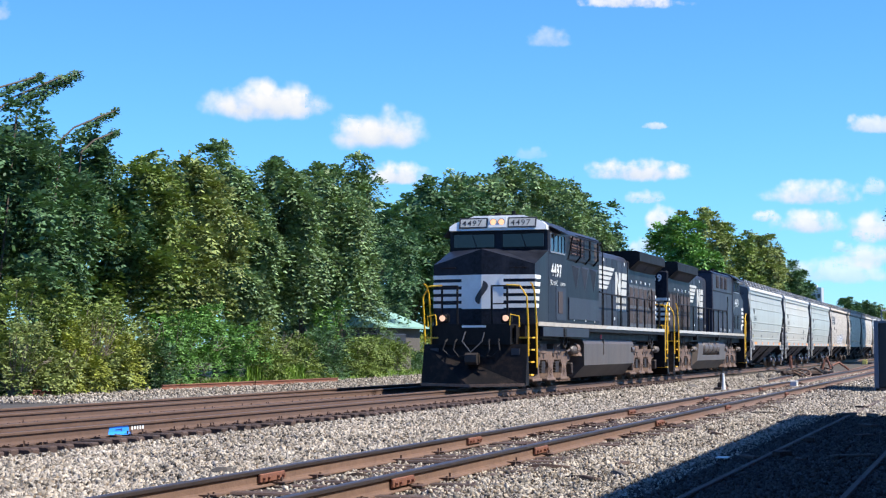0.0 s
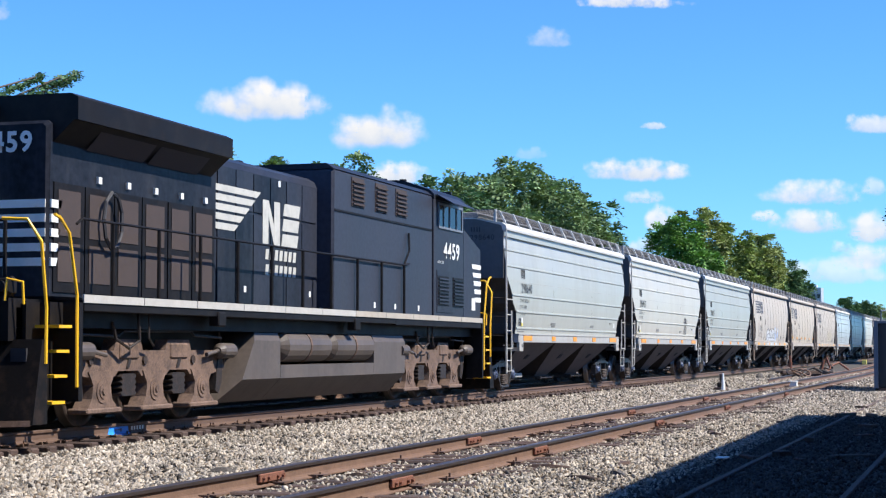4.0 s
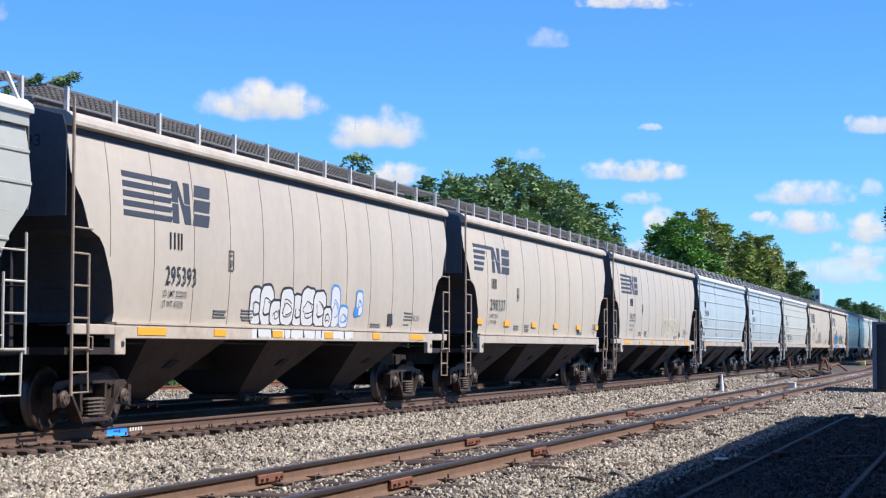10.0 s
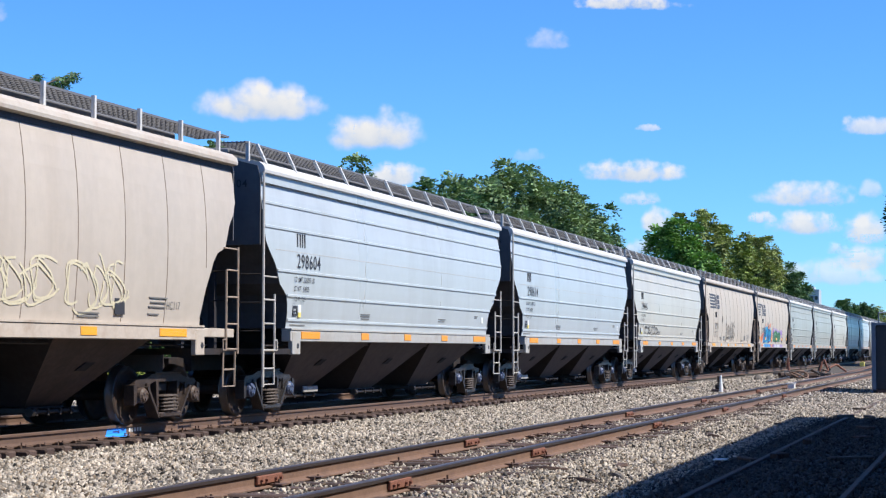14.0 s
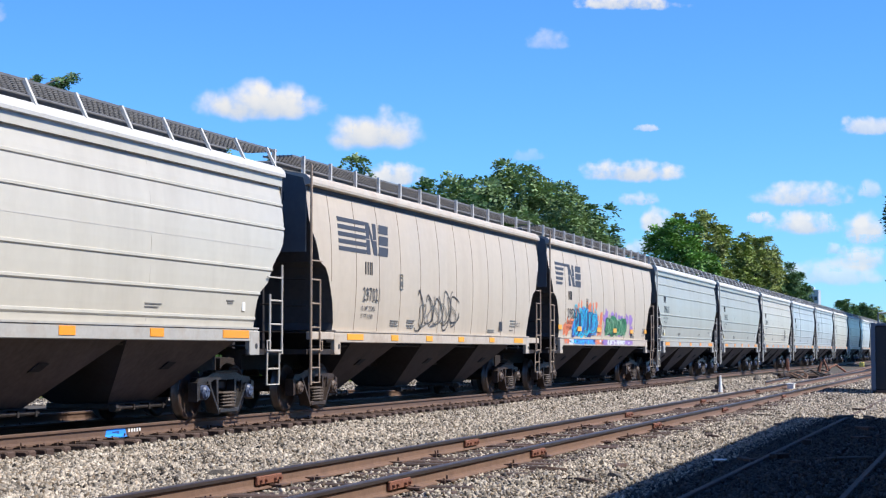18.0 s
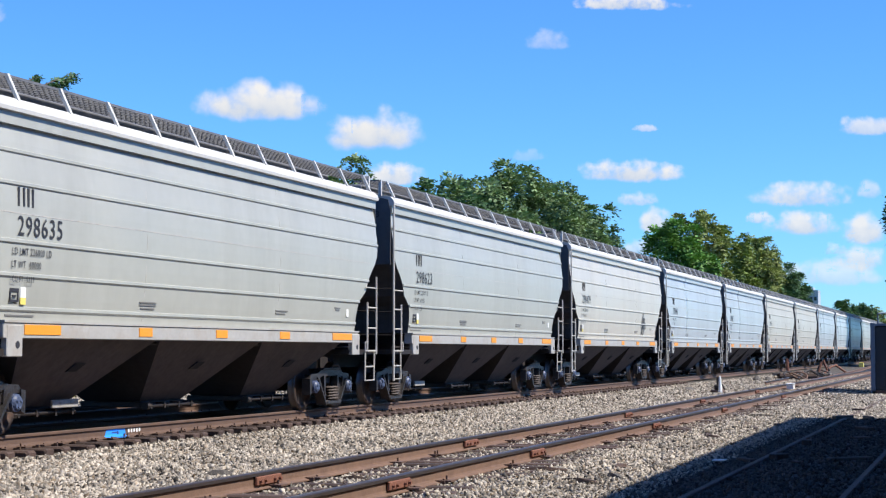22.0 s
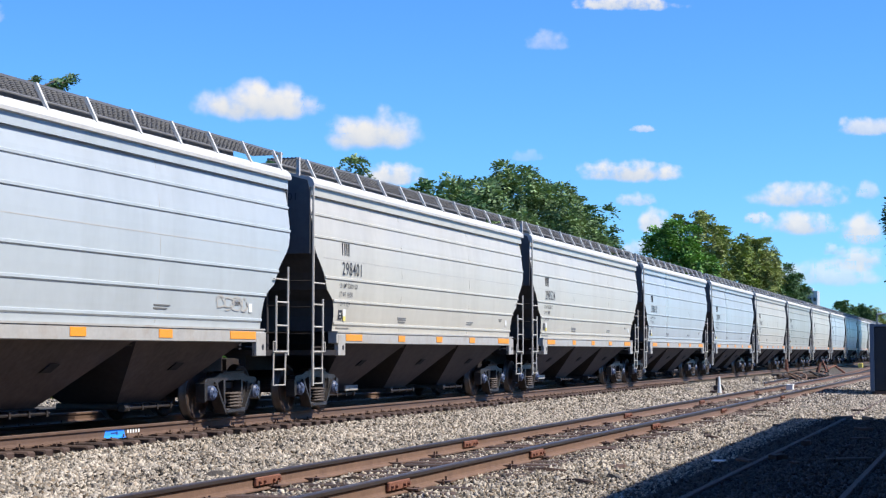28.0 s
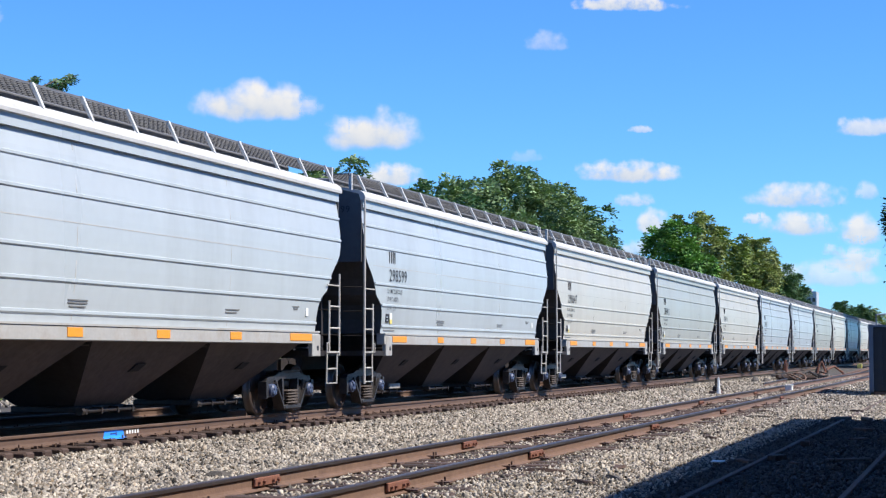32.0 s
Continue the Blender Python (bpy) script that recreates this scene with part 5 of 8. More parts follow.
def ribbed_marks(car, L, number, limit, weight):
    at = -L

    def yy(z):
        return arc_profile("ribbed", z) + 0.010
    for dx in (0.0, 0.13, 0.24, 0.35):
        part("reporting_mark", Shape().box(at + 1.50 + dx, at + 1.50 + dx + 0.045, -yy(3.18), -yy(3.18) + 0.01, 3.06, 3.31), M_INK, car)
    letters(number, 0.37, at + 1.49, -yy(2.85), 2.68, M_INK, car, 1.0)
    letters("LD LMT " + limit + " LD", 0.135, at + 1.38, -yy(2.48), 2.42, M_INK, car, 0.85)
    letters("LT WT  " + weight, 0.135, at + 1.38, -yy(2.32), 2.25, M_INK, car, 0.85)
    letters("CU FT  5239", 0.115, at + 1.38, -yy(2.14) - 0.02, 2.06, M_INK, car, 0.85)
    part("stencil_frame", Shape().box(at + 1.40, at + 1.62, -yy(1.9) - 0.002, -yy(1.9) + 0.012, 1.80, 1.83).box(at + 1.40, at + 1.62, -yy(1.9) - 0.002, -yy(1.9) + 0.012, 1.93, 1.98).box(at + 1.40, at + 1.43, -yy(1.9) - 0.002, -yy(1.9) + 0.012, 1.83, 1.93).box(at + 1.59, at + 1.62, -yy(1.9) - 0.002, -yy(1.9) + 0.012, 1.83, 1.93).box(at + 1.47, at + 1.55, -yy(1.9) - 0.002, -yy(1.9) + 0.012, 1.86, 1.89), M_INK, car)
    part("inspection_label", Shape().box(at + 1.66, at + 1.79, -yy(1.9) - 0.002, -yy(1.9) + 0.012, 1.86, 2.0), M_LABEL, car)
    part("inspection_label", Shape().box(at + 1.66, at + 1.79, -yy(1.9) - 0.002, -yy(1.9) + 0.012, 1.77, 1.86), M_LABELY, car)
    yo = lambda z: arc_profile("ribbed", z)
    bars(car, [(at + 1.35, 1.615, 0.7, 0.02), (at + 5.0, 1.88, 0.55, 0.02), (at + 5.0, 1.84, 0.55, 0.02), (at + 5.05, 1.79, 0.45, 0.02),
               (at + 10.2, 1.87, 0.55, 0.02), (at + 10.2, 1.82, 0.45, 0.02), (at + 13.1, 1.99, 0.3, 0.02), (at + 13.15, 1.95, 0.2, 0.02)], yo, M_STENCIL)
    part("inspection_label", Shape().box(at + 13.75, at + 13.87, -yy(1.9) - 0.002, -yy(1.9) + 0.012, 1.84, 1.99), M_LABEL, car)
    for zz in (2.96,):
        part("weld_seam", Shape().box(at + 0.5, at + 15.0, -arc_profile("ribbed", zz) - 0.003, -arc_profile("ribbed", zz) + 0.003, zz, zz + 0.012), M_LADDER, car)
    for xx in (5.15, 10.3):
        part("weld_seam", Shape().loft([[(at + xx, -(arc_profile("ribbed", z) + 0.004), z), (at + xx + 0.014, -(arc_profile("ribbed", z) + 0.004), z), (at + xx + 0.007, -(arc_profile("ribbed", z) - 0.01), z)] for z in (1.6, 2.2, 2.8, 3.4, 4.1)]), M_LADDER, car)
    for x, w in ((1.68, 0.93), (4.89, 0.42), (7.58, 0.44), (10.26, 0.45), (12.86, 1.05)):
        part("reflector", Shape().box(at + x, at + x + w, -1.596, -1.583, 1.375, 1.505), M_ORANGE, car)
    m = Matrix.Translation((at - 0.034, -0.58, 4.04)) @ Matrix.Rotation(-math.pi / 2, 4, "Z")
    part("end_lettering", text_mesh(number, 0.20, M_INK), M_INK, car, at=m)
    for dx in (0.0, 0.07, 0.15, 0.22):
        part("end_mark", Shape().box(at - 0.036, at - 0.030, -0.64 - dx, -0.61 - dx, 4.25, 4.38), M_INK, car)


def emblem(car, at, long_stripes, kind, wide=1.0):
    """Striped railway emblem as plain slanted bars and blocks."""
    def block(pts):
        sh = Shape()
        ys = [-(arc_profile(kind, z) + 0.007) for x, z in pts]
        sh.loft([[(x, y, z) for (x, z), y in zip(pts, ys)], [(x, y + 0.012, z) for (x, z), y in zip(pts, ys)]])
        part("emblem_bar", sh, M_LOGO, car)
    for k in range(5):
        z = 3.72 - 0.145 * k
        xs, x1 = (1.5, 3.05) if long_stripes else (0.84, 1.95 - 0.09 * k + (0.45 if k == 0 else 0))
        block([(at + xs, z), (at + x1, z), (at + x1 + 0.06, z + 0.085), (at + xs, z + 0.085)])
    x0 = at + (3.08 if long_stripes else 2.42)
    w = wide
    block([(x0 + 0.02 * w, 3.14), (x0 + 0.24 * w, 3.14), (x0 + 0.24 * w, 3.80), (x0 + 0.02 * w, 3.80)])
    block([(x0 + 0.245 * w, 3.58), (x0 + 0.44 * w, 3.14), (x0 + 0.44 * w, 3.42), (x0 + 0.245 * w, 3.80)])
    block([(x0 + 0.445 * w, 3.14), (x0 + 0.66 * w, 3.14), (x0 + 0.66 * w, 3.80), (x0 + 0.445 * w, 3.80)])
    for z, o in ((3.14, 0.0), (3.375, 0.04), (3.61, 0.08)):
        block([(x0 + (0.72 + o) * w, z), (x0 + (1.30 + o) * w, z), (x0 + (1.36 + o) * w, z + 0.19), (x0 + (0.78 + o) * w, z + 0.19)])


def seamed_marks(car, L, kind, number, limit, weight, long_stripes, refl, refl_z):
    at = -L
    emblem(car, at, long_stripes, kind, 1.0 if long_stripes else 1.26)
    mx = 0.0 if long_stripes else -0.62
    yz = lambda z: -(arc_profile(kind, z) + 0.016)
    for dx in (0.0, 0.14, 0.27, 0.38):
        part("reporting_mark", Shape().box(at + 2.98 + dx + mx, at + 3.025 + dx + mx, yz(2.95), yz(2.95) + 0.01, 2.72, 2.98), M_INK, car)
    letters(number, 0.40, at + 2.85 + mx, yz(2.4), 2.18, M_INK, car, 0.86 if long_stripes else 1.14)
    letters("LD LMT " + limit, 0.14, at + 2.78 + mx, yz(2.0), 1.98, M_INK, car, 0.85)
    letters("LT WT " + weight, 0.14, at + 2.78 + mx, yz(1.85), 1.82, M_INK, car, 0.85)
    bars(car, [(at + 5.0 + dx, z, w, 0.02) for dx, z, w in ((-0.35, 1.79, 0.5), (-0.35, 1.74, 0.45), (-0.35, 1.69, 0.5), (0.75, 1.82, 0.5), (0.75, 1.77, 0.45), (0.75, 1.71, 0.5), (0.8, 1.66, 0.4),
                                                               (7.2, 1.68, 0.6), (7.2, 1.63, 0.6), (9.3, 1.95, 0.6), (9.35, 1.88, 0.5), (9.3, 1.81, 0.55), (9.3, 1.7, 0.35))], lambda z: arc_profile(kind, z) + 0.006, M_STENCIL)
    fr = at + 5.15 + 0.5 * mx
    yf = yz(2.62)
    part("stencil_frame", Shape().box(fr, fr + 0.2, yf, yf + 0.01, 2.48, 2.50).box(fr, fr + 0.2, yf, yf + 0.01, 2.80, 2.82).box(fr, fr + 0.02, yf, yf + 0.01, 2.50, 2.80).box(fr + 0.18, fr + 0.2, yf, yf + 0.01, 2.50, 2.80).box(fr + 0.06, fr + 0.14, yf, yf + 0.01, 2.55, 2.66).box(fr + 0.05, fr + 0.15, yf, yf + 0.01, 2.72, 2.75), M_STENCIL, car)
    part("consolidated_stencil", Shape().box(at + 2 * L - 4.2, at + 2 * L - 3.9, yz(1.8), yz(1.8) + 0.01, 1.68, 1.92), M_INK, car)
    for x, w, zz in refl:
        yy = -1.596 if zz < 1.55 else yz(zz + 0.1) - 0.010
        part("reflector", Shape().box(at + x, at + x + w, yy, yy + 0.012, zz, zz + refl_z), M_YELLOWREF, car)
    m = Matrix.Translation((at - 0.034, -0.30, 4.00)) @ Matrix.Rotation(-math.pi / 2, 4, "Z")
    part("end_lettering", text_mesh(number, 0.24, M_INK), M_INK, car, at=m)


def graffiti(car, L, x, z, w, h, materials, seed, kind, n=7, width=0.045, base=0.012):
    """Spray-painted strokes as plain wavy ribbons, no letters."""
    rnd = random.Random(seed)
    for k in range(n):
        cx = x + w * (k + 0.5) / n
        for loop in range(2):
            m = materials[(k + loop) % len(materials)]
            pts = []
            rx, rz = w / n * rnd.uniform(0.35, 0.62), h * rnd.uniform(0.30, 0.5)
            cz = z + h * rnd.uniform(0.42, 0.58)
            ph, arc = rnd.uniform(0, 6.28), rnd.uniform(3.4, 6.0)
            for i in range(15):
                a = ph + arc * i / 14
                px = cx + rx * math.cos(a) + 0.3 * rx * math.sin(2.3 * a + loop)
                pz = cz + rz * math.sin(a)
                pts.append((px, max(1.60, pz)))
            off = base + 0.0012 * (k % 3) + 0.0014 * loop
            sh = Shape()
            left, right = [], []
            for i, (px, pz) in enumerate(pts):
                qx, qz = pts[min(i + 1, 14)]
                ox, oz = pts[max(i - 1, 0)]
                d = math.hypot(qx - ox, qz - oz) or 1
                nx, nz = -(qz - oz) / d * width / 2, (qx - ox) / d * width / 2
                left.append((px + nx, -(arc_profile(kind, pz + nz) + off), pz + nz))
                right.append((px - nx, -(arc_profile(kind, pz - nz) + off), pz - nz))
            n0 = len(left)
            sh.poly(left + right, [(i, i + 1, n0 + i + 1, n0 + i) for i in range(n0 - 1)])
            part("spray_stroke", sh, m, car)


def spray_patch(car, L, x, z, w, h, material, seed, kind, off, rough=0.22):
    """A filled patch of spray paint with an uneven edge."""
    rnd = random.Random(seed)
    n = 26
    pts = []
    for i in range(n):
        a = 2 * math.pi * i / n
        k = 1 + rnd.uniform(-rough, rough * 0.55)
        c, s = math.cos(a), math.sin(a)
        px = x + w / 2 + w / 2 * k * math.copysign(abs(c) ** 0.6, c)
        pz = max(1.60, z + h / 2 + h / 2 * k * math.copysign(abs(s) ** 0.6, s))
        pts.append((px, pz))
    rings = []
    for f in (1.0, 0.66, 0.33):
        ring = []
        for px, pz in pts:
            qx, qz = x + w / 2 + (px - x - w / 2) * f, z + h / 2 + (pz - z - h / 2) * f
            ring.append((qx, -(arc_profile(kind, qz) + off), qz))
        rings.append(ring)
    sh = Shape().loft(rings, caps=False)
    sh.f.append(tuple(2 * n + j for j in range(n)))
    part("spray_patch", sh, material, car)


def bubble(car, L, x, z, w, h, fill, line, seed, kind, off):
    """One bloated spray-painted form: a dark outline, a pale filling and a loop drawn inside it."""
    spray_patch(car, L, x - 0.045, z - 0.03, w + 0.09, h + 0.08, line, seed, kind, off, 0.05)
    spray_patch(car, L, x, z, w, h, fill, seed, kind, off + 0.001, 0.05)
    graffiti(car, L, x + 0.22 * w, z + 0.2 * h, w * 0.55, h * 0.5, [line], seed + 900, kind, 1, 0.022, off + 0.002)


def sill_paint(car, L, x0, x1, material, seed, z0=1.335, z1=1.525, proud=0.0):
    """Spray paint with ragged edges that runs over the side sill."""
    rnd = random.Random(seed)
    n = max(3, int((x1 - x0) / 0.16))
    top = [(x0 + (x1 - x0) * i / n + rnd.uniform(-0.03, 0.03), z1) for i in range(n + 1)]
    low = [(x0 + (x1 - x0) * i / n + rnd.uniform(-0.05, 0.05), z0 + rnd.uniform(0.0, 0.06)) for i in range(n + 1)]
    y = -1.5862 - proud
    part("spray_patch", Shape().poly([(x - L, y, z) for x, z in top + low], [(i, i + 1, n + 2 + i, n + 1 + i) for i in range(n)]), material, car)


L_A, L_B, L_C = 7.75, 8.72, 8.17
CARS = []      # (thing, distance of its centre along the line at the start)
M_SPRAY_W = mat("white_spray", (0.58, 0.58, 0.58), 0.5, vary=0.06)
M_SPRAY_B = mat("blue_spray", (0.05, 0.22, 0.55), 0.5)
M_SPRAY_C = mat("cyan_spray", (0.02, 0.42, 0.62), 0.5)
M_SPRAY_G = mat("green_spray", (0.02, 0.16, 0.06), 0.5)
M_SPRAY_L = mat("light_green_spray", (0.22, 0.42, 0.26), 0.5)
M_SPRAY_O = mat("orange_red_spray", (0.62, 0.17, 0.07), 0.5)
M_SPRAY_P = mat("purple_spray", (0.28, 0.16, 0.42), 0.5)
M_SPRAY_N = mat("navy_spray", (0.03, 0.04, 0.16), 0.5)
M_SPRAY_Y = mat("pale_yellow_spray", (0.60, 0.54, 0.38), 0.5)

PROTO_A = hopper_car("ribbed", L_A, M_BEIGE)
PROTO_B = hopper_car("seamed", L_B, M_TAN)
PROTO_C = hopper_car("seamed", L_C, M_CREAM)
USED = set()


def place_car(proto, s0, L, paint, label):
    if proto.name in USED:
        n = len(SPIN_CAR)
        car = copy_thing(proto, Matrix.Translation((s0 + L, MAIN_Y, RAIL_Z)))
        for o in car.children_recursive:
            if o.name.startswith("wheelset"):
                SPIN_CAR.append(o)
    else:
        USED.add(proto.name)
        car = proto
        car.matrix_basis = Matrix.Translation((s0 + L, MAIN_Y, RAIL_Z))
    tagged(car, label, "freight car", "covered hoppers of the train")
    for o in car.children:
        if "paint" in o:
            o.material_slots[0].link = "OBJECT"
            o.material_slots[0].material = paint
    CARS.append((car, s0 + L))
    return car


TRAIN = [  # front end of the car along the line, kind, number, load limit, weight, paint
    (92.20, "A", "298640", "226000", "60000", M_GREY), (108.93, "A", "298457", "226100", "59900", M_BEIGE),
    (125.82, "A", "298653", "226000", "60000", M_GREY), (142.35, "B", "295393", "222200", "63500", M_TAN),
    (161.14, "C", "298337", "225500", "60500", M_CREAM), (178.53, "B", "296212", "222500", "63500", M_TAN),
    (197.14, "A", "298604", "226200", "59800", M_PALE), (213.82, "A", "298614", "226000", "60000", M_PALE),
    (230.41, "A", "298445", "226000", "60000", M_BEIGE), (247.13, "B", "297021", "222400", "63600", M_CREAM),
    (265.73, "C", "298237", "225600", "60400", M_CREAM), (283.05, "A", "298635", "226000", "60000", M_GREY),
    (299.58, "A", "298623", "225900", "60100", M_GREY), (316.19, "A", "298479", "225900", "60100", M_BEIGE),
    (332.73, "A", "298646", "226000", "60000", M_PALE), (349.38, "A", "298581", "226200", "59800", M_PALE),
    (366.03, "A", "298401", "226000", "60000", M_BEIGE), (382.52, "A", "298524", "226200", "59800", M_BEIGE),
    (399.15, "A", "298610", "225900", "60100", M_PALE), (416.02, "A", "298599", "226000", "60000", M_PALE),
    (432.62, "A", "298647", "226000", "60000", M_BEIGE)]
TAIL = (M_GREY, M_BEIGE, M_PALE, M_PALE, M_GREY, M_BEIGE, M_PALE, M_BEIGE, M_GREY, M_PALE)
PAINT_WORD = {M_GREY.name: "grey", M_BEIGE.name: "light beige", M_PALE.name: "pale blue-grey", M_TAN.name: "weathered tan", M_CREAM.name: "weathered cream"}
MADE = []
for s0, kind, number, limit, weight, paint in TRAIN:
    w = PAINT_WORD[paint.name]
    if kind == "A":
        car = place_car(PROTO_A, s0, L_A, paint, w + " covered hopper car with horizontal ribs, rolling on rails")
    elif kind == "B":
        car = place_car(PROTO_B, s0, L_B, paint, w + " covered hopper car with striped emblem and vertical seams")
    else:
        car = place_car(PROTO_C, s0, L_C, paint, w + " round-sided hopper car with striped emblem")
    MADE.append((car, kind, number, limit, weight))
for k, paint in enumerate(TAIL):
    place_car(PROTO_A, 449.25 + 16.63 * k, L_A, paint, PAINT_WORD[paint.name] + " covered hopper car with horizontal ribs, rolling on rails")

for car, kind, number, limit, weight in MADE:
    if kind == "A":
        ribbed_marks(car, L_A, number, limit, weight)
    elif kind == "B":
        seamed_marks(car, L_B, "seamed", number, limit, weight, True,
                     [(x, 0.92 if x in (1.95, 14.6) else 0.45, 1.375) for x in (1.95, 4.6, 7.0, 9.5, 12.2, 14.6)], 0.12)
    else:
        seamed_marks(car, L_C, "seamed", number, limit, weight, False,
                     [(1.12, 0.45, 1.80), (3.66, 0.54, 1.78), (6.50, 0.52, 1.78), (9.06, 0.54, 1.78), (11.99, 0.54, 1.78), (14.66, 0.40, 1.80)], 0.14)
for k in range(len(TAIL)):
    ribbed_marks(CARS[len(TRAIN) + k][0], L_A, "2984" + str(12 + 7 * k)[:2], "226000", "60000")

# spray paint on some of the cars
def on(k):
    return CARS[k][0]


graffiti(on(1), L_A, -L_A + 11.25, 1.62, 0.55, 0.85, [M_INK], 1, "ribbed", 3, 0.03)
graffiti(on(1), L_A, -L_A + 11.1, 2.15, 0.8, 0.25, [M_INK], 14, "ribbed", 2, 0.028)
for k, (x, w, h) in enumerate(((6.10, 0.52, 0.62), (6.52, 0.58, 0.68), (6.98, 0.55, 0.42), (7.42, 0.60, 0.66), (8.00, 0.50, 0.56), (8.40, 0.72, 0.70), (9.02, 0.62, 0.66), (9.55, 0.40, 0.36))):
    bubble(on(3), L_B, -L_B + x, 1.60, w, h, M_SPRAY_W, M_INK, 20 + k, "seamed", 0.006 + 0.002 * (k % 4))
for k, (x, z, w, h) in enumerate(((9.92, 1.60, 0.46, 0.78), (10.38, 1.60, 0.46, 0.40), (11.30, 1.86, 0.34, 0.46))):
    bubble(on(3), L_B, -L_B + x, z, w, h, M_SPRAY_W, M_SPRAY_B, 30 + k, "seamed", 0.007 + 0.002 * k)
spray_patch(on(3), L_B, -L_B + 11.18, 1.80, 0.26, 0.22, M_SPRAY_B, 35, "seamed", 0.012, 0.1)
sill_paint(on(3), L_B, 6.15, 11.1, M_SPRAY_W, 1)
for k in range(9):
    sill_paint(on(3), L_B, 6.35 + 0.5 * k + 0.1 * (k % 3), 6.375 + 0.5 * k + 0.1 * (k % 3), M_INK, 40 + k, 1.34, 1.52, 0.0015)
for k, (x, w, n) in enumerate(((9.55, 2.0, 3), (9.75, 1.7, 2), (11.75, 1.9, 3), (11.95, 1.5, 2))):
    graffiti(on(5), L_B, -L_B + x, 1.62 + 0.08 * (k % 2), w, 0.92 - 0.2 * (k % 2), [M_SPRAY_Y], 5 + k, "seamed", n, 0.035, 0.006 + 0.003 * (k % 2))
graffiti(on(8), L_A, -L_A + 2.3, 1.72, 2.5, 0.40, [M_INK], 7, "ribbed", 6, 0.035)
graffiti(on(9), L_B, -L_B + 6.2, 1.62, 3.3, 0.95, [M_INK], 8, "seamed", 5, 0.032)
graffiti(on(9), L_B, -L_B + 6.5, 1.66, 2.8, 0.60, [M_STENCIL], 18, "seamed", 4, 0.026, 0.018)
# large two-part piece: blue forms in an orange-red haze, green forms in a purple one
rnd = random.Random(71)
haze = [(1.75 + 1.4 * rnd.random(), 1.60 + 0.35 * rnd.random(), rnd.uniform(0.15, 0.5), rnd.uniform(0.12, 0.40), M_SPRAY_O) for k in range(16)]
haze += [(3.2 + 3.4 * rnd.random(), 2.15 + 0.35 * rnd.random(), rnd.uniform(0.15, 0.4), rnd.uniform(0.15, 0.40), M_SPRAY_O) for k in range(14)]
haze += [(6.2 + 1.0 * rnd.random(), 1.60 + 0.55 * rnd.random(), rnd.uniform(0.2, 0.45), rnd.uniform(0.15, 0.45), M_SPRAY_O) for k in range(10)]
haze += [(7.35 + 4.6 * rnd.random(), 1.60 + 0.60 * rnd.random(), rnd.uniform(0.3, 0.7), rnd.uniform(0.2, 0.45), M_SPRAY_P) for k in range(26)]
for k, (x, z, w, h, m) in enumerate(haze):
    spray_patch(on(10), L_C, -L_C + x, z, w, h, m, 500 + k, "seamed", 0.003 + 0.0004 * (k % 6), 0.3)
for k, (x, z, w, h) in enumerate(((2.95, 1.6, 1.0, 0.50), (3.45, 1.6, 1.0, 0.78), (4.1, 1.6, 1.1, 0.95), (4.9, 1.6, 1.1, 0.88), (5.6, 1.6, 0.95, 0.74))):
    spray_patch(on(10), L_C, -L_C + x, z, w, h, M_SPRAY_N if k % 2 else M_SPRAY_B, 60 + k, "seamed", 0.0065 + 0.0006 * k, 0.2)
graffiti(on(10), L_C, -L_C + 3.0, 1.60, 3.5, 0.88, [M_SPRAY_C, M_SPRAY_N], 9, "seamed", 9, 0.075, 0.0105)
graffiti(on(10), L_C, -L_C + 3.1, 1.62, 3.3, 1.00, [M_SPRAY_C], 12, "seamed", 6, 0.04, 0.0155)
for k, (x, w, h) in enumerate(((7.75, 1.1, 0.62), (8.5, 1.1, 0.70), (9.3, 1.1, 0.60), (10.1, 1.2, 0.66))):
    spray_patch(on(10), L_C, -L_C + x, 1.66, w, h, M_SPRAY_G, 80 + k, "seamed", 0.0065 + 0.0006 * k, 0.16)
graffiti(on(10), L_C, -L_C + 7.8, 1.66, 3.5, 0.66, [M_INK, M_SPRAY_L], 10, "seamed", 9, 0.035, 0.0105)
graffiti(on(10), L_C, -L_C + 7.9, 1.68, 3.3, 0.55, [M_SPRAY_L], 16, "seamed", 6, 0.018, 0.0155)
for k, (x0, x1, m) in enumerate(((1.8, 2.6, M_SPRAY_O), (2.45, 3.2, M_SPRAY_W), (3.0, 6.2, M_SPRAY_B), (6.1, 7.4, M_SPRAY_O), (7.3, 12.3, M_SPRAY_P), (8.0, 9.2, M_SPRAY_W), (9.5, 10.9, M_SPRAY_W))):
    sill_paint(on(10), L_C, x0, x1, m, 60 + k, 1.335, 1.525, 0.0006 * k)
for k in range(26):
    x0 = 1.9 + 0.4 * k + rnd.uniform(-0.1, 0.1)
    sill_paint(on(10), L_C, x0, x0 + rnd.uniform(0.05, 0.3), (M_SPRAY_C if x0 < 6.2 else M_SPRAY_W, M_SPRAY_N, M_SPRAY_C if x0 < 6.2 else M_SPRAY_P)[k % 3], 90 + k, 1.35 + rnd.uniform(0, 0.06), 1.43 + rnd.uniform(0, 0.09), 0.0055)
for k, words in ((3, "HC115"), (5, "HC117"), (9, "HC117")):
    letters(words, 0.17, -L_B + 14.9, -(arc_profile("seamed", 1.85) + 0.008), 1.80, M_STENCIL, on(k), 0.9)
graffiti(on(13), L_A, -L_A + 11.4, 1.62, 0.6, 0.95, [M_INK], 11, "ribbed", 3, 0.035)
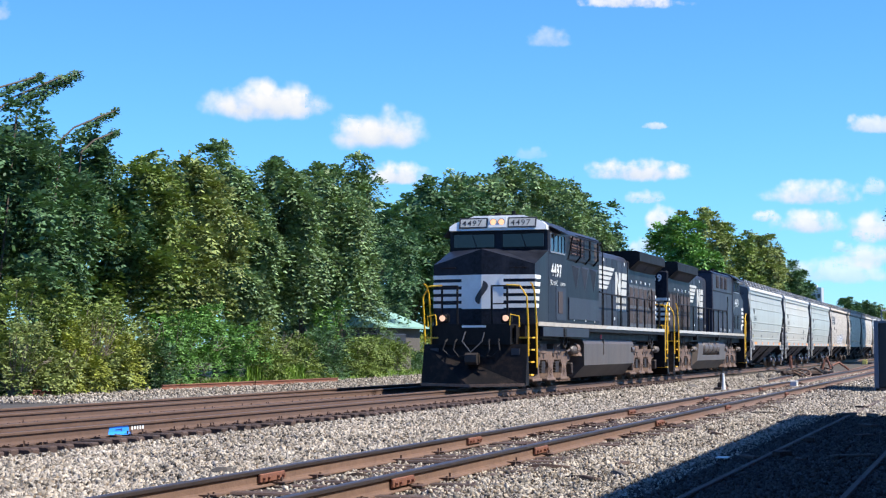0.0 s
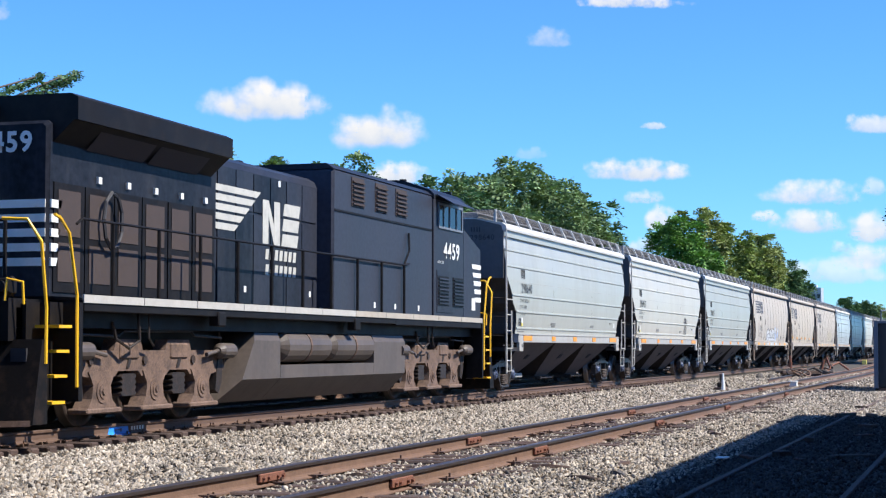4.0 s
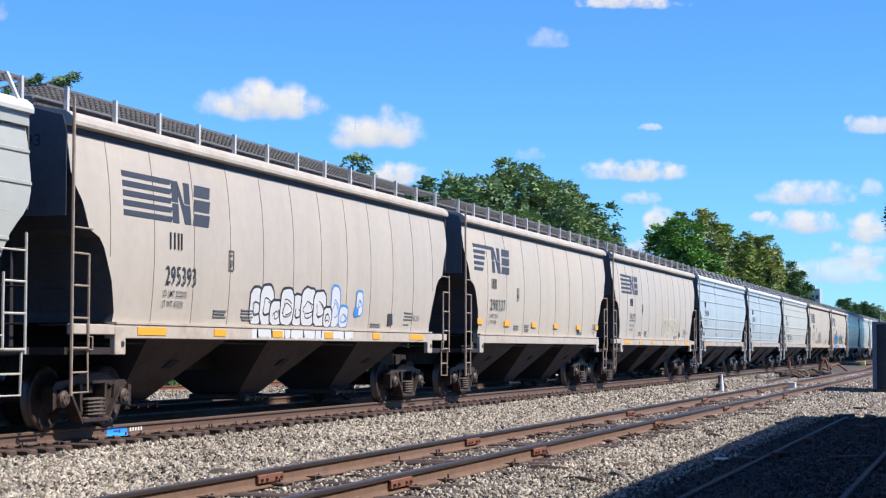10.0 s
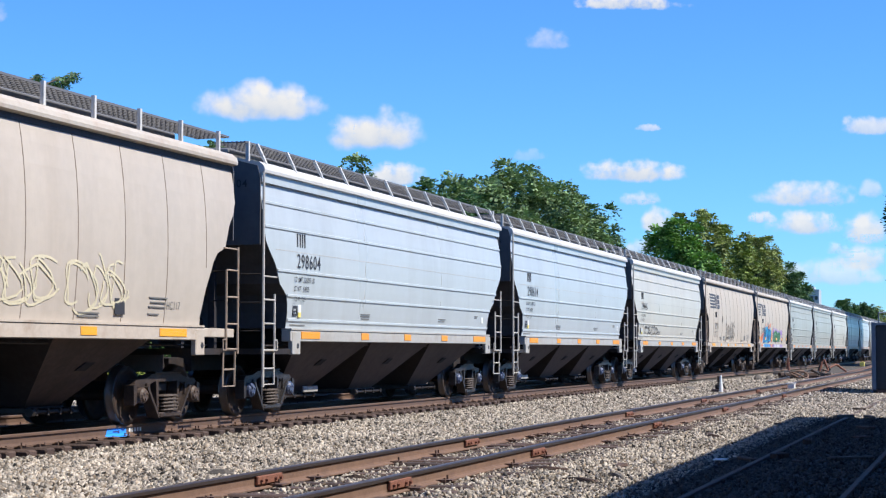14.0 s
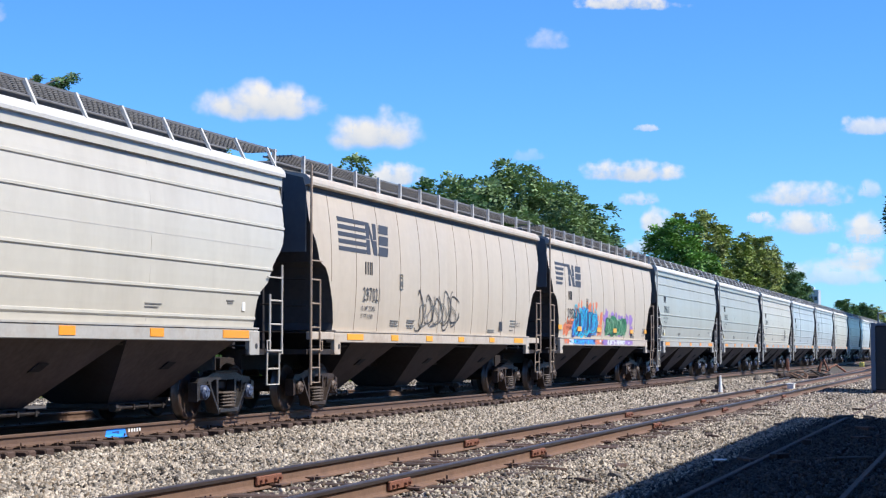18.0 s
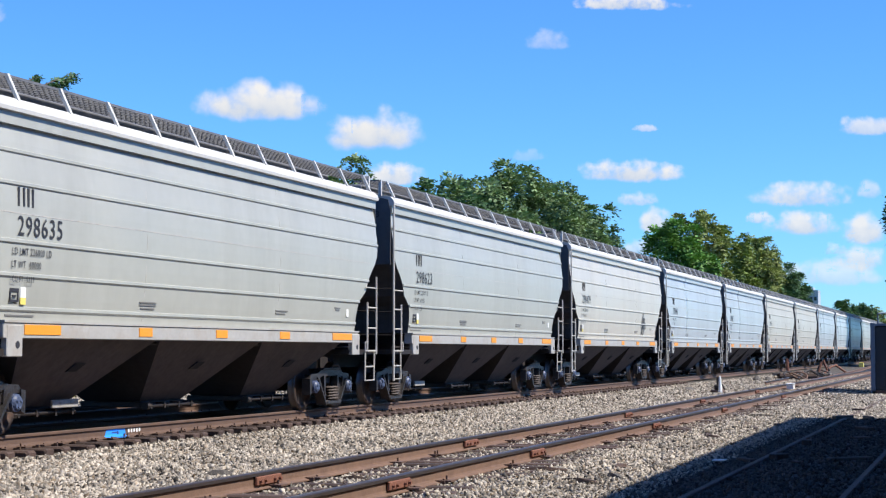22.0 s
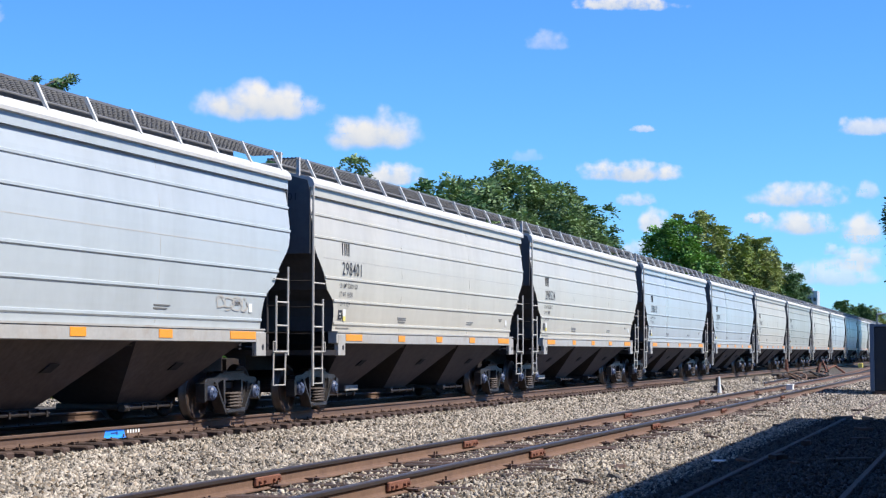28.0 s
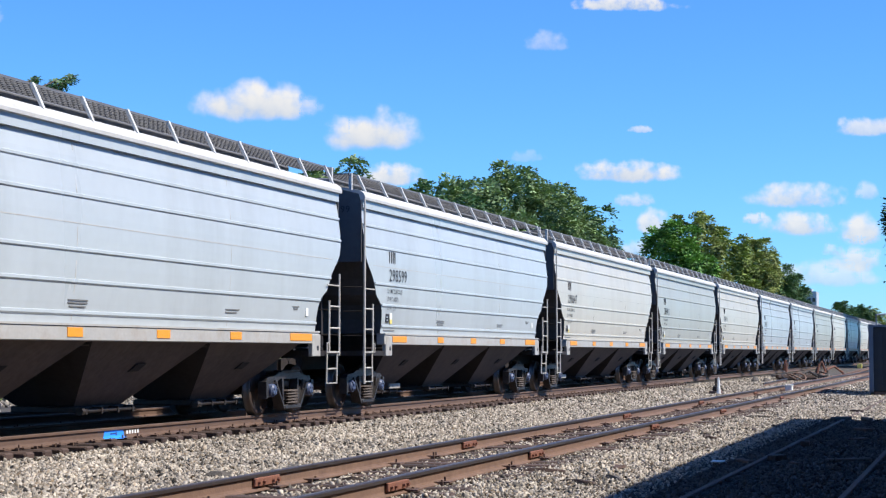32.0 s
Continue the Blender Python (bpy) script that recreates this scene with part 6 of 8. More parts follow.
graffiti(on(13), L_A, -L_A + 11.3, 1.95, 0.9, 0.30, [M_INK], 15, "ribbed", 3, 0.03)
graffiti(on(15), L_A, -L_A + 12.4, 1.85, 1.3, 0.25, [M_LADDER], 12, "ribbed", 4, 0.02)

# ---- engines ----
M_SILLW = mat('dusty_white_sill_stripe', (0.46, 0.44, 0.40), 0.5, vary=0.12, scale=3, dirt=(0.34, 0.29, 0.23), dirt_amount=0.4)
M_FADED = mat('faded_white_paint', (0.50, 0.485, 0.43), 0.5, vary=0.15, scale=3, dirt=(0.25, 0.24, 0.22), dirt_amount=0.4)
M_PLOW = mat('mud_splashed_plow', (0.009, 0.008, 0.008), 0.55, vary=0.3, scale=2, dirt=(0.058, 0.037, 0.027), dirt_amount=0.5, spec=0.12)
M_HOSE = mat('dusty_rubber_hose', (0.016, 0.015, 0.016), 0.7, vary=0.25, scale=8, spec=0.2)
# Local space of an engine: front (cab end) at -x, z from the rail head.


def handrail(parent, pts, r=0.022, material=None, name="handrail"):
    return part(name, Shape().tube(pts, r, 6), material or M_BLACK2, parent)


def engine_truck(parent, x):
    sh = Shape().box(-2.0, 2.0, -0.85, 0.85, 0.55, 1.0, 0.05).box(-2.3, 2.3, -0.6, 0.6, 0.9, 1.42)
    tr = part("truck", sh, M_STEEL, parent, at=Matrix.Translation((x, 0, 0)))
    for s in (-1, 1):
        y = s * 1.07
        # deep cast beam with raised spring pockets
        fr = Shape().prism_y([(-2.62, 0.98), (-2.45, 1.13), (-1.30, 1.13), (-1.22, 1.30), (-0.46, 1.30), (-0.38, 1.13), (0.38, 1.13), (0.46, 1.30), (1.22, 1.30), (1.30, 1.13), (2.45, 1.13), (2.62, 0.98), (2.55, 0.80),
                              (2.10, 0.74), (1.26, 0.74), (1.16, 0.82), (0.52, 0.82), (0.42, 0.74), (-0.42, 0.74), (-0.52, 0.82), (-1.16, 0.82), (-1.26, 0.74), (-2.10, 0.74), (-2.55, 0.80)], y - 0.11, y + 0.11)
        part("side_frame", fr, M_TRUCK, tr)
        for ax in (-1.68, 0.0, 1.68):
            # solid flared pedestal on a wide foot
            p = Shape().prism_y([(ax - 0.40, 0.82), (ax - 0.26, 0.62), (ax - 0.30, 0.42), (ax - 0.46, 0.285), (ax + 0.40, 0.285), (ax + 0.30, 0.42), (ax + 0.26, 0.62), (ax + 0.40, 0.82)], y - 0.13, y + 0.13)
            part("pedestal", p, M_TRUCK, tr)
            part("pedestal_foot", Shape().box(ax - 0.56, ax + 0.50, y - 0.17, y + 0.17, 0.20, 0.284, 0.02), M_TRUCK, tr)
            part("axle_box", Shape().cyl((ax, y + s * 0.10, 0.53), (ax, y + s * 0.145, 0.53), 0.175, 16).cyl((ax, y + s * 0.145, 0.53), (ax, y + s * 0.16, 0.53), 0.11, 12).cyl((ax, y + s * 0.15, 0.53), (ax, y + s * 0.18, 0.53), 0.05, 8), M_TRUCK, tr)
            part("bolt_cap", Shape().cyl((ax + 0.34, y + s * 0.11, 0.98), (ax + 0.34, y + s * 0.14, 0.98), 0.07, 8), M_FRAME, tr)
        for o in (-0.84, 0.84):
            # rubber spring pack in the arch between two axles
            rings = []
            for k in range(9):
                w = 0.24 if k % 2 else 0.19
                rings.append([(o - w, y - 0.12, 0.44 + 0.042 * k), (o + w, y - 0.12, 0.44 + 0.042 * k), (o + w, y + 0.12, 0.44 + 0.042 * k), (o - w, y + 0.12, 0.44 + 0.042 * k)])
            part("spring_pack", Shape().loft(rings), M_STEEL, tr)
            part("pocket_cover", Shape().box(o - 0.30, o + 0.30, y + s * 0.11 - 0.02, y + s * 0.11 + 0.03, 1.00, 1.24, 0.02), M_TRUCK, tr)
            part("arch_web", Shape().prism_y([(o - 0.08, 1.0), (o + 0.02, 1.0), (o + 0.08, 0.86), (o + 0.0, 0.86)], y + min(s * 0.11, s * 0.125), y + max(s * 0.11, s * 0.125)), M_STEEL, tr)
        for e in (-1, 1):
            part("brake_cylinder", Shape().cyl((e * 2.66, y + s * 0.20, 1.12), (e * 2.22, y + s * 0.20, 1.12), 0.13, 14).cyl((e * 2.22, y + s * 0.20, 1.12), (e * 2.14, y + s * 0.20, 1.12), 0.13, 14, 0.06).cyl((e * 2.14, y + s * 0.20, 1.12), (e * 1.7, y + s * 0.20, 1.06), 0.035, 8), M_TANK, tr)
            part("brake_rigging", Shape().prism_y([(e * 2.50, 0.98), (e * 2.30, 0.98), (e * 2.22, 0.46), (e * 2.34, 0.40), (e * 2.46, 0.60)][::e], y - 0.05, y + 0.12), M_STEEL, tr)
            part("brake_shoe", Shape().box(min(e * 2.22, e * 2.36), max(e * 2.22, e * 2.36), y - 0.26, y - 0.05, 0.36, 0.72, 0.03), M_FRAME, tr)
            part("sand_pipe", Shape().tube([(e * 2.35, y + s * 0.1, 1.55), (e * 2.58, y + s * 0.1, 0.9), (e * 2.66, y * 0.72, 0.16)], 0.02, 5), M_STEEL, tr)
        part("air_pipe", Shape().tube([(-2.35, y + s * 0.16, 1.34), (-1.3, y + s * 0.16, 1.37), (-1.2, y + s * 0.16, 1.44), (1.1, y + s * 0.16, 1.42), (1.25, y + s * 0.16, 1.34), (2.35, y + s * 0.16, 1.36)], 0.022, 5), M_STEEL, tr)
        part("brake_hose", Shape().tube([(0.9, y + s * 0.3, 1.72), (0.85, y + s * 0.3, 1.28), (1.15, y + s * 0.28, 1.16), (1.5, y + s * 0.25, 1.30), (1.6, y + s * 0.25, 1.55)], 0.024, 6), M_STEEL, tr)
        part("brake_hose", Shape().tube([(0.55, y + s * 0.3, 1.72), (0.55, y + s * 0.3, 1.32), (0.3, y + s * 0.25, 1.20)], 0.018, 6), M_STEEL, tr)
    for ax in (-1.68, 0, 1.68):
        w = part("wheelset", ENGINE_WHEEL_ME, M_WHEEL, tr)
        w.matrix_parent_inverse = Matrix.Translation((ax, 0, ENGINE_R))
        SPIN_ENGINE.append(w)


def steps(eng, e):
    """Corner steps, handrails and ladder well at one end; e = -1 front, 1 rear."""
    for s in (-1, 1):
        y0, y1 = (1.12, 1.56)
        for k, (z, dx) in enumerate(((0.42, 0.0), (0.78, 0.05), (1.12, 0.10), (1.46, 0.16))):
            x = e * (10.58 - dx)
            part("step", Shape().box(x - 0.17, x + 0.17, min(s * 1.18, s * 1.56), max(s * 1.18, s * 1.56), z - 0.02, z + 0.02), M_YELLOW if k != 9 else M_BLACK2, eng, "yellow-edged step")
        part("step_well", Shape().box(min(e * 9.95, e * 10.05), max(e * 9.95, e * 10.05), min(s * 1.1, s * 1.56), max(s * 1.1, s * 1.56), 0.42, 1.80)
             .box(min(e * 9.95, e * 10.75), max(e * 9.95, e * 10.75), min(s * 1.08, s * 1.14), max(s * 1.08, s * 1.14), 0.40, 1.80), M_BLACK2, eng)
        y = s * 1.56
        handrail(eng, [(e * 10.10, y, 0.62), (e * 10.12, y, 1.9), (e * 10.35, y, 2.75), (e * 10.60, y, 2.95), (e * 10.75, y, 2.98)], 0.024, M_YELLOW, "yellow_handrail")
        handrail(eng, [(e * 10.85, y * 0.97, 0.95), (e * 10.85, y * 0.97, 1.7), (e * 11.0, y * 0.97, 2.6), (e * 11.05, y * 0.85, 2.9), (e * 11.05, y * 0.6, 2.92)], 0.024, M_YELLOW, "yellow_handrail")
        handrail(eng, [(e * 11.12, y * 0.85, 1.75), (e * 11.15, y * 0.85, 2.05), (e * 11.16, y * 0.7, 2.1), (e * 11.16, y * 0.68, 1.8)], 0.02, M_YELLOW, "uncoupling_lever")


def end_gear(eng, e):
    """Pilot plow, coupler, hoses, end platform and end railing."""
    sh = Shape()
    prof = [(-1.50, 1.28), (1.50, 1.28), (1.52, 0.14), (0, 0.10), (-1.52, 0.14)]
    sh.loft([[(e * (10.80 if abs(y) > 1 else 10.95), y, z) for y, z in prof], [(e * (10.92 + (0.26 if z < 0.5 else 0.0) + (0.34 if abs(y) < 1 else 0.0)), y, z) for y, z in prof]])
    part("pilot_plow", sh, M_PLOW, eng)
    part("plow_edge", Shape().loft([[(e * 11.20, y, z) for y, z in ((-1.50, 0.12), (-1.50, 0.20), (-1.46, 0.20), (-1.46, 0.12))], [(e * 11.54, y, z) for y, z in ((-0.02, 0.09), (-0.02, 0.17), (0.02, 0.17), (0.02, 0.09))], [(e * 11.20, y, z) for y, z in ((1.46, 0.12), (1.46, 0.20), (1.50, 0.20), (1.50, 0.12))]]), M_TRUCK, eng)
    for s in (-1, 1):
        part("plow_slot", Shape().box(min(e * 10.96, e * 11.0), max(e * 10.96, e * 11.0), s * 1.18 - 0.12, s * 1.18 + 0.12, 0.98, 1.16), M_INK, eng)
    part("end_platform", Shape().box(min(e * 9.9, e * 11.05), max(e * 9.9, e * 11.05), -1.05, 1.05, 1.72, 1.84).box(min(e * 10.85, e * 11.05), max(e * 10.85, e * 11.05), -1.05, 1.05, 1.26, 1.72), M_BLACK2, eng)
    part("platform_stripe", Shape().box(min(e * 11.05, e * 11.06), max(e * 11.05, e * 11.06), -0.35, 0.35, 1.74, 1.80), M_WHITE, eng)
    part("coupler", COUPLER_ME, M_STEEL, eng, at=Matrix.Translation((e * 11.05, 0, 0.0)) @ (Matrix.Identity(4) if e > 0 else Matrix.Rotation(math.pi, 4, "Z")))
    for y in (-0.72, -0.45, 0.5, 0.78):
        part("air_hose", Shape().tube([(e * 11.02, y, 1.42), (e * 11.18, y * 1.03, 1.34), (e * 11.24, y * 1.1, 1.12), (e * 11.22, y * 0.8, 0.92), (e * 11.2, y * 0.5, 0.95)], 0.028, 6), M_HOSE, eng)
    part("mu_cable", Shape().tube([(e * 11.06, 0.25, 1.62), (e * 11.2, 0.3, 1.35), (e * 11.22, 0.05, 1.05), (e * 11.12, -0.25, 1.35), (e * 11.06, -0.3, 1.6)], 0.02, 6), M_DOOR, eng)
    for y in (-0.95, -0.5, 0.5, 0.95):
        handrail(eng, [(e * 11.0, y, 1.8), (e * 11.0, y, 2.92)], 0.03, M_BLACK2, "rail_post")
    for y0, y1 in ((-0.95, -0.5), (0.5, 0.95)):
        handrail(eng, [(e * 11.0, y0, 2.90), (e * 11.0, y1, 2.90)], 0.022)
        handrail(eng, [(e * 11.0, y0, 2.40), (e * 11.0, y1, 2.40)], 0.018)
    for s in (-1, 1):
        lamp = part("ditch_light", Shape().box(min(e * 10.85, e * 11.06), max(e * 10.85, e * 11.06), s * 0.92 - 0.16, s * 0.92 + 0.16, 1.86, 2.14, 0.05), M_BLACK2, eng)
        part("lens", Shape().cyl((e * 11.06, s * 0.92, 2.0), (e * 11.085, s * 0.92, 2.0), 0.085, 14), M_LAMPDIM if e < 0 else M_HOSE, lamp)


def engine(number, lead):
    eng = new("diesel_engine")
    side = -1 if lead else 1           # the side that faces the siding
    # frame, walkway, sill
    part("frame", Shape().box(-10.4, 10.4, -1.30, 1.30, 1.45, 1.80).box(-10.2, 10.2, -0.75, 0.75, 1.0, 1.46), M_BLACK2, eng)
    part("walkway", Shape().box(-9.95, 9.95, -1.555, 1.555, 1.78, 1.84), M_BLACK2, eng)
    for s in (-1, 1):
        for k in range(11):
            x0 = -9.95 + k * 1.81
            part("sill_stripe", Shape().box(x0, x0 + 1.79, min(s * 1.54, s * 1.572), max(s * 1.54, s * 1.572), 1.80, 1.915), M_SILL if k < 5 else M_SILLW, eng)
        part("sill_skirt", Shape().box(-9.3 if lead else -9.9, -3.4, min(s * 1.44, s * 1.55), max(s * 1.44, s * 1.55), 1.50 if lead else 1.66, 1.795, 0.01), M_BLACK if lead else M_BLACK2, eng)
        part("sill_skirt", Shape().box(-3.4, 9.9, min(s * 1.44, s * 1.55), max(s * 1.44, s * 1.55), 1.68, 1.795, 0.01), M_BLACK2, eng)
        for x in (-6.7,) if lead else (-1.0, 5.4):
            part("jack_pad", Shape().box(x - 0.15, x + 0.15, min(s * 1.4, s * 1.585), max(s * 1.4, s * 1.585), 1.52, 1.76, 0.02), M_BLACK2, eng)
    # nose: peaked top rising to the windscreen
    nx, cx = (-10.05, -8.50) if lead else (-10.0, -8.55)
    w = 1.50
    if lead:
        sh = Shape()
        p = [(nx, -w, 1.84), (nx - 0.25, 0, 1.84), (nx, w, 1.84), (cx, w, 1.84), (cx, -w, 1.84),
             (nx, -w, 3.55), (nx - 0.25, 0, 3.98), (nx, w, 3.55), (cx, w, 4.02), (cx, -w, 4.02), (cx, 0, 4.08)]
        sh.poly(p, [(0, 1, 6, 5), (1, 2, 7, 6), (2, 3, 8, 7), (4, 0, 5, 9), (5, 6, 10, 9), (6, 7, 8, 10), (3, 4, 9, 10, 8), (0, 4, 3, 2, 1)])
        part("nose", sh, M_BLACK, eng)
    else:
        sh = Shape().prism_y([(nx, 1.84), (nx, 3.62), (cx - 0.05, 4.05), (cx, 4.05), (cx, 1.84)], -w, w)
        part("nose", sh, M_BLACK, eng)
    # white stripes across the nose
    for k in range(5):
        z = 3.13 - 0.205 * k
        if lead:
            for s in (-1, 1):
                sh = Shape()
                o = 0.012
                sh.poly([(nx - 0.147 - o, s * 0.62, z), (nx - o, s * (w + o), z), (nx + 0.58 - 0.055 * k, s * (w + o), z), (nx - 0.147 - o, s * 0.62, z + 0.115), (nx - o, s * (w + o), z + 0.115), (nx + 0.62 - 0.055 * k, s * (w + o), z + 0.115)],
                        [(0, 1, 4, 3), (1, 2, 5, 4)])
                part("nose_stripe", sh, M_WHITE, eng)
        else:
            for s in (-1, 1):
                part("nose_stripe", Shape().prism_y([(nx - 0.01, z), (nx + 0.72 - 0.07 * k, z), (nx + 0.78 - 0.07 * k, z + 0.115), (nx - 0.01, z + 0.115)], min(s * w, s * (w + 0.01)), max(s * w, s * (w + 0.01))), M_WHITE, eng)
            part("nose_stripe", Shape().box(nx - 0.012, nx - 0.002, -w, w, z, z + 0.115), M_WHITE, eng)
    if lead:
        sh = Shape().poly([(nx - 0.160, -0.62, 2.28), (nx - 0.262, 0, 2.28), (nx - 0.160, 0.62, 2.28), (nx - 0.160, -0.62, 3.25), (nx - 0.262, 0, 3.25), (nx - 0.160, 0.62, 3.25)], [(0, 1, 4, 3), (1, 2, 5, 4)])
        part("nose_panel", sh, M_WHITE, eng, "white centre panel of the nose")
        sh = Shape()
        xo = nx - 0.285
        ring = []
        for k in range(20):
            a_ = 2 * math.pi * k / 20
            y_, z_ = 0.10 * math.cos(a_) + 0.05 * math.sin(3 * a_), 2.74 + 0.33 * math.sin(a_)
            y_ += 0.35 * (z_ - 2.74)
            ring.append((xo + abs(y_) * 0.17, -y_, z_))
        sh.poly([(xo, 0, 2.78)] + ring, [(0, 1 + k, 1 + (k + 1) % 20) for k in range(20)])
        part("emblem_bar", sh, M_INK, eng)
        for s in (-1, 1):
            part("nose_grab", Shape().tube([(nx - 0.10, s * 0.8, 3.45), (nx - 0.2, s * 0.8, 3.45), (nx - 0.16, s * 1.25, 3.45), (nx - 0.04, s * 1.25, 3.45)], 0.015, 5), M_BLACK2, eng)
    # cab
    rx = -6.2 if lead else -4.5
    top_side, top_mid = 4.80, 5.06
    roof = [(-w, 4.62), (-w, top_side - 0.06), (-w + 0.12, top_side + 0.04), (-0.75, top_mid), (0.75, top_mid), (w - 0.12, top_side + 0.04), (w, top_side - 0.06), (w, 4.62)]
    cab_rear = -6.2
    part("cab", Shape().box(cx, cab_rear, -w, w, 1.84, 4.62, 0.02), M_BLACK, eng)
    sh = Shape()
    sh.loft([[(cx + 0.02, y, z) for y, z in roof], [(cx + 0.02 + (0.0 if abs(y) > 1 else 0.0), y, z) for y, z in roof], [(cab_rear, y, z) for y, z in roof]])
    part("cab_roof", sh, M_BLACK, eng)
    tilt = 0.30                        # run of the brow per metre of rise

    def lean(z, out=0.0):
        return cx - 0.02 - tilt * (5.06 - z) - out
    sh = Shape().loft([[(lean(max(z, 4.56)), y * 0.985, max(z, 4.56)) for y, z in roof], [(cx + 0.018, y, z) for y, z in roof]])
    part("cab_brow", sh, M_WHITE if lead else M_BLACK, eng, "white band above the windscreen" if lead else "")
    for y in (-0.75, 0.75):
        ws = part("windscreen", Shape().box(cx - 0.035, cx - 0.008, y - 0.62, y + 0.62, 4.12, 4.52, 0.01), M_GLASS, eng)
        part("wiper", Shape().tube([(cx - 0.06, y - 0.1, 4.08), (cx - 0.06, y + 0.05, 4.5)], 0.012, 4), M_INK, ws)
        part("gasket", Shape().box(cx - 0.028, cx - 0.004, y - 0.66, y + 0.66, 4.07, 4.12).box(cx - 0.028, cx - 0.004, y - 0.66, y + 0.66, 4.52, 4.55), M_BLACK2, ws)
    def slab(y0, y1, z0, z1, near, far_):
        """A flat block lying on the slanted brow."""
        return Shape().loft([[(lean(z, near), y, z) for y, z in ((y0, z0), (y1, z0), (y1, z1), (y0, z1))], [(lean(z, far_), y, z) for y, z in ((y0, z0), (y1, z0), (y1, z1), (y0, z1))]])
    bd = part("headlight_housing", slab(-0.27, 0.27, 4.70, 5.01, -0.02, 0.06), M_WHITE if lead else M_BLACK2, eng)
    for y in (-0.125, 0.125):
        part("lens_rim", Shape().cyl((lean(4.86, 0.05), y, 4.86), (lean(4.86, 0.075), y, 4.86), 0.105, 16), M_WINFRAME, bd)
        part("lens", Shape().cyl((lean(4.86, 0.06), y, 4.86), (lean(4.86, 0.085), y, 4.86), 0.088, 14), M_LAMP if lead else M_LABEL, bd)
    for y in (-0.74, 0.74):
        nb = part("number_board", slab(y - 0.43, y + 0.43, 4.69, 5.00, -0.02, 0.03), M_INK, eng)
        part("board_rim", slab(y - 0.39, y + 0.39, 4.73, 4.96, 0.03, 0.036), M_FADED, nb)
        part("board_lettering", text_mesh(number, 0.25, M_INK), M_INK, nb, at=Matrix.Translation((lean(4.76, 0.040), y + 0.34, 4.76)) @ Matrix.Rotation(-math.pi / 2, 4, "Z") @ Matrix.Rotation(-math.atan(tilt), 4, "X") @ Matrix.Diagonal((1.08, 1, 1.0, 1)))
    for s in (-1, 1):
        yo = lambda o: (min(s * w, s * (w + o)), max(s * w, s * (w + o)))
        win = part("side_window", Shape().box(cx + 0.2, cab_rear - 0.35, *yo(0.012), 4.0, 4.52, 0.0), M_GLASS, eng)
        fr = Shape()
        xa, xb, za, zb = cx + 0.16, cab_rear - 0.31, 3.96, 4.56
        fr.box(xa, xb, *yo(0.03), za, za + 0.05).box(xa, xb, *yo(0.03), zb - 0.05, zb)
        for x in (xa, xa + 0.45, xa + 1.0, xb - 0.42, xb - 0.05):
            fr.box(x, x + 0.05, *yo(0.032), za + 0.05, zb - 0.05)
        part("window_frame", fr, M_WINFRAME, win, "grey metal window frame")
        aw = Shape().poly([(xa + (0.35 if not lead else -0.05), s * (w + 0.02), 4.74), (xb + 0.15, s * (w + 0.02), 4.74), (xb + 0.15, s * (w + 0.42), 4.52), (xa + (0.35 if not lead else 0.5), s * (w + 0.42), 4.52),
                           (xa + (0.35 if not lead else -0.05), s * (w + 0.02), 4.72), (xb + 0.15, s * (w + 0.02), 4.72), (xb + 0.15, s * (w + 0.42), 4.50), (xa + (0.35 if not lead else 0.5), s * (w + 0.42), 4.50)],
                          [(0, 1, 2, 3), (7, 6, 5, 4), (0, 4, 5, 1), (1, 5, 6, 2), (2, 6, 7, 3), (3, 7, 4, 0)])
        part("sunshade", aw, M_BLACK, eng)
        part("cab_door_panel", Shape().box(-7.6, -6.4, *yo(0.014), 2.0, 2.98), M_BLACK, eng)
        if lead:
            part("cab_vent", Shape().box(-7.35, -6.85, *yo(0.03), 2.2, 2.85), M_SCREEN, eng)
        else:
            for xv in (-8.5, -7.3):
                vent = part("louvre_panel", Shape().box(xv, xv + 0.85, *yo(0.02), 2.15, 2.85), M_BLACK2, eng)
                for k in range(8):
                    z = 2.19 + k * 0.082
                    part("slat", Shape().box(xv + 0.05, xv + 0.80, *yo(0.045), z, z + 0.035), M_BLACK, vent)
            part("data_plate", Shape().box(-9.5, -9.2, *yo(0.012), 2.1, 2.4), M_WHITE, eng)
    # numbers and small words on the cab side
    ys = side * (w + 0.012)
    flip = not lead
    letters(number, 0.52, -8.18 if lead else -6.92, ys, 3.29, M_WHITE, eng, 1.16, back=flip, bold=0.02)
    if lead:
        letters("DC to AC", 0.22, -8.30, ys, 3.02, M_WHITE, eng, 0.9)
        letters("AC44C6M", 0.14, -7.05, ys, 3.03, M_WHITE, eng, 0.95)
    else:
        letters("AC44C6M", 0.10, -6.45, ys, 3.14, M_WHITE, eng, 1.0, back=True)
    # equipment box behind the cab
    bx = -1.5 if lead else 0.1
    hw = 1.47
    part("equipment_box", Shape().box(cab_rear + 0.01, bx, -hw, hw, 1.84, 4.70, 0.05), M_BLACK, eng)
    part("equipment_roof", Shape().prism_x([(-hw, 4.69), (-hw + 0.15, 4.80), (hw - 0.15, 4.80), (hw, 4.69)], cab_rear + 0.01, bx), M_BLACK, eng)
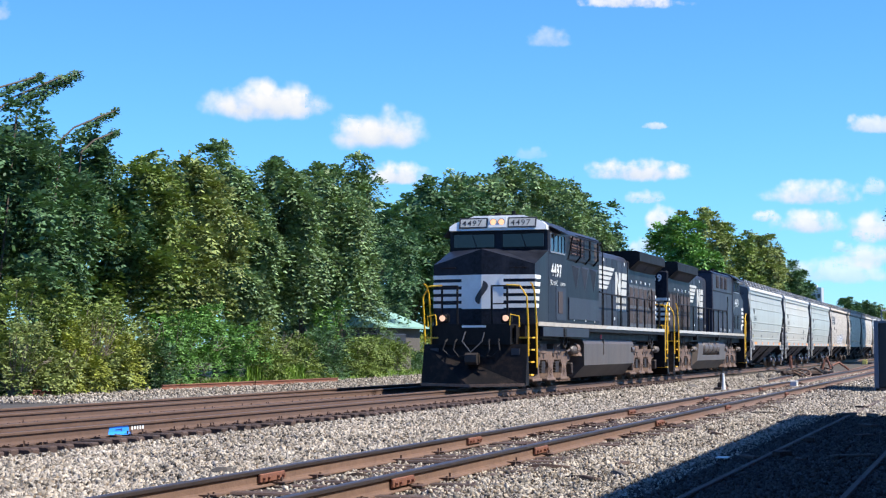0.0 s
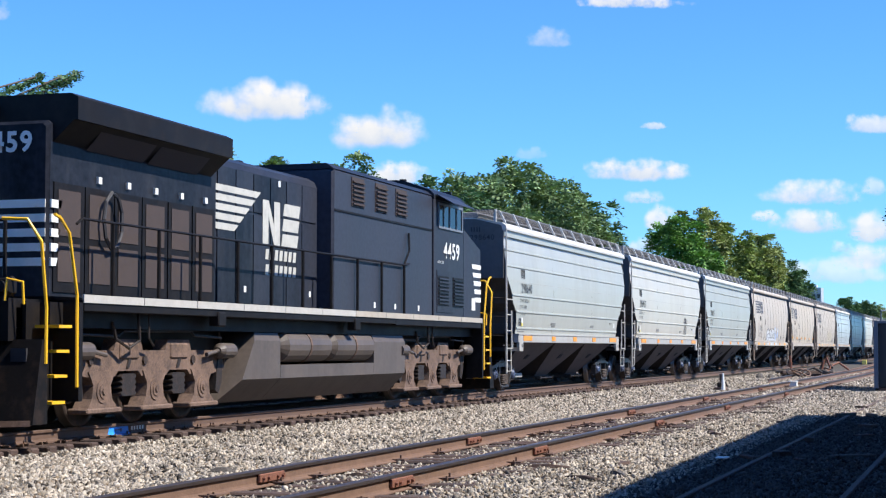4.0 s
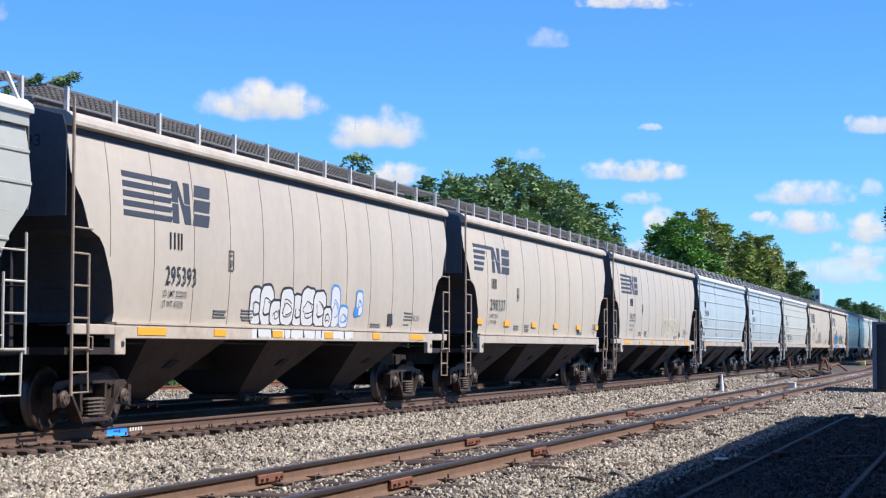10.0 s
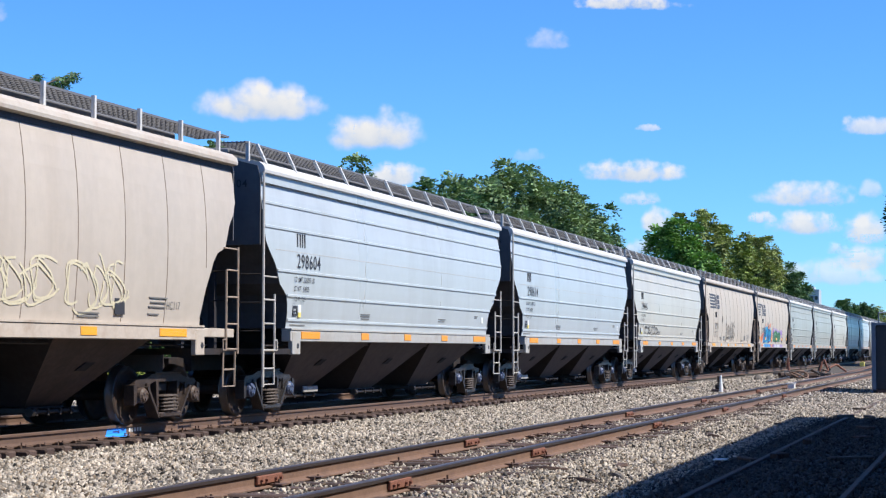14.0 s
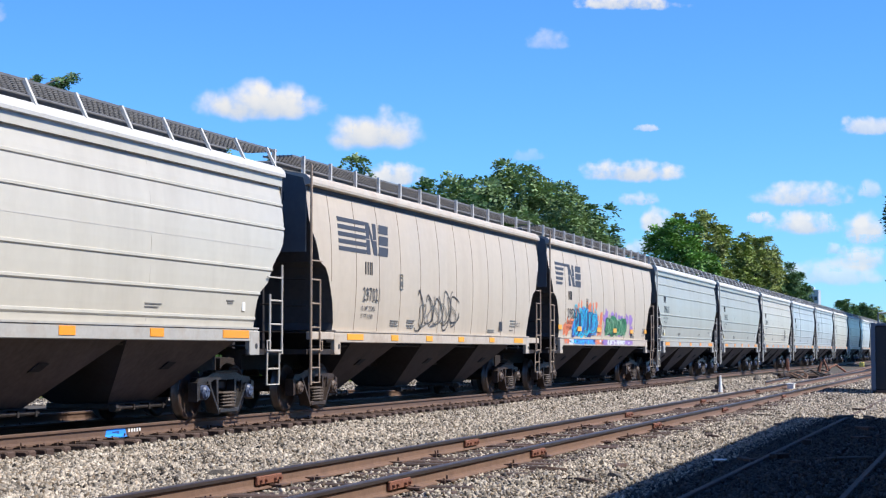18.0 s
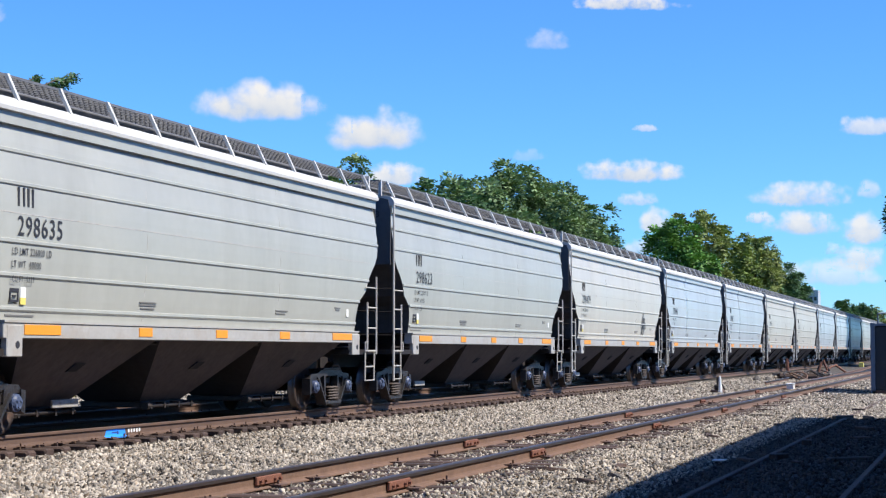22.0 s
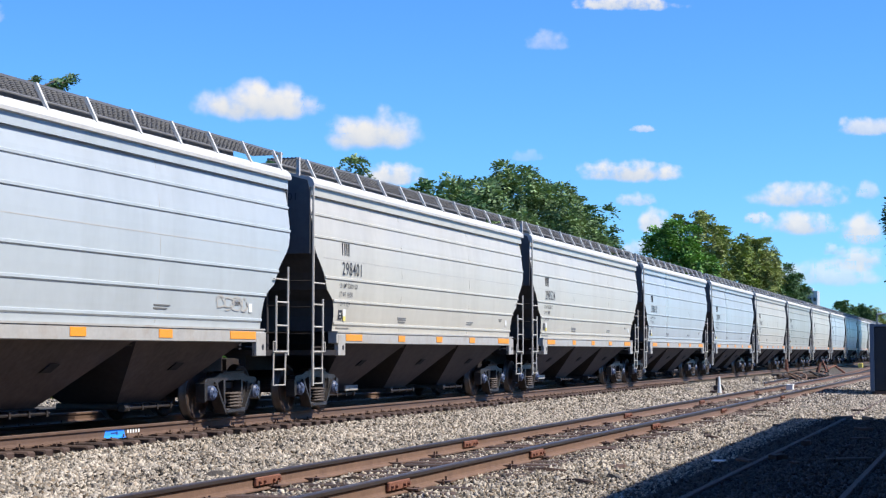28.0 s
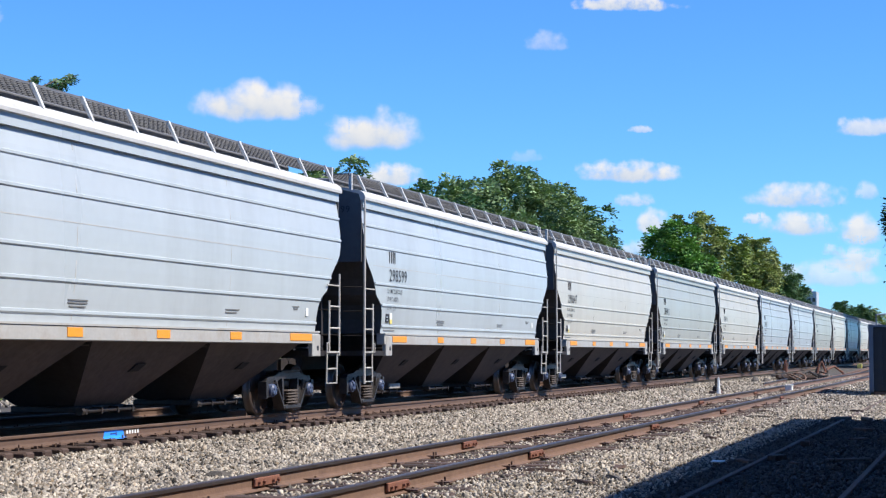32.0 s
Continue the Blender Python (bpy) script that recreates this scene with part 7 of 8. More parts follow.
    for s in (-1, 1):
        yo = lambda o: (min(s * hw, s * (hw + o)), max(s * hw, s * (hw + o)))
        for k, x in enumerate((-5.65, -4.75) if lead else (-4.3, -3.0, -1.6)):
            lv = part("filter_louvre", Shape().box(x, x + 0.72, *yo(0.015), 4.02, 4.62), M_SCREEN, eng)
            for j in range(6):
                part("slat", Shape().box(x + 0.03, x + 0.69, *yo(0.05), 4.06 + j * 0.09, 4.095 + j * 0.09), M_LOUVRE if lead else M_SCREEN, lv)
        part("panel_seam", Shape().box(cab_rear + 0.1, bx - 0.05, *yo(0.02), 3.86, 3.90), M_BLACK2, eng)
        if lead:
            part("side_screen", Shape().box(-2.35, -1.95, *yo(0.02), 4.0, 4.55), M_SCREEN, eng)
            for x in (-3.75, -2.95):
                part("access_panel", Shape().box(x, x + 0.66, *yo(0.018), 3.98, 4.60), M_BLACK, eng)
            for k in range(3):
                x = -5.45 + k * 1.25
                part("crease_panel", Shape().poly([(x, s * (hw + 0.004), 3.72), (x + 1.2, s * (hw + 0.004), 3.72), (x + 0.60, s * (hw + 0.004), 2.95), (x + 0.60, s * (hw + 0.085), 3.64)], [(0, 1, 3), (1, 2, 3), (2, 0, 3)]), M_BLACK, eng)
            part("lower_hatch", Shape().box(-5.9, -1.7, *yo(0.03), 2.05, 2.72, 0.0), M_BLACK, eng)
            handrail(eng, [(-5.95, s * (hw + 0.02), 3.9), (-5.95, s * (hw + 0.16), 4.58), (-2.0, s * (hw + 0.16), 4.58), (-1.5, s * (hw + 0.12), 4.45), (-0.9, s * 1.45, 2.95)], 0.022)
            handrail(eng, [(-5.95, s * (hw + 0.16), 4.28), (-2.0, s * (hw + 0.16), 4.28)], 0.02)
            for x in (-4.9, -3.6, -2.4):
                handrail(eng, [(x, s * (hw + 0.16), 4.58), (x, s * (hw + 0.16), 4.0), (x, s * hw, 3.82)], 0.032, None, "rail_post")
        for x in (-5.2, -3.6, -2.3):
            part("marker_tag", Shape().box(x, x + 0.10, *yo(0.012), 2.0, 2.12), M_LABEL, eng)
    # engine hood
    hx = 4.75
    h = 1.12
    hood = [(-h, 1.84), (-h, 4.30), (-h + 0.06, 4.42), (-h + 0.20, 4.50), (h - 0.20, 4.50), (h - 0.06, 4.42), (h, 4.30), (h, 1.84)]
    part("hood", Shape().prism_x(hood, bx, hx), M_BLACK, eng)
    for s in (-1, 1):
        yo = lambda o: (min(s * h, s * (h + o)), max(s * h, s * (h + o)))
        n = 7 if lead else 6
        for k in range(n):
            x0 = bx + 0.08 + k * (hx - bx - 0.1) / n
            part("hood_door", Shape().box(x0, x0 + (hx - bx - 0.1) / n - 0.04, *yo(0.022), 1.95, 3.55, 0.0), M_BLACK, eng)
            part("hood_panel", Shape().box(x0, x0 + (hx - bx - 0.1) / n - 0.04, *yo(0.022), 3.6, 4.28, 0.0), M_BLACK, eng)
            if k % 2 == 0:
                part("marker_tag", Shape().box(x0 + 0.3, x0 + 0.4, *yo(0.035), 4.15 - 2.0 * (k % 4 == 0), 4.26 - 2.0 * (k % 4 == 0)), M_LABEL, eng)
    part("muffler", Shape().loft([[(3.4 + r_ * math.cos(a * math.pi / 9), r_ * math.sin(a * math.pi / 9), z_) for a in range(18)] for r_, z_ in ((0.50, 4.46), (0.46, 4.62), (0.42, 4.84), (0.47, 4.86), (0.47, 4.95), (0.36, 4.96), (0.34, 4.70))]), M_BLACK2, eng)
    part("roof_ducts", Shape().cyl((0.4 if lead else 1.6, -0.5, 4.5), (0.4 if lead else 1.6, -0.5, 4.72), 0.2, 10).cyl((0.9 if lead else 2.1, -0.4, 4.5), (0.9 if lead else 2.1, -0.4, 4.70), 0.2, 10).box(1.2 if lead else 2.4, 2.6, -0.6, 0.6, 4.5, 4.62, 0.03), M_BLACK2, eng)
    # radiator section with overhanging wings
    rend = 10.25
    r = 1.16
    part("radiator_body", Shape().box(hx + 0.01, rend, -r, r, 1.84, 4.36, 0.05), M_BLACK, eng)
    wing = [(-1.12, 4.02), (-1.50, 4.36), (-1.56, 4.36), (-1.56, 4.68), (-1.44, 4.74), (1.44, 4.74), (1.56, 4.68), (1.56, 4.36), (1.50, 4.36), (1.12, 4.02)]
    part("radiator_wing", Shape().prism_x(wing, hx + 0.25, 10.15), M_BLACK2, eng)
    for s in (-1, 1):
        yo = lambda o: (min(s * r, s * (r + o)), max(s * r, s * (r + o)))
        for x in (5.6, 7.5):
            part("radiator_screen", Shape().poly([(x, s * 1.18, 4.03), (x + 1.75, s * 1.18, 4.03), (x + 1.75, s * 1.46, 4.33), (x, s * 1.46, 4.33)], [(0, 1, 2, 3)]), M_SCREEN, eng)
        for k in range(6):
            x0 = hx + 0.15 + k * 0.88
            d = part("radiator_door", Shape().box(x0, x0 + 0.82, *yo(0.02), 1.95, 3.5, 0.0), M_DOOR if lead else M_BLACK2, eng, "dusty grey door" if lead else "")
            part("door_screen", Shape().box(x0 + 0.1, x0 + 0.72, *yo(0.03), 2.1, 2.65), M_SCREEN, d)
            part("door_screen", Shape().box(x0 + 0.1, x0 + 0.72, *yo(0.03), 2.75, 3.4), M_SCREEN, d)
        for k in range(5):
            z = 3.13 - 0.205 * k
            part("end_stripe", Shape().prism_y([(rend - 0.30 + 0.03 * k, z), (rend - 0.045, z), (rend - 0.045, z + 0.115), (rend - 0.34 + 0.03 * k, z + 0.115)], *yo(0.03)), M_WHITE, eng)
        for k in range(5):
            part("marker_tag", Shape().box(5.2 + k * 0.9, 5.3 + k * 0.9, *yo(0.04), 3.58, 3.68), M_LABEL, eng)
    for k in range(5):
        z = 3.13 - 0.205 * k
        part("end_stripe", Shape().box(rend - 0.002, rend + 0.012, -1.12, 1.12, z, z + 0.115), M_WHITE, eng)
    part("end_lettering", text_mesh(number, 0.40, M_WHITE, 0.03), M_WHITE, eng, at=Matrix.Translation((rend + 0.014, 0.02, 3.93)) @ Matrix.Rotation(math.pi / 2, 4, "Z") @ Matrix.Diagonal((1.0, 1, 1.0, 1)))
    part("end_headlight", Shape().box(rend - 0.01, rend + 0.10, -0.26, 0.26, 4.42, 4.66, 0.03).cyl((rend + 0.1, -0.12, 4.54), (rend + 0.12, -0.12, 4.54), 0.09, 12).cyl((rend + 0.1, 0.12, 4.54), (rend + 0.12, 0.12, 4.54), 0.09, 12), M_BLACK2, eng)
    part("hose_reel", Shape().tube([(8.6 + 0.28 * math.cos(a * 0.7), side * (r + 0.12), 3.05 + 0.42 * math.sin(a * 0.7)) for a in range(19)], 0.03, 5), M_INK, eng)
    # striped emblem blocks on the hood side
    yl = side * (h + 0.028)
    x0 = (-0.25 if lead else 1.2)
    ww = 1.0 if lead else 0.86
    def em(pts):
        if lead:
            q = [(x0 + u * ww, v) for u, v in pts]
        else:
            q = [(x0 + 4.05 - u * ww, v) for u, v in pts]
        part("emblem_bar", Shape().prism_y(q, min(yl, yl - side * 0.008), max(yl, yl - side * 0.008)), M_FADED, eng)
    for k in range(5):
        z = 3.86 - 0.165 * k
        em([(0.0, z), (2.55 - 0.28 * k, z), (2.75 - 0.28 * k, z + 0.115), (0.0, z + 0.115)])
    em([(2.86, 3.06), (3.16, 3.06), (3.16, 3.86), (2.86, 3.86)])
    em([(3.165, 3.56), (3.46, 3.06), (3.46, 3.42), (3.165, 3.86)])
    em([(3.465, 3.06), (3.78, 3.06), (3.78, 3.86), (3.465, 3.86)])
    for z, o in ((3.06, 0.0), (3.345, 0.05), (3.63, 0.10)):
        em([(3.86 + o, z), (4.74 + o, z), (4.82 + o, z + 0.23), (3.94 + o, z + 0.23)])
    for z in (2.78, 2.50):
        for u in range(7):
            em([(3.0 + 0.25 * u, z), (3.16 + 0.25 * u, z), (3.20 + 0.25 * u, z + 0.19), (3.04 + 0.25 * u, z + 0.19)])
    # walkway handrails
    for s in (-1, 1):
        x_first = bx + 0.3 if lead else -4.0
        posts = np.arange(x_first, 10.0, 1.45)
        for x in posts:
            handrail(eng, [(x, s * 1.53, 1.82), (x, s * 1.53, 2.96)], 0.030, None, "rail_post")
        handrail(eng, [(x_first - 0.4, s * 1.5, 3.02), (x_first, s * 1.53, 2.98), (9.95, s * 1.53, 2.98), (10.05, s * 1.5, 2.9)], 0.022)
        if not lead:
            handrail(eng, [(x_first, s * 1.53, 2.98), (x_first - 0.35, s * 1.53, 3.3), (x_first - 0.4, s * 1.5, 3.7)], 0.022)
    # fuel tank and reservoirs
    prof = [(-1.28, 1.44), (1.28, 1.44), (1.34, 1.30), (1.34, 0.62), (0.95, 0.22), (-0.95, 0.22), (-1.34, 0.62), (-1.34, 1.30)]
    if lead:
        part("fuel_tank", Shape().prism_x(prof, -3.2, 4.85), M_TANK, eng)
        part("tank_strap", Shape().box(-0.3, -0.22, -1.36, -1.30, 0.95, 1.46), M_TANK, eng)
        part("filler_cap", Shape().cyl((-0.55, -1.25, 1.47), (-0.55, -1.25, 1.62), 0.09, 10), M_RED, eng)
        part("bell", Shape().cyl((-3.75, -1.2, 1.20), (-3.75, -1.2, 1.02), 0.09, 12, 0.14).cyl((-3.75, -1.2, 1.02), (-3.75, -1.2, 0.92), 0.14, 12, 0.2), M_TRUCK, eng)
        part("sensor_pod", Shape().cyl((-4.4, -1.25, 1.15), (-4.0, -1.25, 1.15), 0.17, 12), M_TRUCK, eng)
    else:
        part("fuel_tank", Shape().prism_x(prof, -4.6, -2.6), M_TANK, eng)
        part("tank_saddle", Shape().prism_x([(p[0], min(p[1], 0.86)) for p in prof], -2.59, 2.39), M_TANK, eng)
        part("fuel_tank", Shape().loft([[(2.4, y, z) for y, z in prof], [(3.45 + 0.75 * (1.44 - z), y, z) for y, z in prof]]), M_TANK, eng)
        for x in (-2.42, 0.02):
            for s in (-1, 1):
                part("air_reservoir", Shape().cyl((x, s * 1.12, 1.20), (x + 2.1, s * 1.12, 1.20), 0.30, 18).cyl((x + 2.1, s * 1.12, 1.20), (x + 2.22, s * 1.12, 1.20), 0.30, 18, 0.16).cyl((x, s * 1.12, 1.20), (x - 0.1, s * 1.12, 1.20), 0.30, 18, 0.16), M_TANK, eng)
                part("reservoir_strap", Shape().cyl((x + 1.0, s * 1.12, 1.20), (x + 1.08, s * 1.12, 1.20), 0.312, 18), M_TRUCK, eng)
    engine_truck(eng, -7.05)
    engine_truck(eng, 7.05)
    for e in (-1, 1):
        steps(eng, e)
        end_gear(eng, e)
    part("antenna_farm", Shape().box(-8.2, -6.6, -0.5, 0.5, 5.05, 5.12, 0.02).cyl((-7.9, -0.3, 5.1), (-7.9, -0.3, 5.24), 0.06, 8).cyl((-7.5, 0.3, 5.1), (-7.5, 0.3, 5.22), 0.09, 8).cyl((-7.0, 0.0, 5.1), (-7.0, 0.0, 5.2), 0.07, 8), M_BLACK2, eng)
    return eng


ENGINES = []
e1 = tagged(engine("4497", True), "black diesel locomotive with white nose stripes and lit headlights", "locomotive", "engines of the train")
e1.matrix_basis = Matrix.Translation((56.7, MAIN_Y, RAIL_Z))
ENGINES.append((e1, 56.7, 0))
e2 = tagged(engine("4459", False), "black diesel locomotive running backwards behind the first", "locomotive", "engines of the train")
e2.matrix_basis = Matrix.Translation((80.0, MAIN_Y, RAIL_Z)) @ Matrix.Rotation(math.pi, 4, "Z")
ENGINES.append((e2, 80.0, 180))

# ---- yard clutter ----
# spray paint on the near rail of the main line
paint_mark = tagged(new("paint_mark"), "bright blue spray-painted patch on the rail web", "paint mark")
paint_mark.matrix_basis = Matrix.Translation((23.8, MAIN_Y - 0.754, 0.12))
part("patch", Shape().poly([(-0.30, -0.0105, 0.128), (0.30, -0.0105, 0.130), (0.32, -0.0105, 0.05), (0.30, -0.018, 0.028), (0.32, -0.072, 0.0135), (0.22, -0.16, 0.008), (-0.30, -0.16, 0.008), (-0.36, -0.072, 0.0135), (-0.37, -0.018, 0.028), (-0.33, -0.0105, 0.05)],
     [(0, 1, 2, 9), (9, 2, 3, 8), (8, 3, 4, 7), (7, 4, 5, 6)]), M_BLUE, paint_mark)
part("squiggle", Shape().box(-0.12, 0.05, -0.0135, -0.011, 0.07, 0.09).box(0.05, 0.09, -0.0135, -0.011, 0.05, 0.10), M_SPRAY_N, paint_mark)
for k in range(5):
    part("chalk_bar", Shape().box(0.40 + 0.09 * k, 0.45 + 0.09 * k, -0.013, -0.0105, 0.06, 0.12), M_LABEL, paint_mark)

# steel box at the edge of the yard
box = tagged(new("steel_container"), "dark weathered steel storage container with a blue corner post", "container")
part("body", Shape().box(60.1, 66.1, 0.6, 3.52, 0.12, 2.32, 0.03), M_DARKBOX, box)
for k in range(9):
    part("corrugation", Shape().box(60.06, 60.1, 0.8 + 0.3 * k, 0.95 + 0.3 * k, 0.25, 2.2), M_DARKBOX, box)
part("corner_post", Shape().box(60.0, 60.16, 3.50, 3.64, 0.0, 2.42), M_BLUEPOST, box)
part("top_rail", Shape().box(60.02, 66.1, 0.6, 3.62, 2.32, 2.40), M_BLUEPOST, box)
part("skid", Shape().box(60.0, 66.2, 0.55, 3.6, 0.0, 0.12), M_TIE, box)
part("roof_pipe", Shape().tube([(60.3, 3.4, 2.4), (60.3, 3.4, 2.75), (61.0, 2.9, 2.8)], 0.03, 6), M_BLUEPOST, box)

# low switch stand by the siding
st = tagged(new("switch_stand"), "low switch stand with a pale target beside the siding", "switch stand")
st.matrix_basis = Matrix.Translation((spot(1276, 9.0), 9.0, -0.03))
part("base", Shape().box(-0.35, 0.35, -0.2, 0.2, 0.0, 0.12, 0.02), M_RAIL, st)
part("stand", Shape().cyl((0.1, 0, 0.1), (0.1, 0, 0.58), 0.05, 8).box(-0.13, 0.13, -0.1, 0.1, 0.12, 0.3, 0.03), M_STEEL, st)
part("target", Shape().cyl((-0.32, -0.14, 0.0), (-0.32, -0.14, 0.62), 0.085, 10, 0.03), M_LABEL, st, "pale painted marker tube")
part("lever", Shape().tube([(0.1, 0, 0.35), (0.5, -0.1, 0.3), (0.9, -0.12, 0.12)], 0.025, 5), M_STEEL, st)
part("headblock", Shape().box(-0.2, 0.2, -1.8, 0.5, -0.06, 0.04, 0.02), M_TIE, st)

wb = tagged(new("junction_box"), "small white metal box between the siding rails", "box")
wb.matrix_basis = Matrix.Translation((spot(1398, 7.0), 6.85, 0.0))
part("case", Shape().box(-0.2, 0.2, -0.13, 0.13, 0.0, 0.22, 0.02), M_LABEL, wb)
part("lid", Shape().box(-0.22, 0.22, -0.15, 0.15, 0.222, 0.25, 0.01), M_LABEL, wb)

yb = tagged(new("crate"), "small yellowish crate on the gravel", "crate")
yb.matrix_basis = Matrix.Translation((161, 10.6, 0.0))
part("case", Shape().box(-0.3, 0.3, -0.2, 0.2, 0.0, 0.42, 0.02), M_LABELY, yb)

# flattened heap of pulled ties, cable loops and bent rods
M_GREYTIE = mat("sun_bleached_tie", (0.19, 0.155, 0.125), 0.9, vary=0.35, scale=6, bump=0.5)
rnd = random.Random(9)
for k in range(10):
    tie = Shape().box(-0.12, 0.12, -1.2, 1.2, -0.08, 0.08, 0.02)
    ob = part("old_tie", tie, M_GREYTIE if k % 3 else M_TIE, None)
    lay = k // 6
    ob.matrix_basis = Matrix.Translation((91.0 + (k % 6) * 1.5 + lay * 0.7, 9.4 + rnd.uniform(-0.6, 0.5), 0.05 + lay * 0.15)) @ Matrix.Rotation(rnd.uniform(-0.9, 0.9), 4, "Z") @ Matrix.Rotation(rnd.uniform(-0.05, 0.05), 4, "X")
    tagged(ob, "split grey wooden tie in a discarded heap", "railway tie", "heap of old ties")
for k, (x, y, hgt, lx, ly) in enumerate(((93.6, 10.0, 1.10, 0.0, 0.1), (95.0, 8.75, 0.9, 0.6, -0.75), (95.1, 8.6, 1.0, 0.2, -0.5), (90.0, 9.2, 0.5, 2.4, -0.9), (97.0, 8.6, 0.7, 1.8, -1.2))):
    ob = part("iron_rod", Shape().tube([(0, 0, 0), (lx * 0.5, ly * 0.35, hgt * 0.8), (lx * 0.7, ly * 0.6, hgt), (lx, ly, hgt * 0.45)], 0.06, 6), M_STEEL if k % 2 else M_RAILRED, None)
    ob.matrix_basis = Matrix.Translation((x, y, -0.03))
    tagged(ob, "bent iron rod standing by the tie heap", "rod", "scrap rods")
for k in range(5):
    r = rnd.uniform(0.35, 0.7)
    ob = part("cable_loop", Shape().tube([(r * 1.8 * math.cos(a * 0.5), r * math.sin(a * 0.5), 0.05 + 0.35 * abs(math.sin(a * 0.37 + k))) for a in range(14)], 0.04, 5), M_STEEL if k % 2 else M_RAILTAN, None)
    ob.matrix_basis = Matrix.Translation((86 + 3.0 * k, 9.1 + rnd.uniform(-0.6, 0.4), 0.0))
    tagged(ob, "loose loop of rusty cable lying on the gravel", "cable", "scrap cables")
for k, (px, d, w, h) in enumerate(((1345, 10.6, 0.9, 0.28), (1225, 10.4, 1.4, 0.16), (1365, 10.2, 0.8, 0.22), (1190, 10.3, 0.6, 0.1), (520, 8.3, 0.8, 0.06), (398, 8.6, 0.24, 0.09), (540, 8.35, 0.5, 0.06))):
    me = Shape().loft([[(r * w * 0.5 * math.cos(a) * rnd.uniform(0.8, 1.1), r * 0.22 * math.sin(a) * rnd.uniform(0.8, 1.1), z) for a in (0, 0.8, 1.6, 2.4, 3.1, 3.9, 4.7, 5.5)] for r, z in ((1.0, 0.0), (0.9, h * 0.5), (0.45, h))]).mesh("tie_chunk")
    ob = part("tie_chunk", me, M_WOOD, None)
    ob.matrix_basis = Matrix.Translation((spot(px, d), d, -0.03))
    tagged(ob, "splintered chunk of an old wooden tie on the gravel", "wood scrap", "wood scraps")

# scraps in the shaded corner
for k in range(18):
    x, y = rnd.uniform(22, 52), rnd.uniform(0.2, 3.1)
    w, l = rnd.uniform(0.03, 0.09), rnd.uniform(0.2, 0.8)
    ob = part("scrap_board", Shape().box(-l / 2, l / 2, -w, w, 0, rnd.uniform(0.03, 0.08), 0.01), M_WOOD if k % 4 == 0 else M_TIE, None)
    ob.matrix_basis = Matrix.Translation((x, y, -0.01)) @ Matrix.Rotation(rnd.uniform(-0.9, 0.9), 4, "Z")
    tagged(ob, "scrap wooden board lying on the shaded ground", "board", "scrap boards")
pl = tagged(part("paper_scrap", Shape().box(-0.12, 0.12, -0.08, 0.08, 0, 0.015, 0.004), M_LABEL, None), "pale scrap of plastic on the shaded gravel", "litter")
pl.matrix_basis = Matrix.Translation((spot(1258, 3.45), 3.3, 0.03))

# splintered tie ends and chips strewn along the siding
rnd = random.Random(21)
for k in range(44):
    x = rnd.uniform(15, 42) if k < 30 else rnd.uniform(42, 80)
    y = rnd.choice((rnd.uniform(3.7, 5.3), rnd.uniform(3.9, 5.2), rnd.uniform(5.9, 6.9), rnd.uniform(7.6, 8.4)))
    w, l = rnd.uniform(0.025, 0.07), rnd.uniform(0.18, 0.6)
    sp = Shape().loft([[(-l / 2, -w * 0.5, 0), (-l / 2, w * 0.5, 0), (-l / 2 + 0.02, w * 0.3, 0.02), (-l / 2 + 0.02, -w * 0.3, 0.02)], [(0, -w, 0), (0, w, 0), (0, w * 0.8, 0.045), (0.01, -w * 0.8, 0.04)], [(l / 2, -w * 0.3, 0), (l / 2, w * 0.6, 0), (l / 2, w * 0.4, 0.025), (l / 2, -w * 0.2, 0.02)]])
    ob = part("wood_splinter", sp, M_TIE if k % 3 else M_WOOD, None)
    ob.matrix_basis = Matrix.Translation((x, y, siding_z(y) + 0.02)) @ Matrix.Rotation(rnd.uniform(-0.5, 0.5) + (1.57 if k % 4 == 0 else 0), 4, "Z")
    tagged(ob, "dark splinter of a rotten tie lying on the gravel", "wood scrap", "wood scraps")

# discarded rails at the foot of the bushes
for k, (pa, pb, d) in enumerate(((290, 470, 27.6), (455, 600, 27.3), (60, 130, 28.0))):
    xa, xb = spot(pa, d), spot(pb, d)
    ob = new("old_rail", rail_mesh(0, xb - xa, True, M_RAILRED))
    ob.matrix_basis = Matrix.Translation((xa, d, 0.0)) @ Matrix.Rotation(0.02 * (k - 1), 4, "Z")
    tagged(ob, "discarded red-rusted rail lying at the foot of the bushes", "rail", "discarded rails")
ob = new("old_rail", rail_mesh(0, 13, True, M_RAILTAN))
ob.matrix_basis = Matrix.Translation((74, 8.9, -0.03)) @ Matrix.Rotation(0.03, 4, "Z")
tagged(ob, "discarded red-rusted rail lying on the gravel", "rail", "discarded rails")

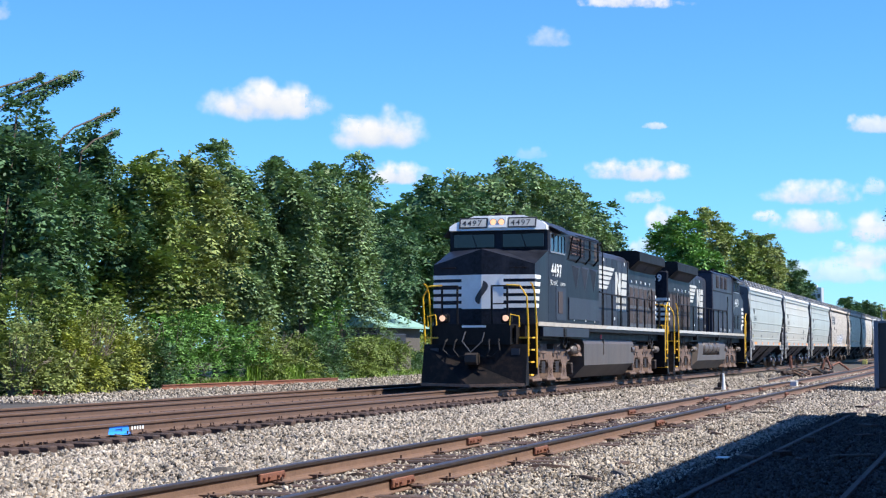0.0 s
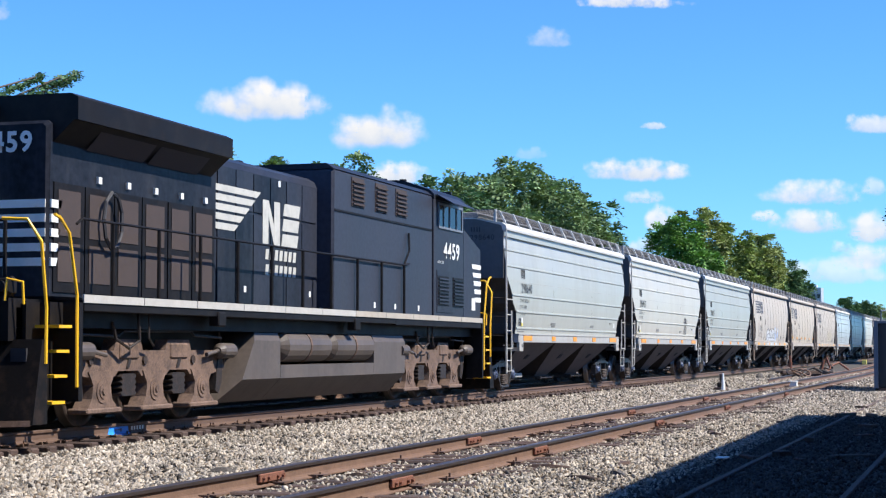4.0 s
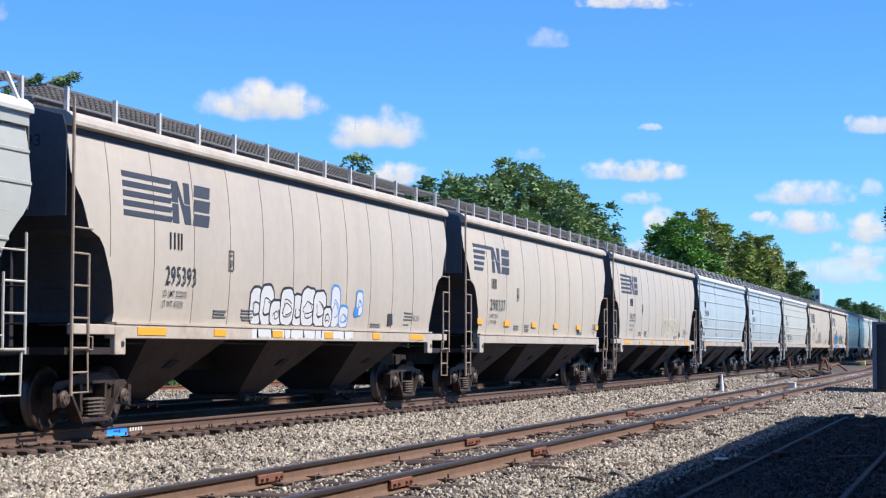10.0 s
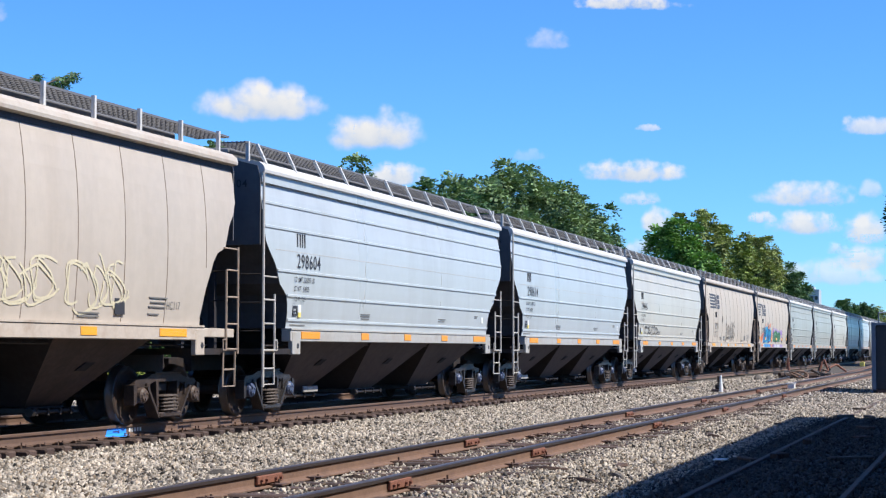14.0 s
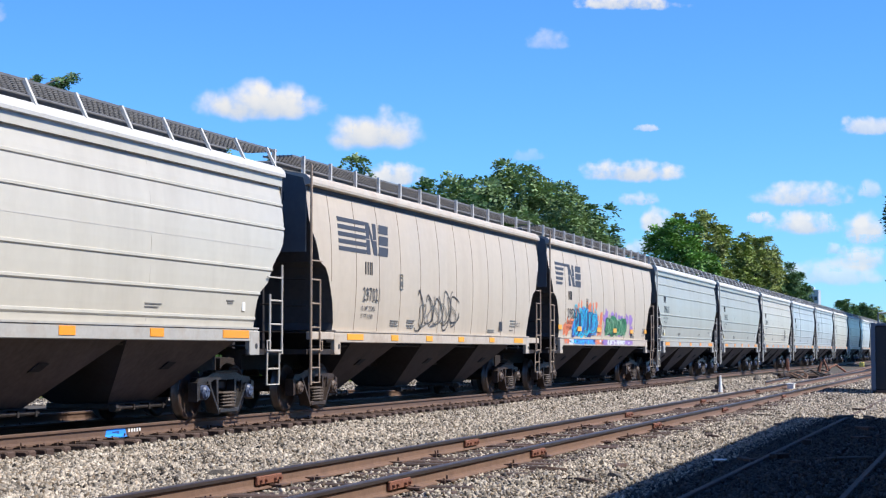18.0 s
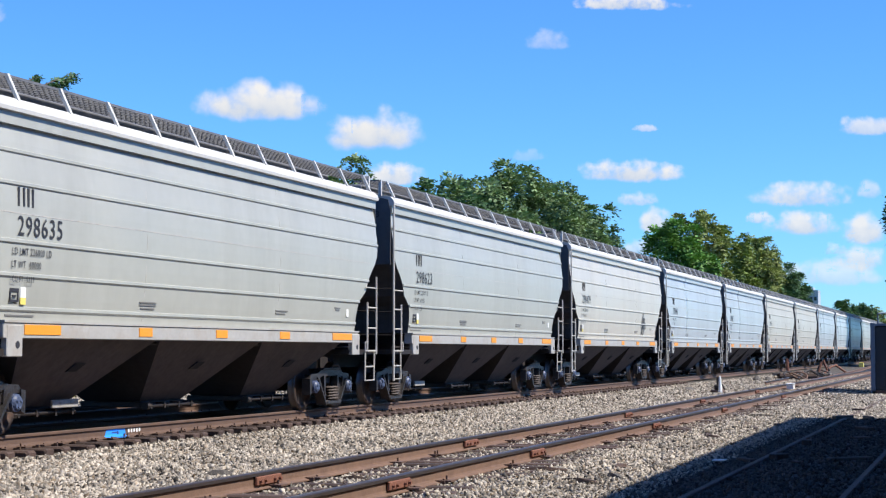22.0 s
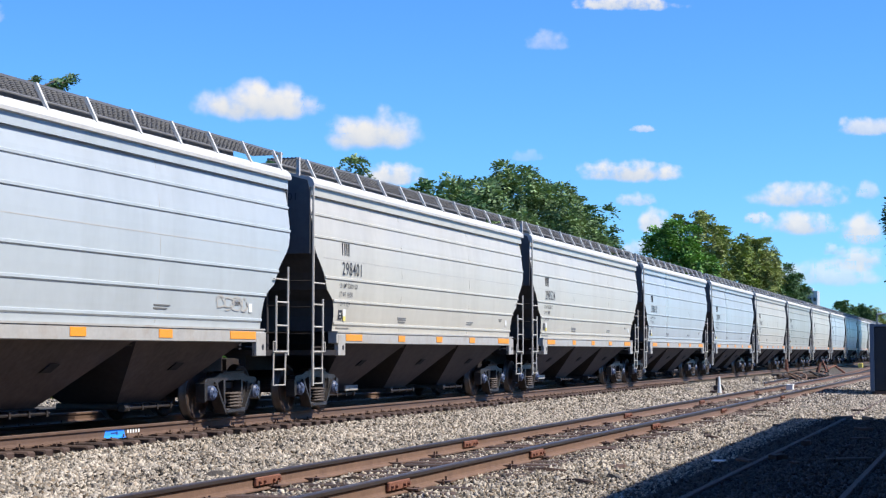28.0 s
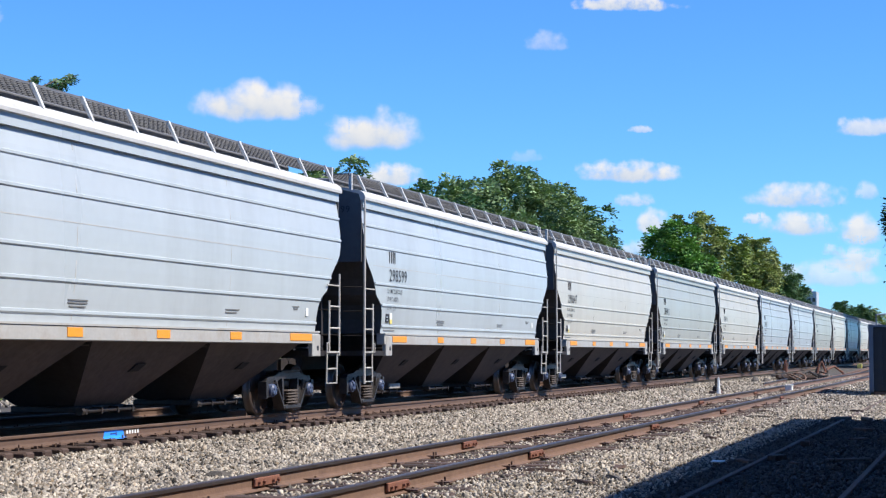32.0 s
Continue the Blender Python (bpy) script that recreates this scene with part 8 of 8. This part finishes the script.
# branch that curves away from the siding
branch = tagged(new("branch_track"), "rusty branch rails curving away from the siding", "railway track", kind="structure")
for s in (-1, 1):
    prof = [(-0.07, 0.0), (0.07, 0.0), (0.07, 0.012), (0.010, 0.035), (0.010, 0.128), (0.037, 0.140), (0.033, 0.180), (-0.033, 0.180), (-0.037, 0.140), (-0.010, 0.128), (-0.010, 0.035), (-0.07, 0.012)]
    rings = []
    for k in range(15):
        x = 66 + 9 * k
        y = 6.4 + s * 0.754 + 3.6 * ((x - 66) / 126.0) ** 1.5
        rings.append([(x, y + a, 0.036 + b) for a, b in prof])
    part("rail", Shape().loft(rings), M_RAILTAN, branch)
for k in range(34):
    x = 68 + 1.1 * k
    y = 6.4 + 3.6 * ((x - 66) / 126.0) ** 1.5
    part("tie", Shape().box(x - 0.11, x + 0.11, y - 1.3, y + 1.3, -0.1, 0.03, 0.015) if k == 0 else branch.children[2].data, M_TIE, branch, at=None if k == 0 else Matrix.Translation((1.1 * k, y - 6.4, 0)))


def motions():
    """The train rolls towards -x, slowing a little; wheels turn with it."""
    def run(t):
        u = t / 32.0
        return 12.238 * t - 10.183 * u * u + 1.7 * u ** 3

    times = [0, 4, 8, 12, 16, 20, 24, 28, 32]
    for thing, s0, turn in ENGINES:
        walk(thing, [(t, pose(s0 - run(t), MAIN_Y, RAIL_Z, 0, 0, turn)) for t in times])
    for car, s0 in CARS:
        walk(car, [(t, pose(s0 - run(t), MAIN_Y, RAIL_Z)) for t in times])
    for wheels, r, back in ((SPIN_CAR, WHEEL_R, False), (SPIN_ENGINE[:6], ENGINE_R, False), (SPIN_ENGINE[6:], ENGINE_R, True)):
        n = int(run(32) / r / radians(75)) + 2
        rows = []
        for k in range(n + 1):
            t = 32.0 * k / n
            rows.append((t, pose(0, 0, 0, 0, (-1 if not back else 1) * math.degrees(run(t) / r), 0)))
        walk(wheels[0], rows)
        anim = wheels[0].animation_data
        for w in wheels[1:]:
            w.rotation_mode = "QUATERNION"
            d = w.animation_data_create()
            d.action = anim.action
            d.action_slot = anim.action_slot
    for cloud, where, drift in CLOUDS:
        a, b = Vector(where), Vector(where) + Vector(drift)
        walk(cloud, [(0, cloud.matrix_basis.copy()), (32, Matrix.Translation(Vector(drift)) @ cloud.matrix_basis)])


motions()
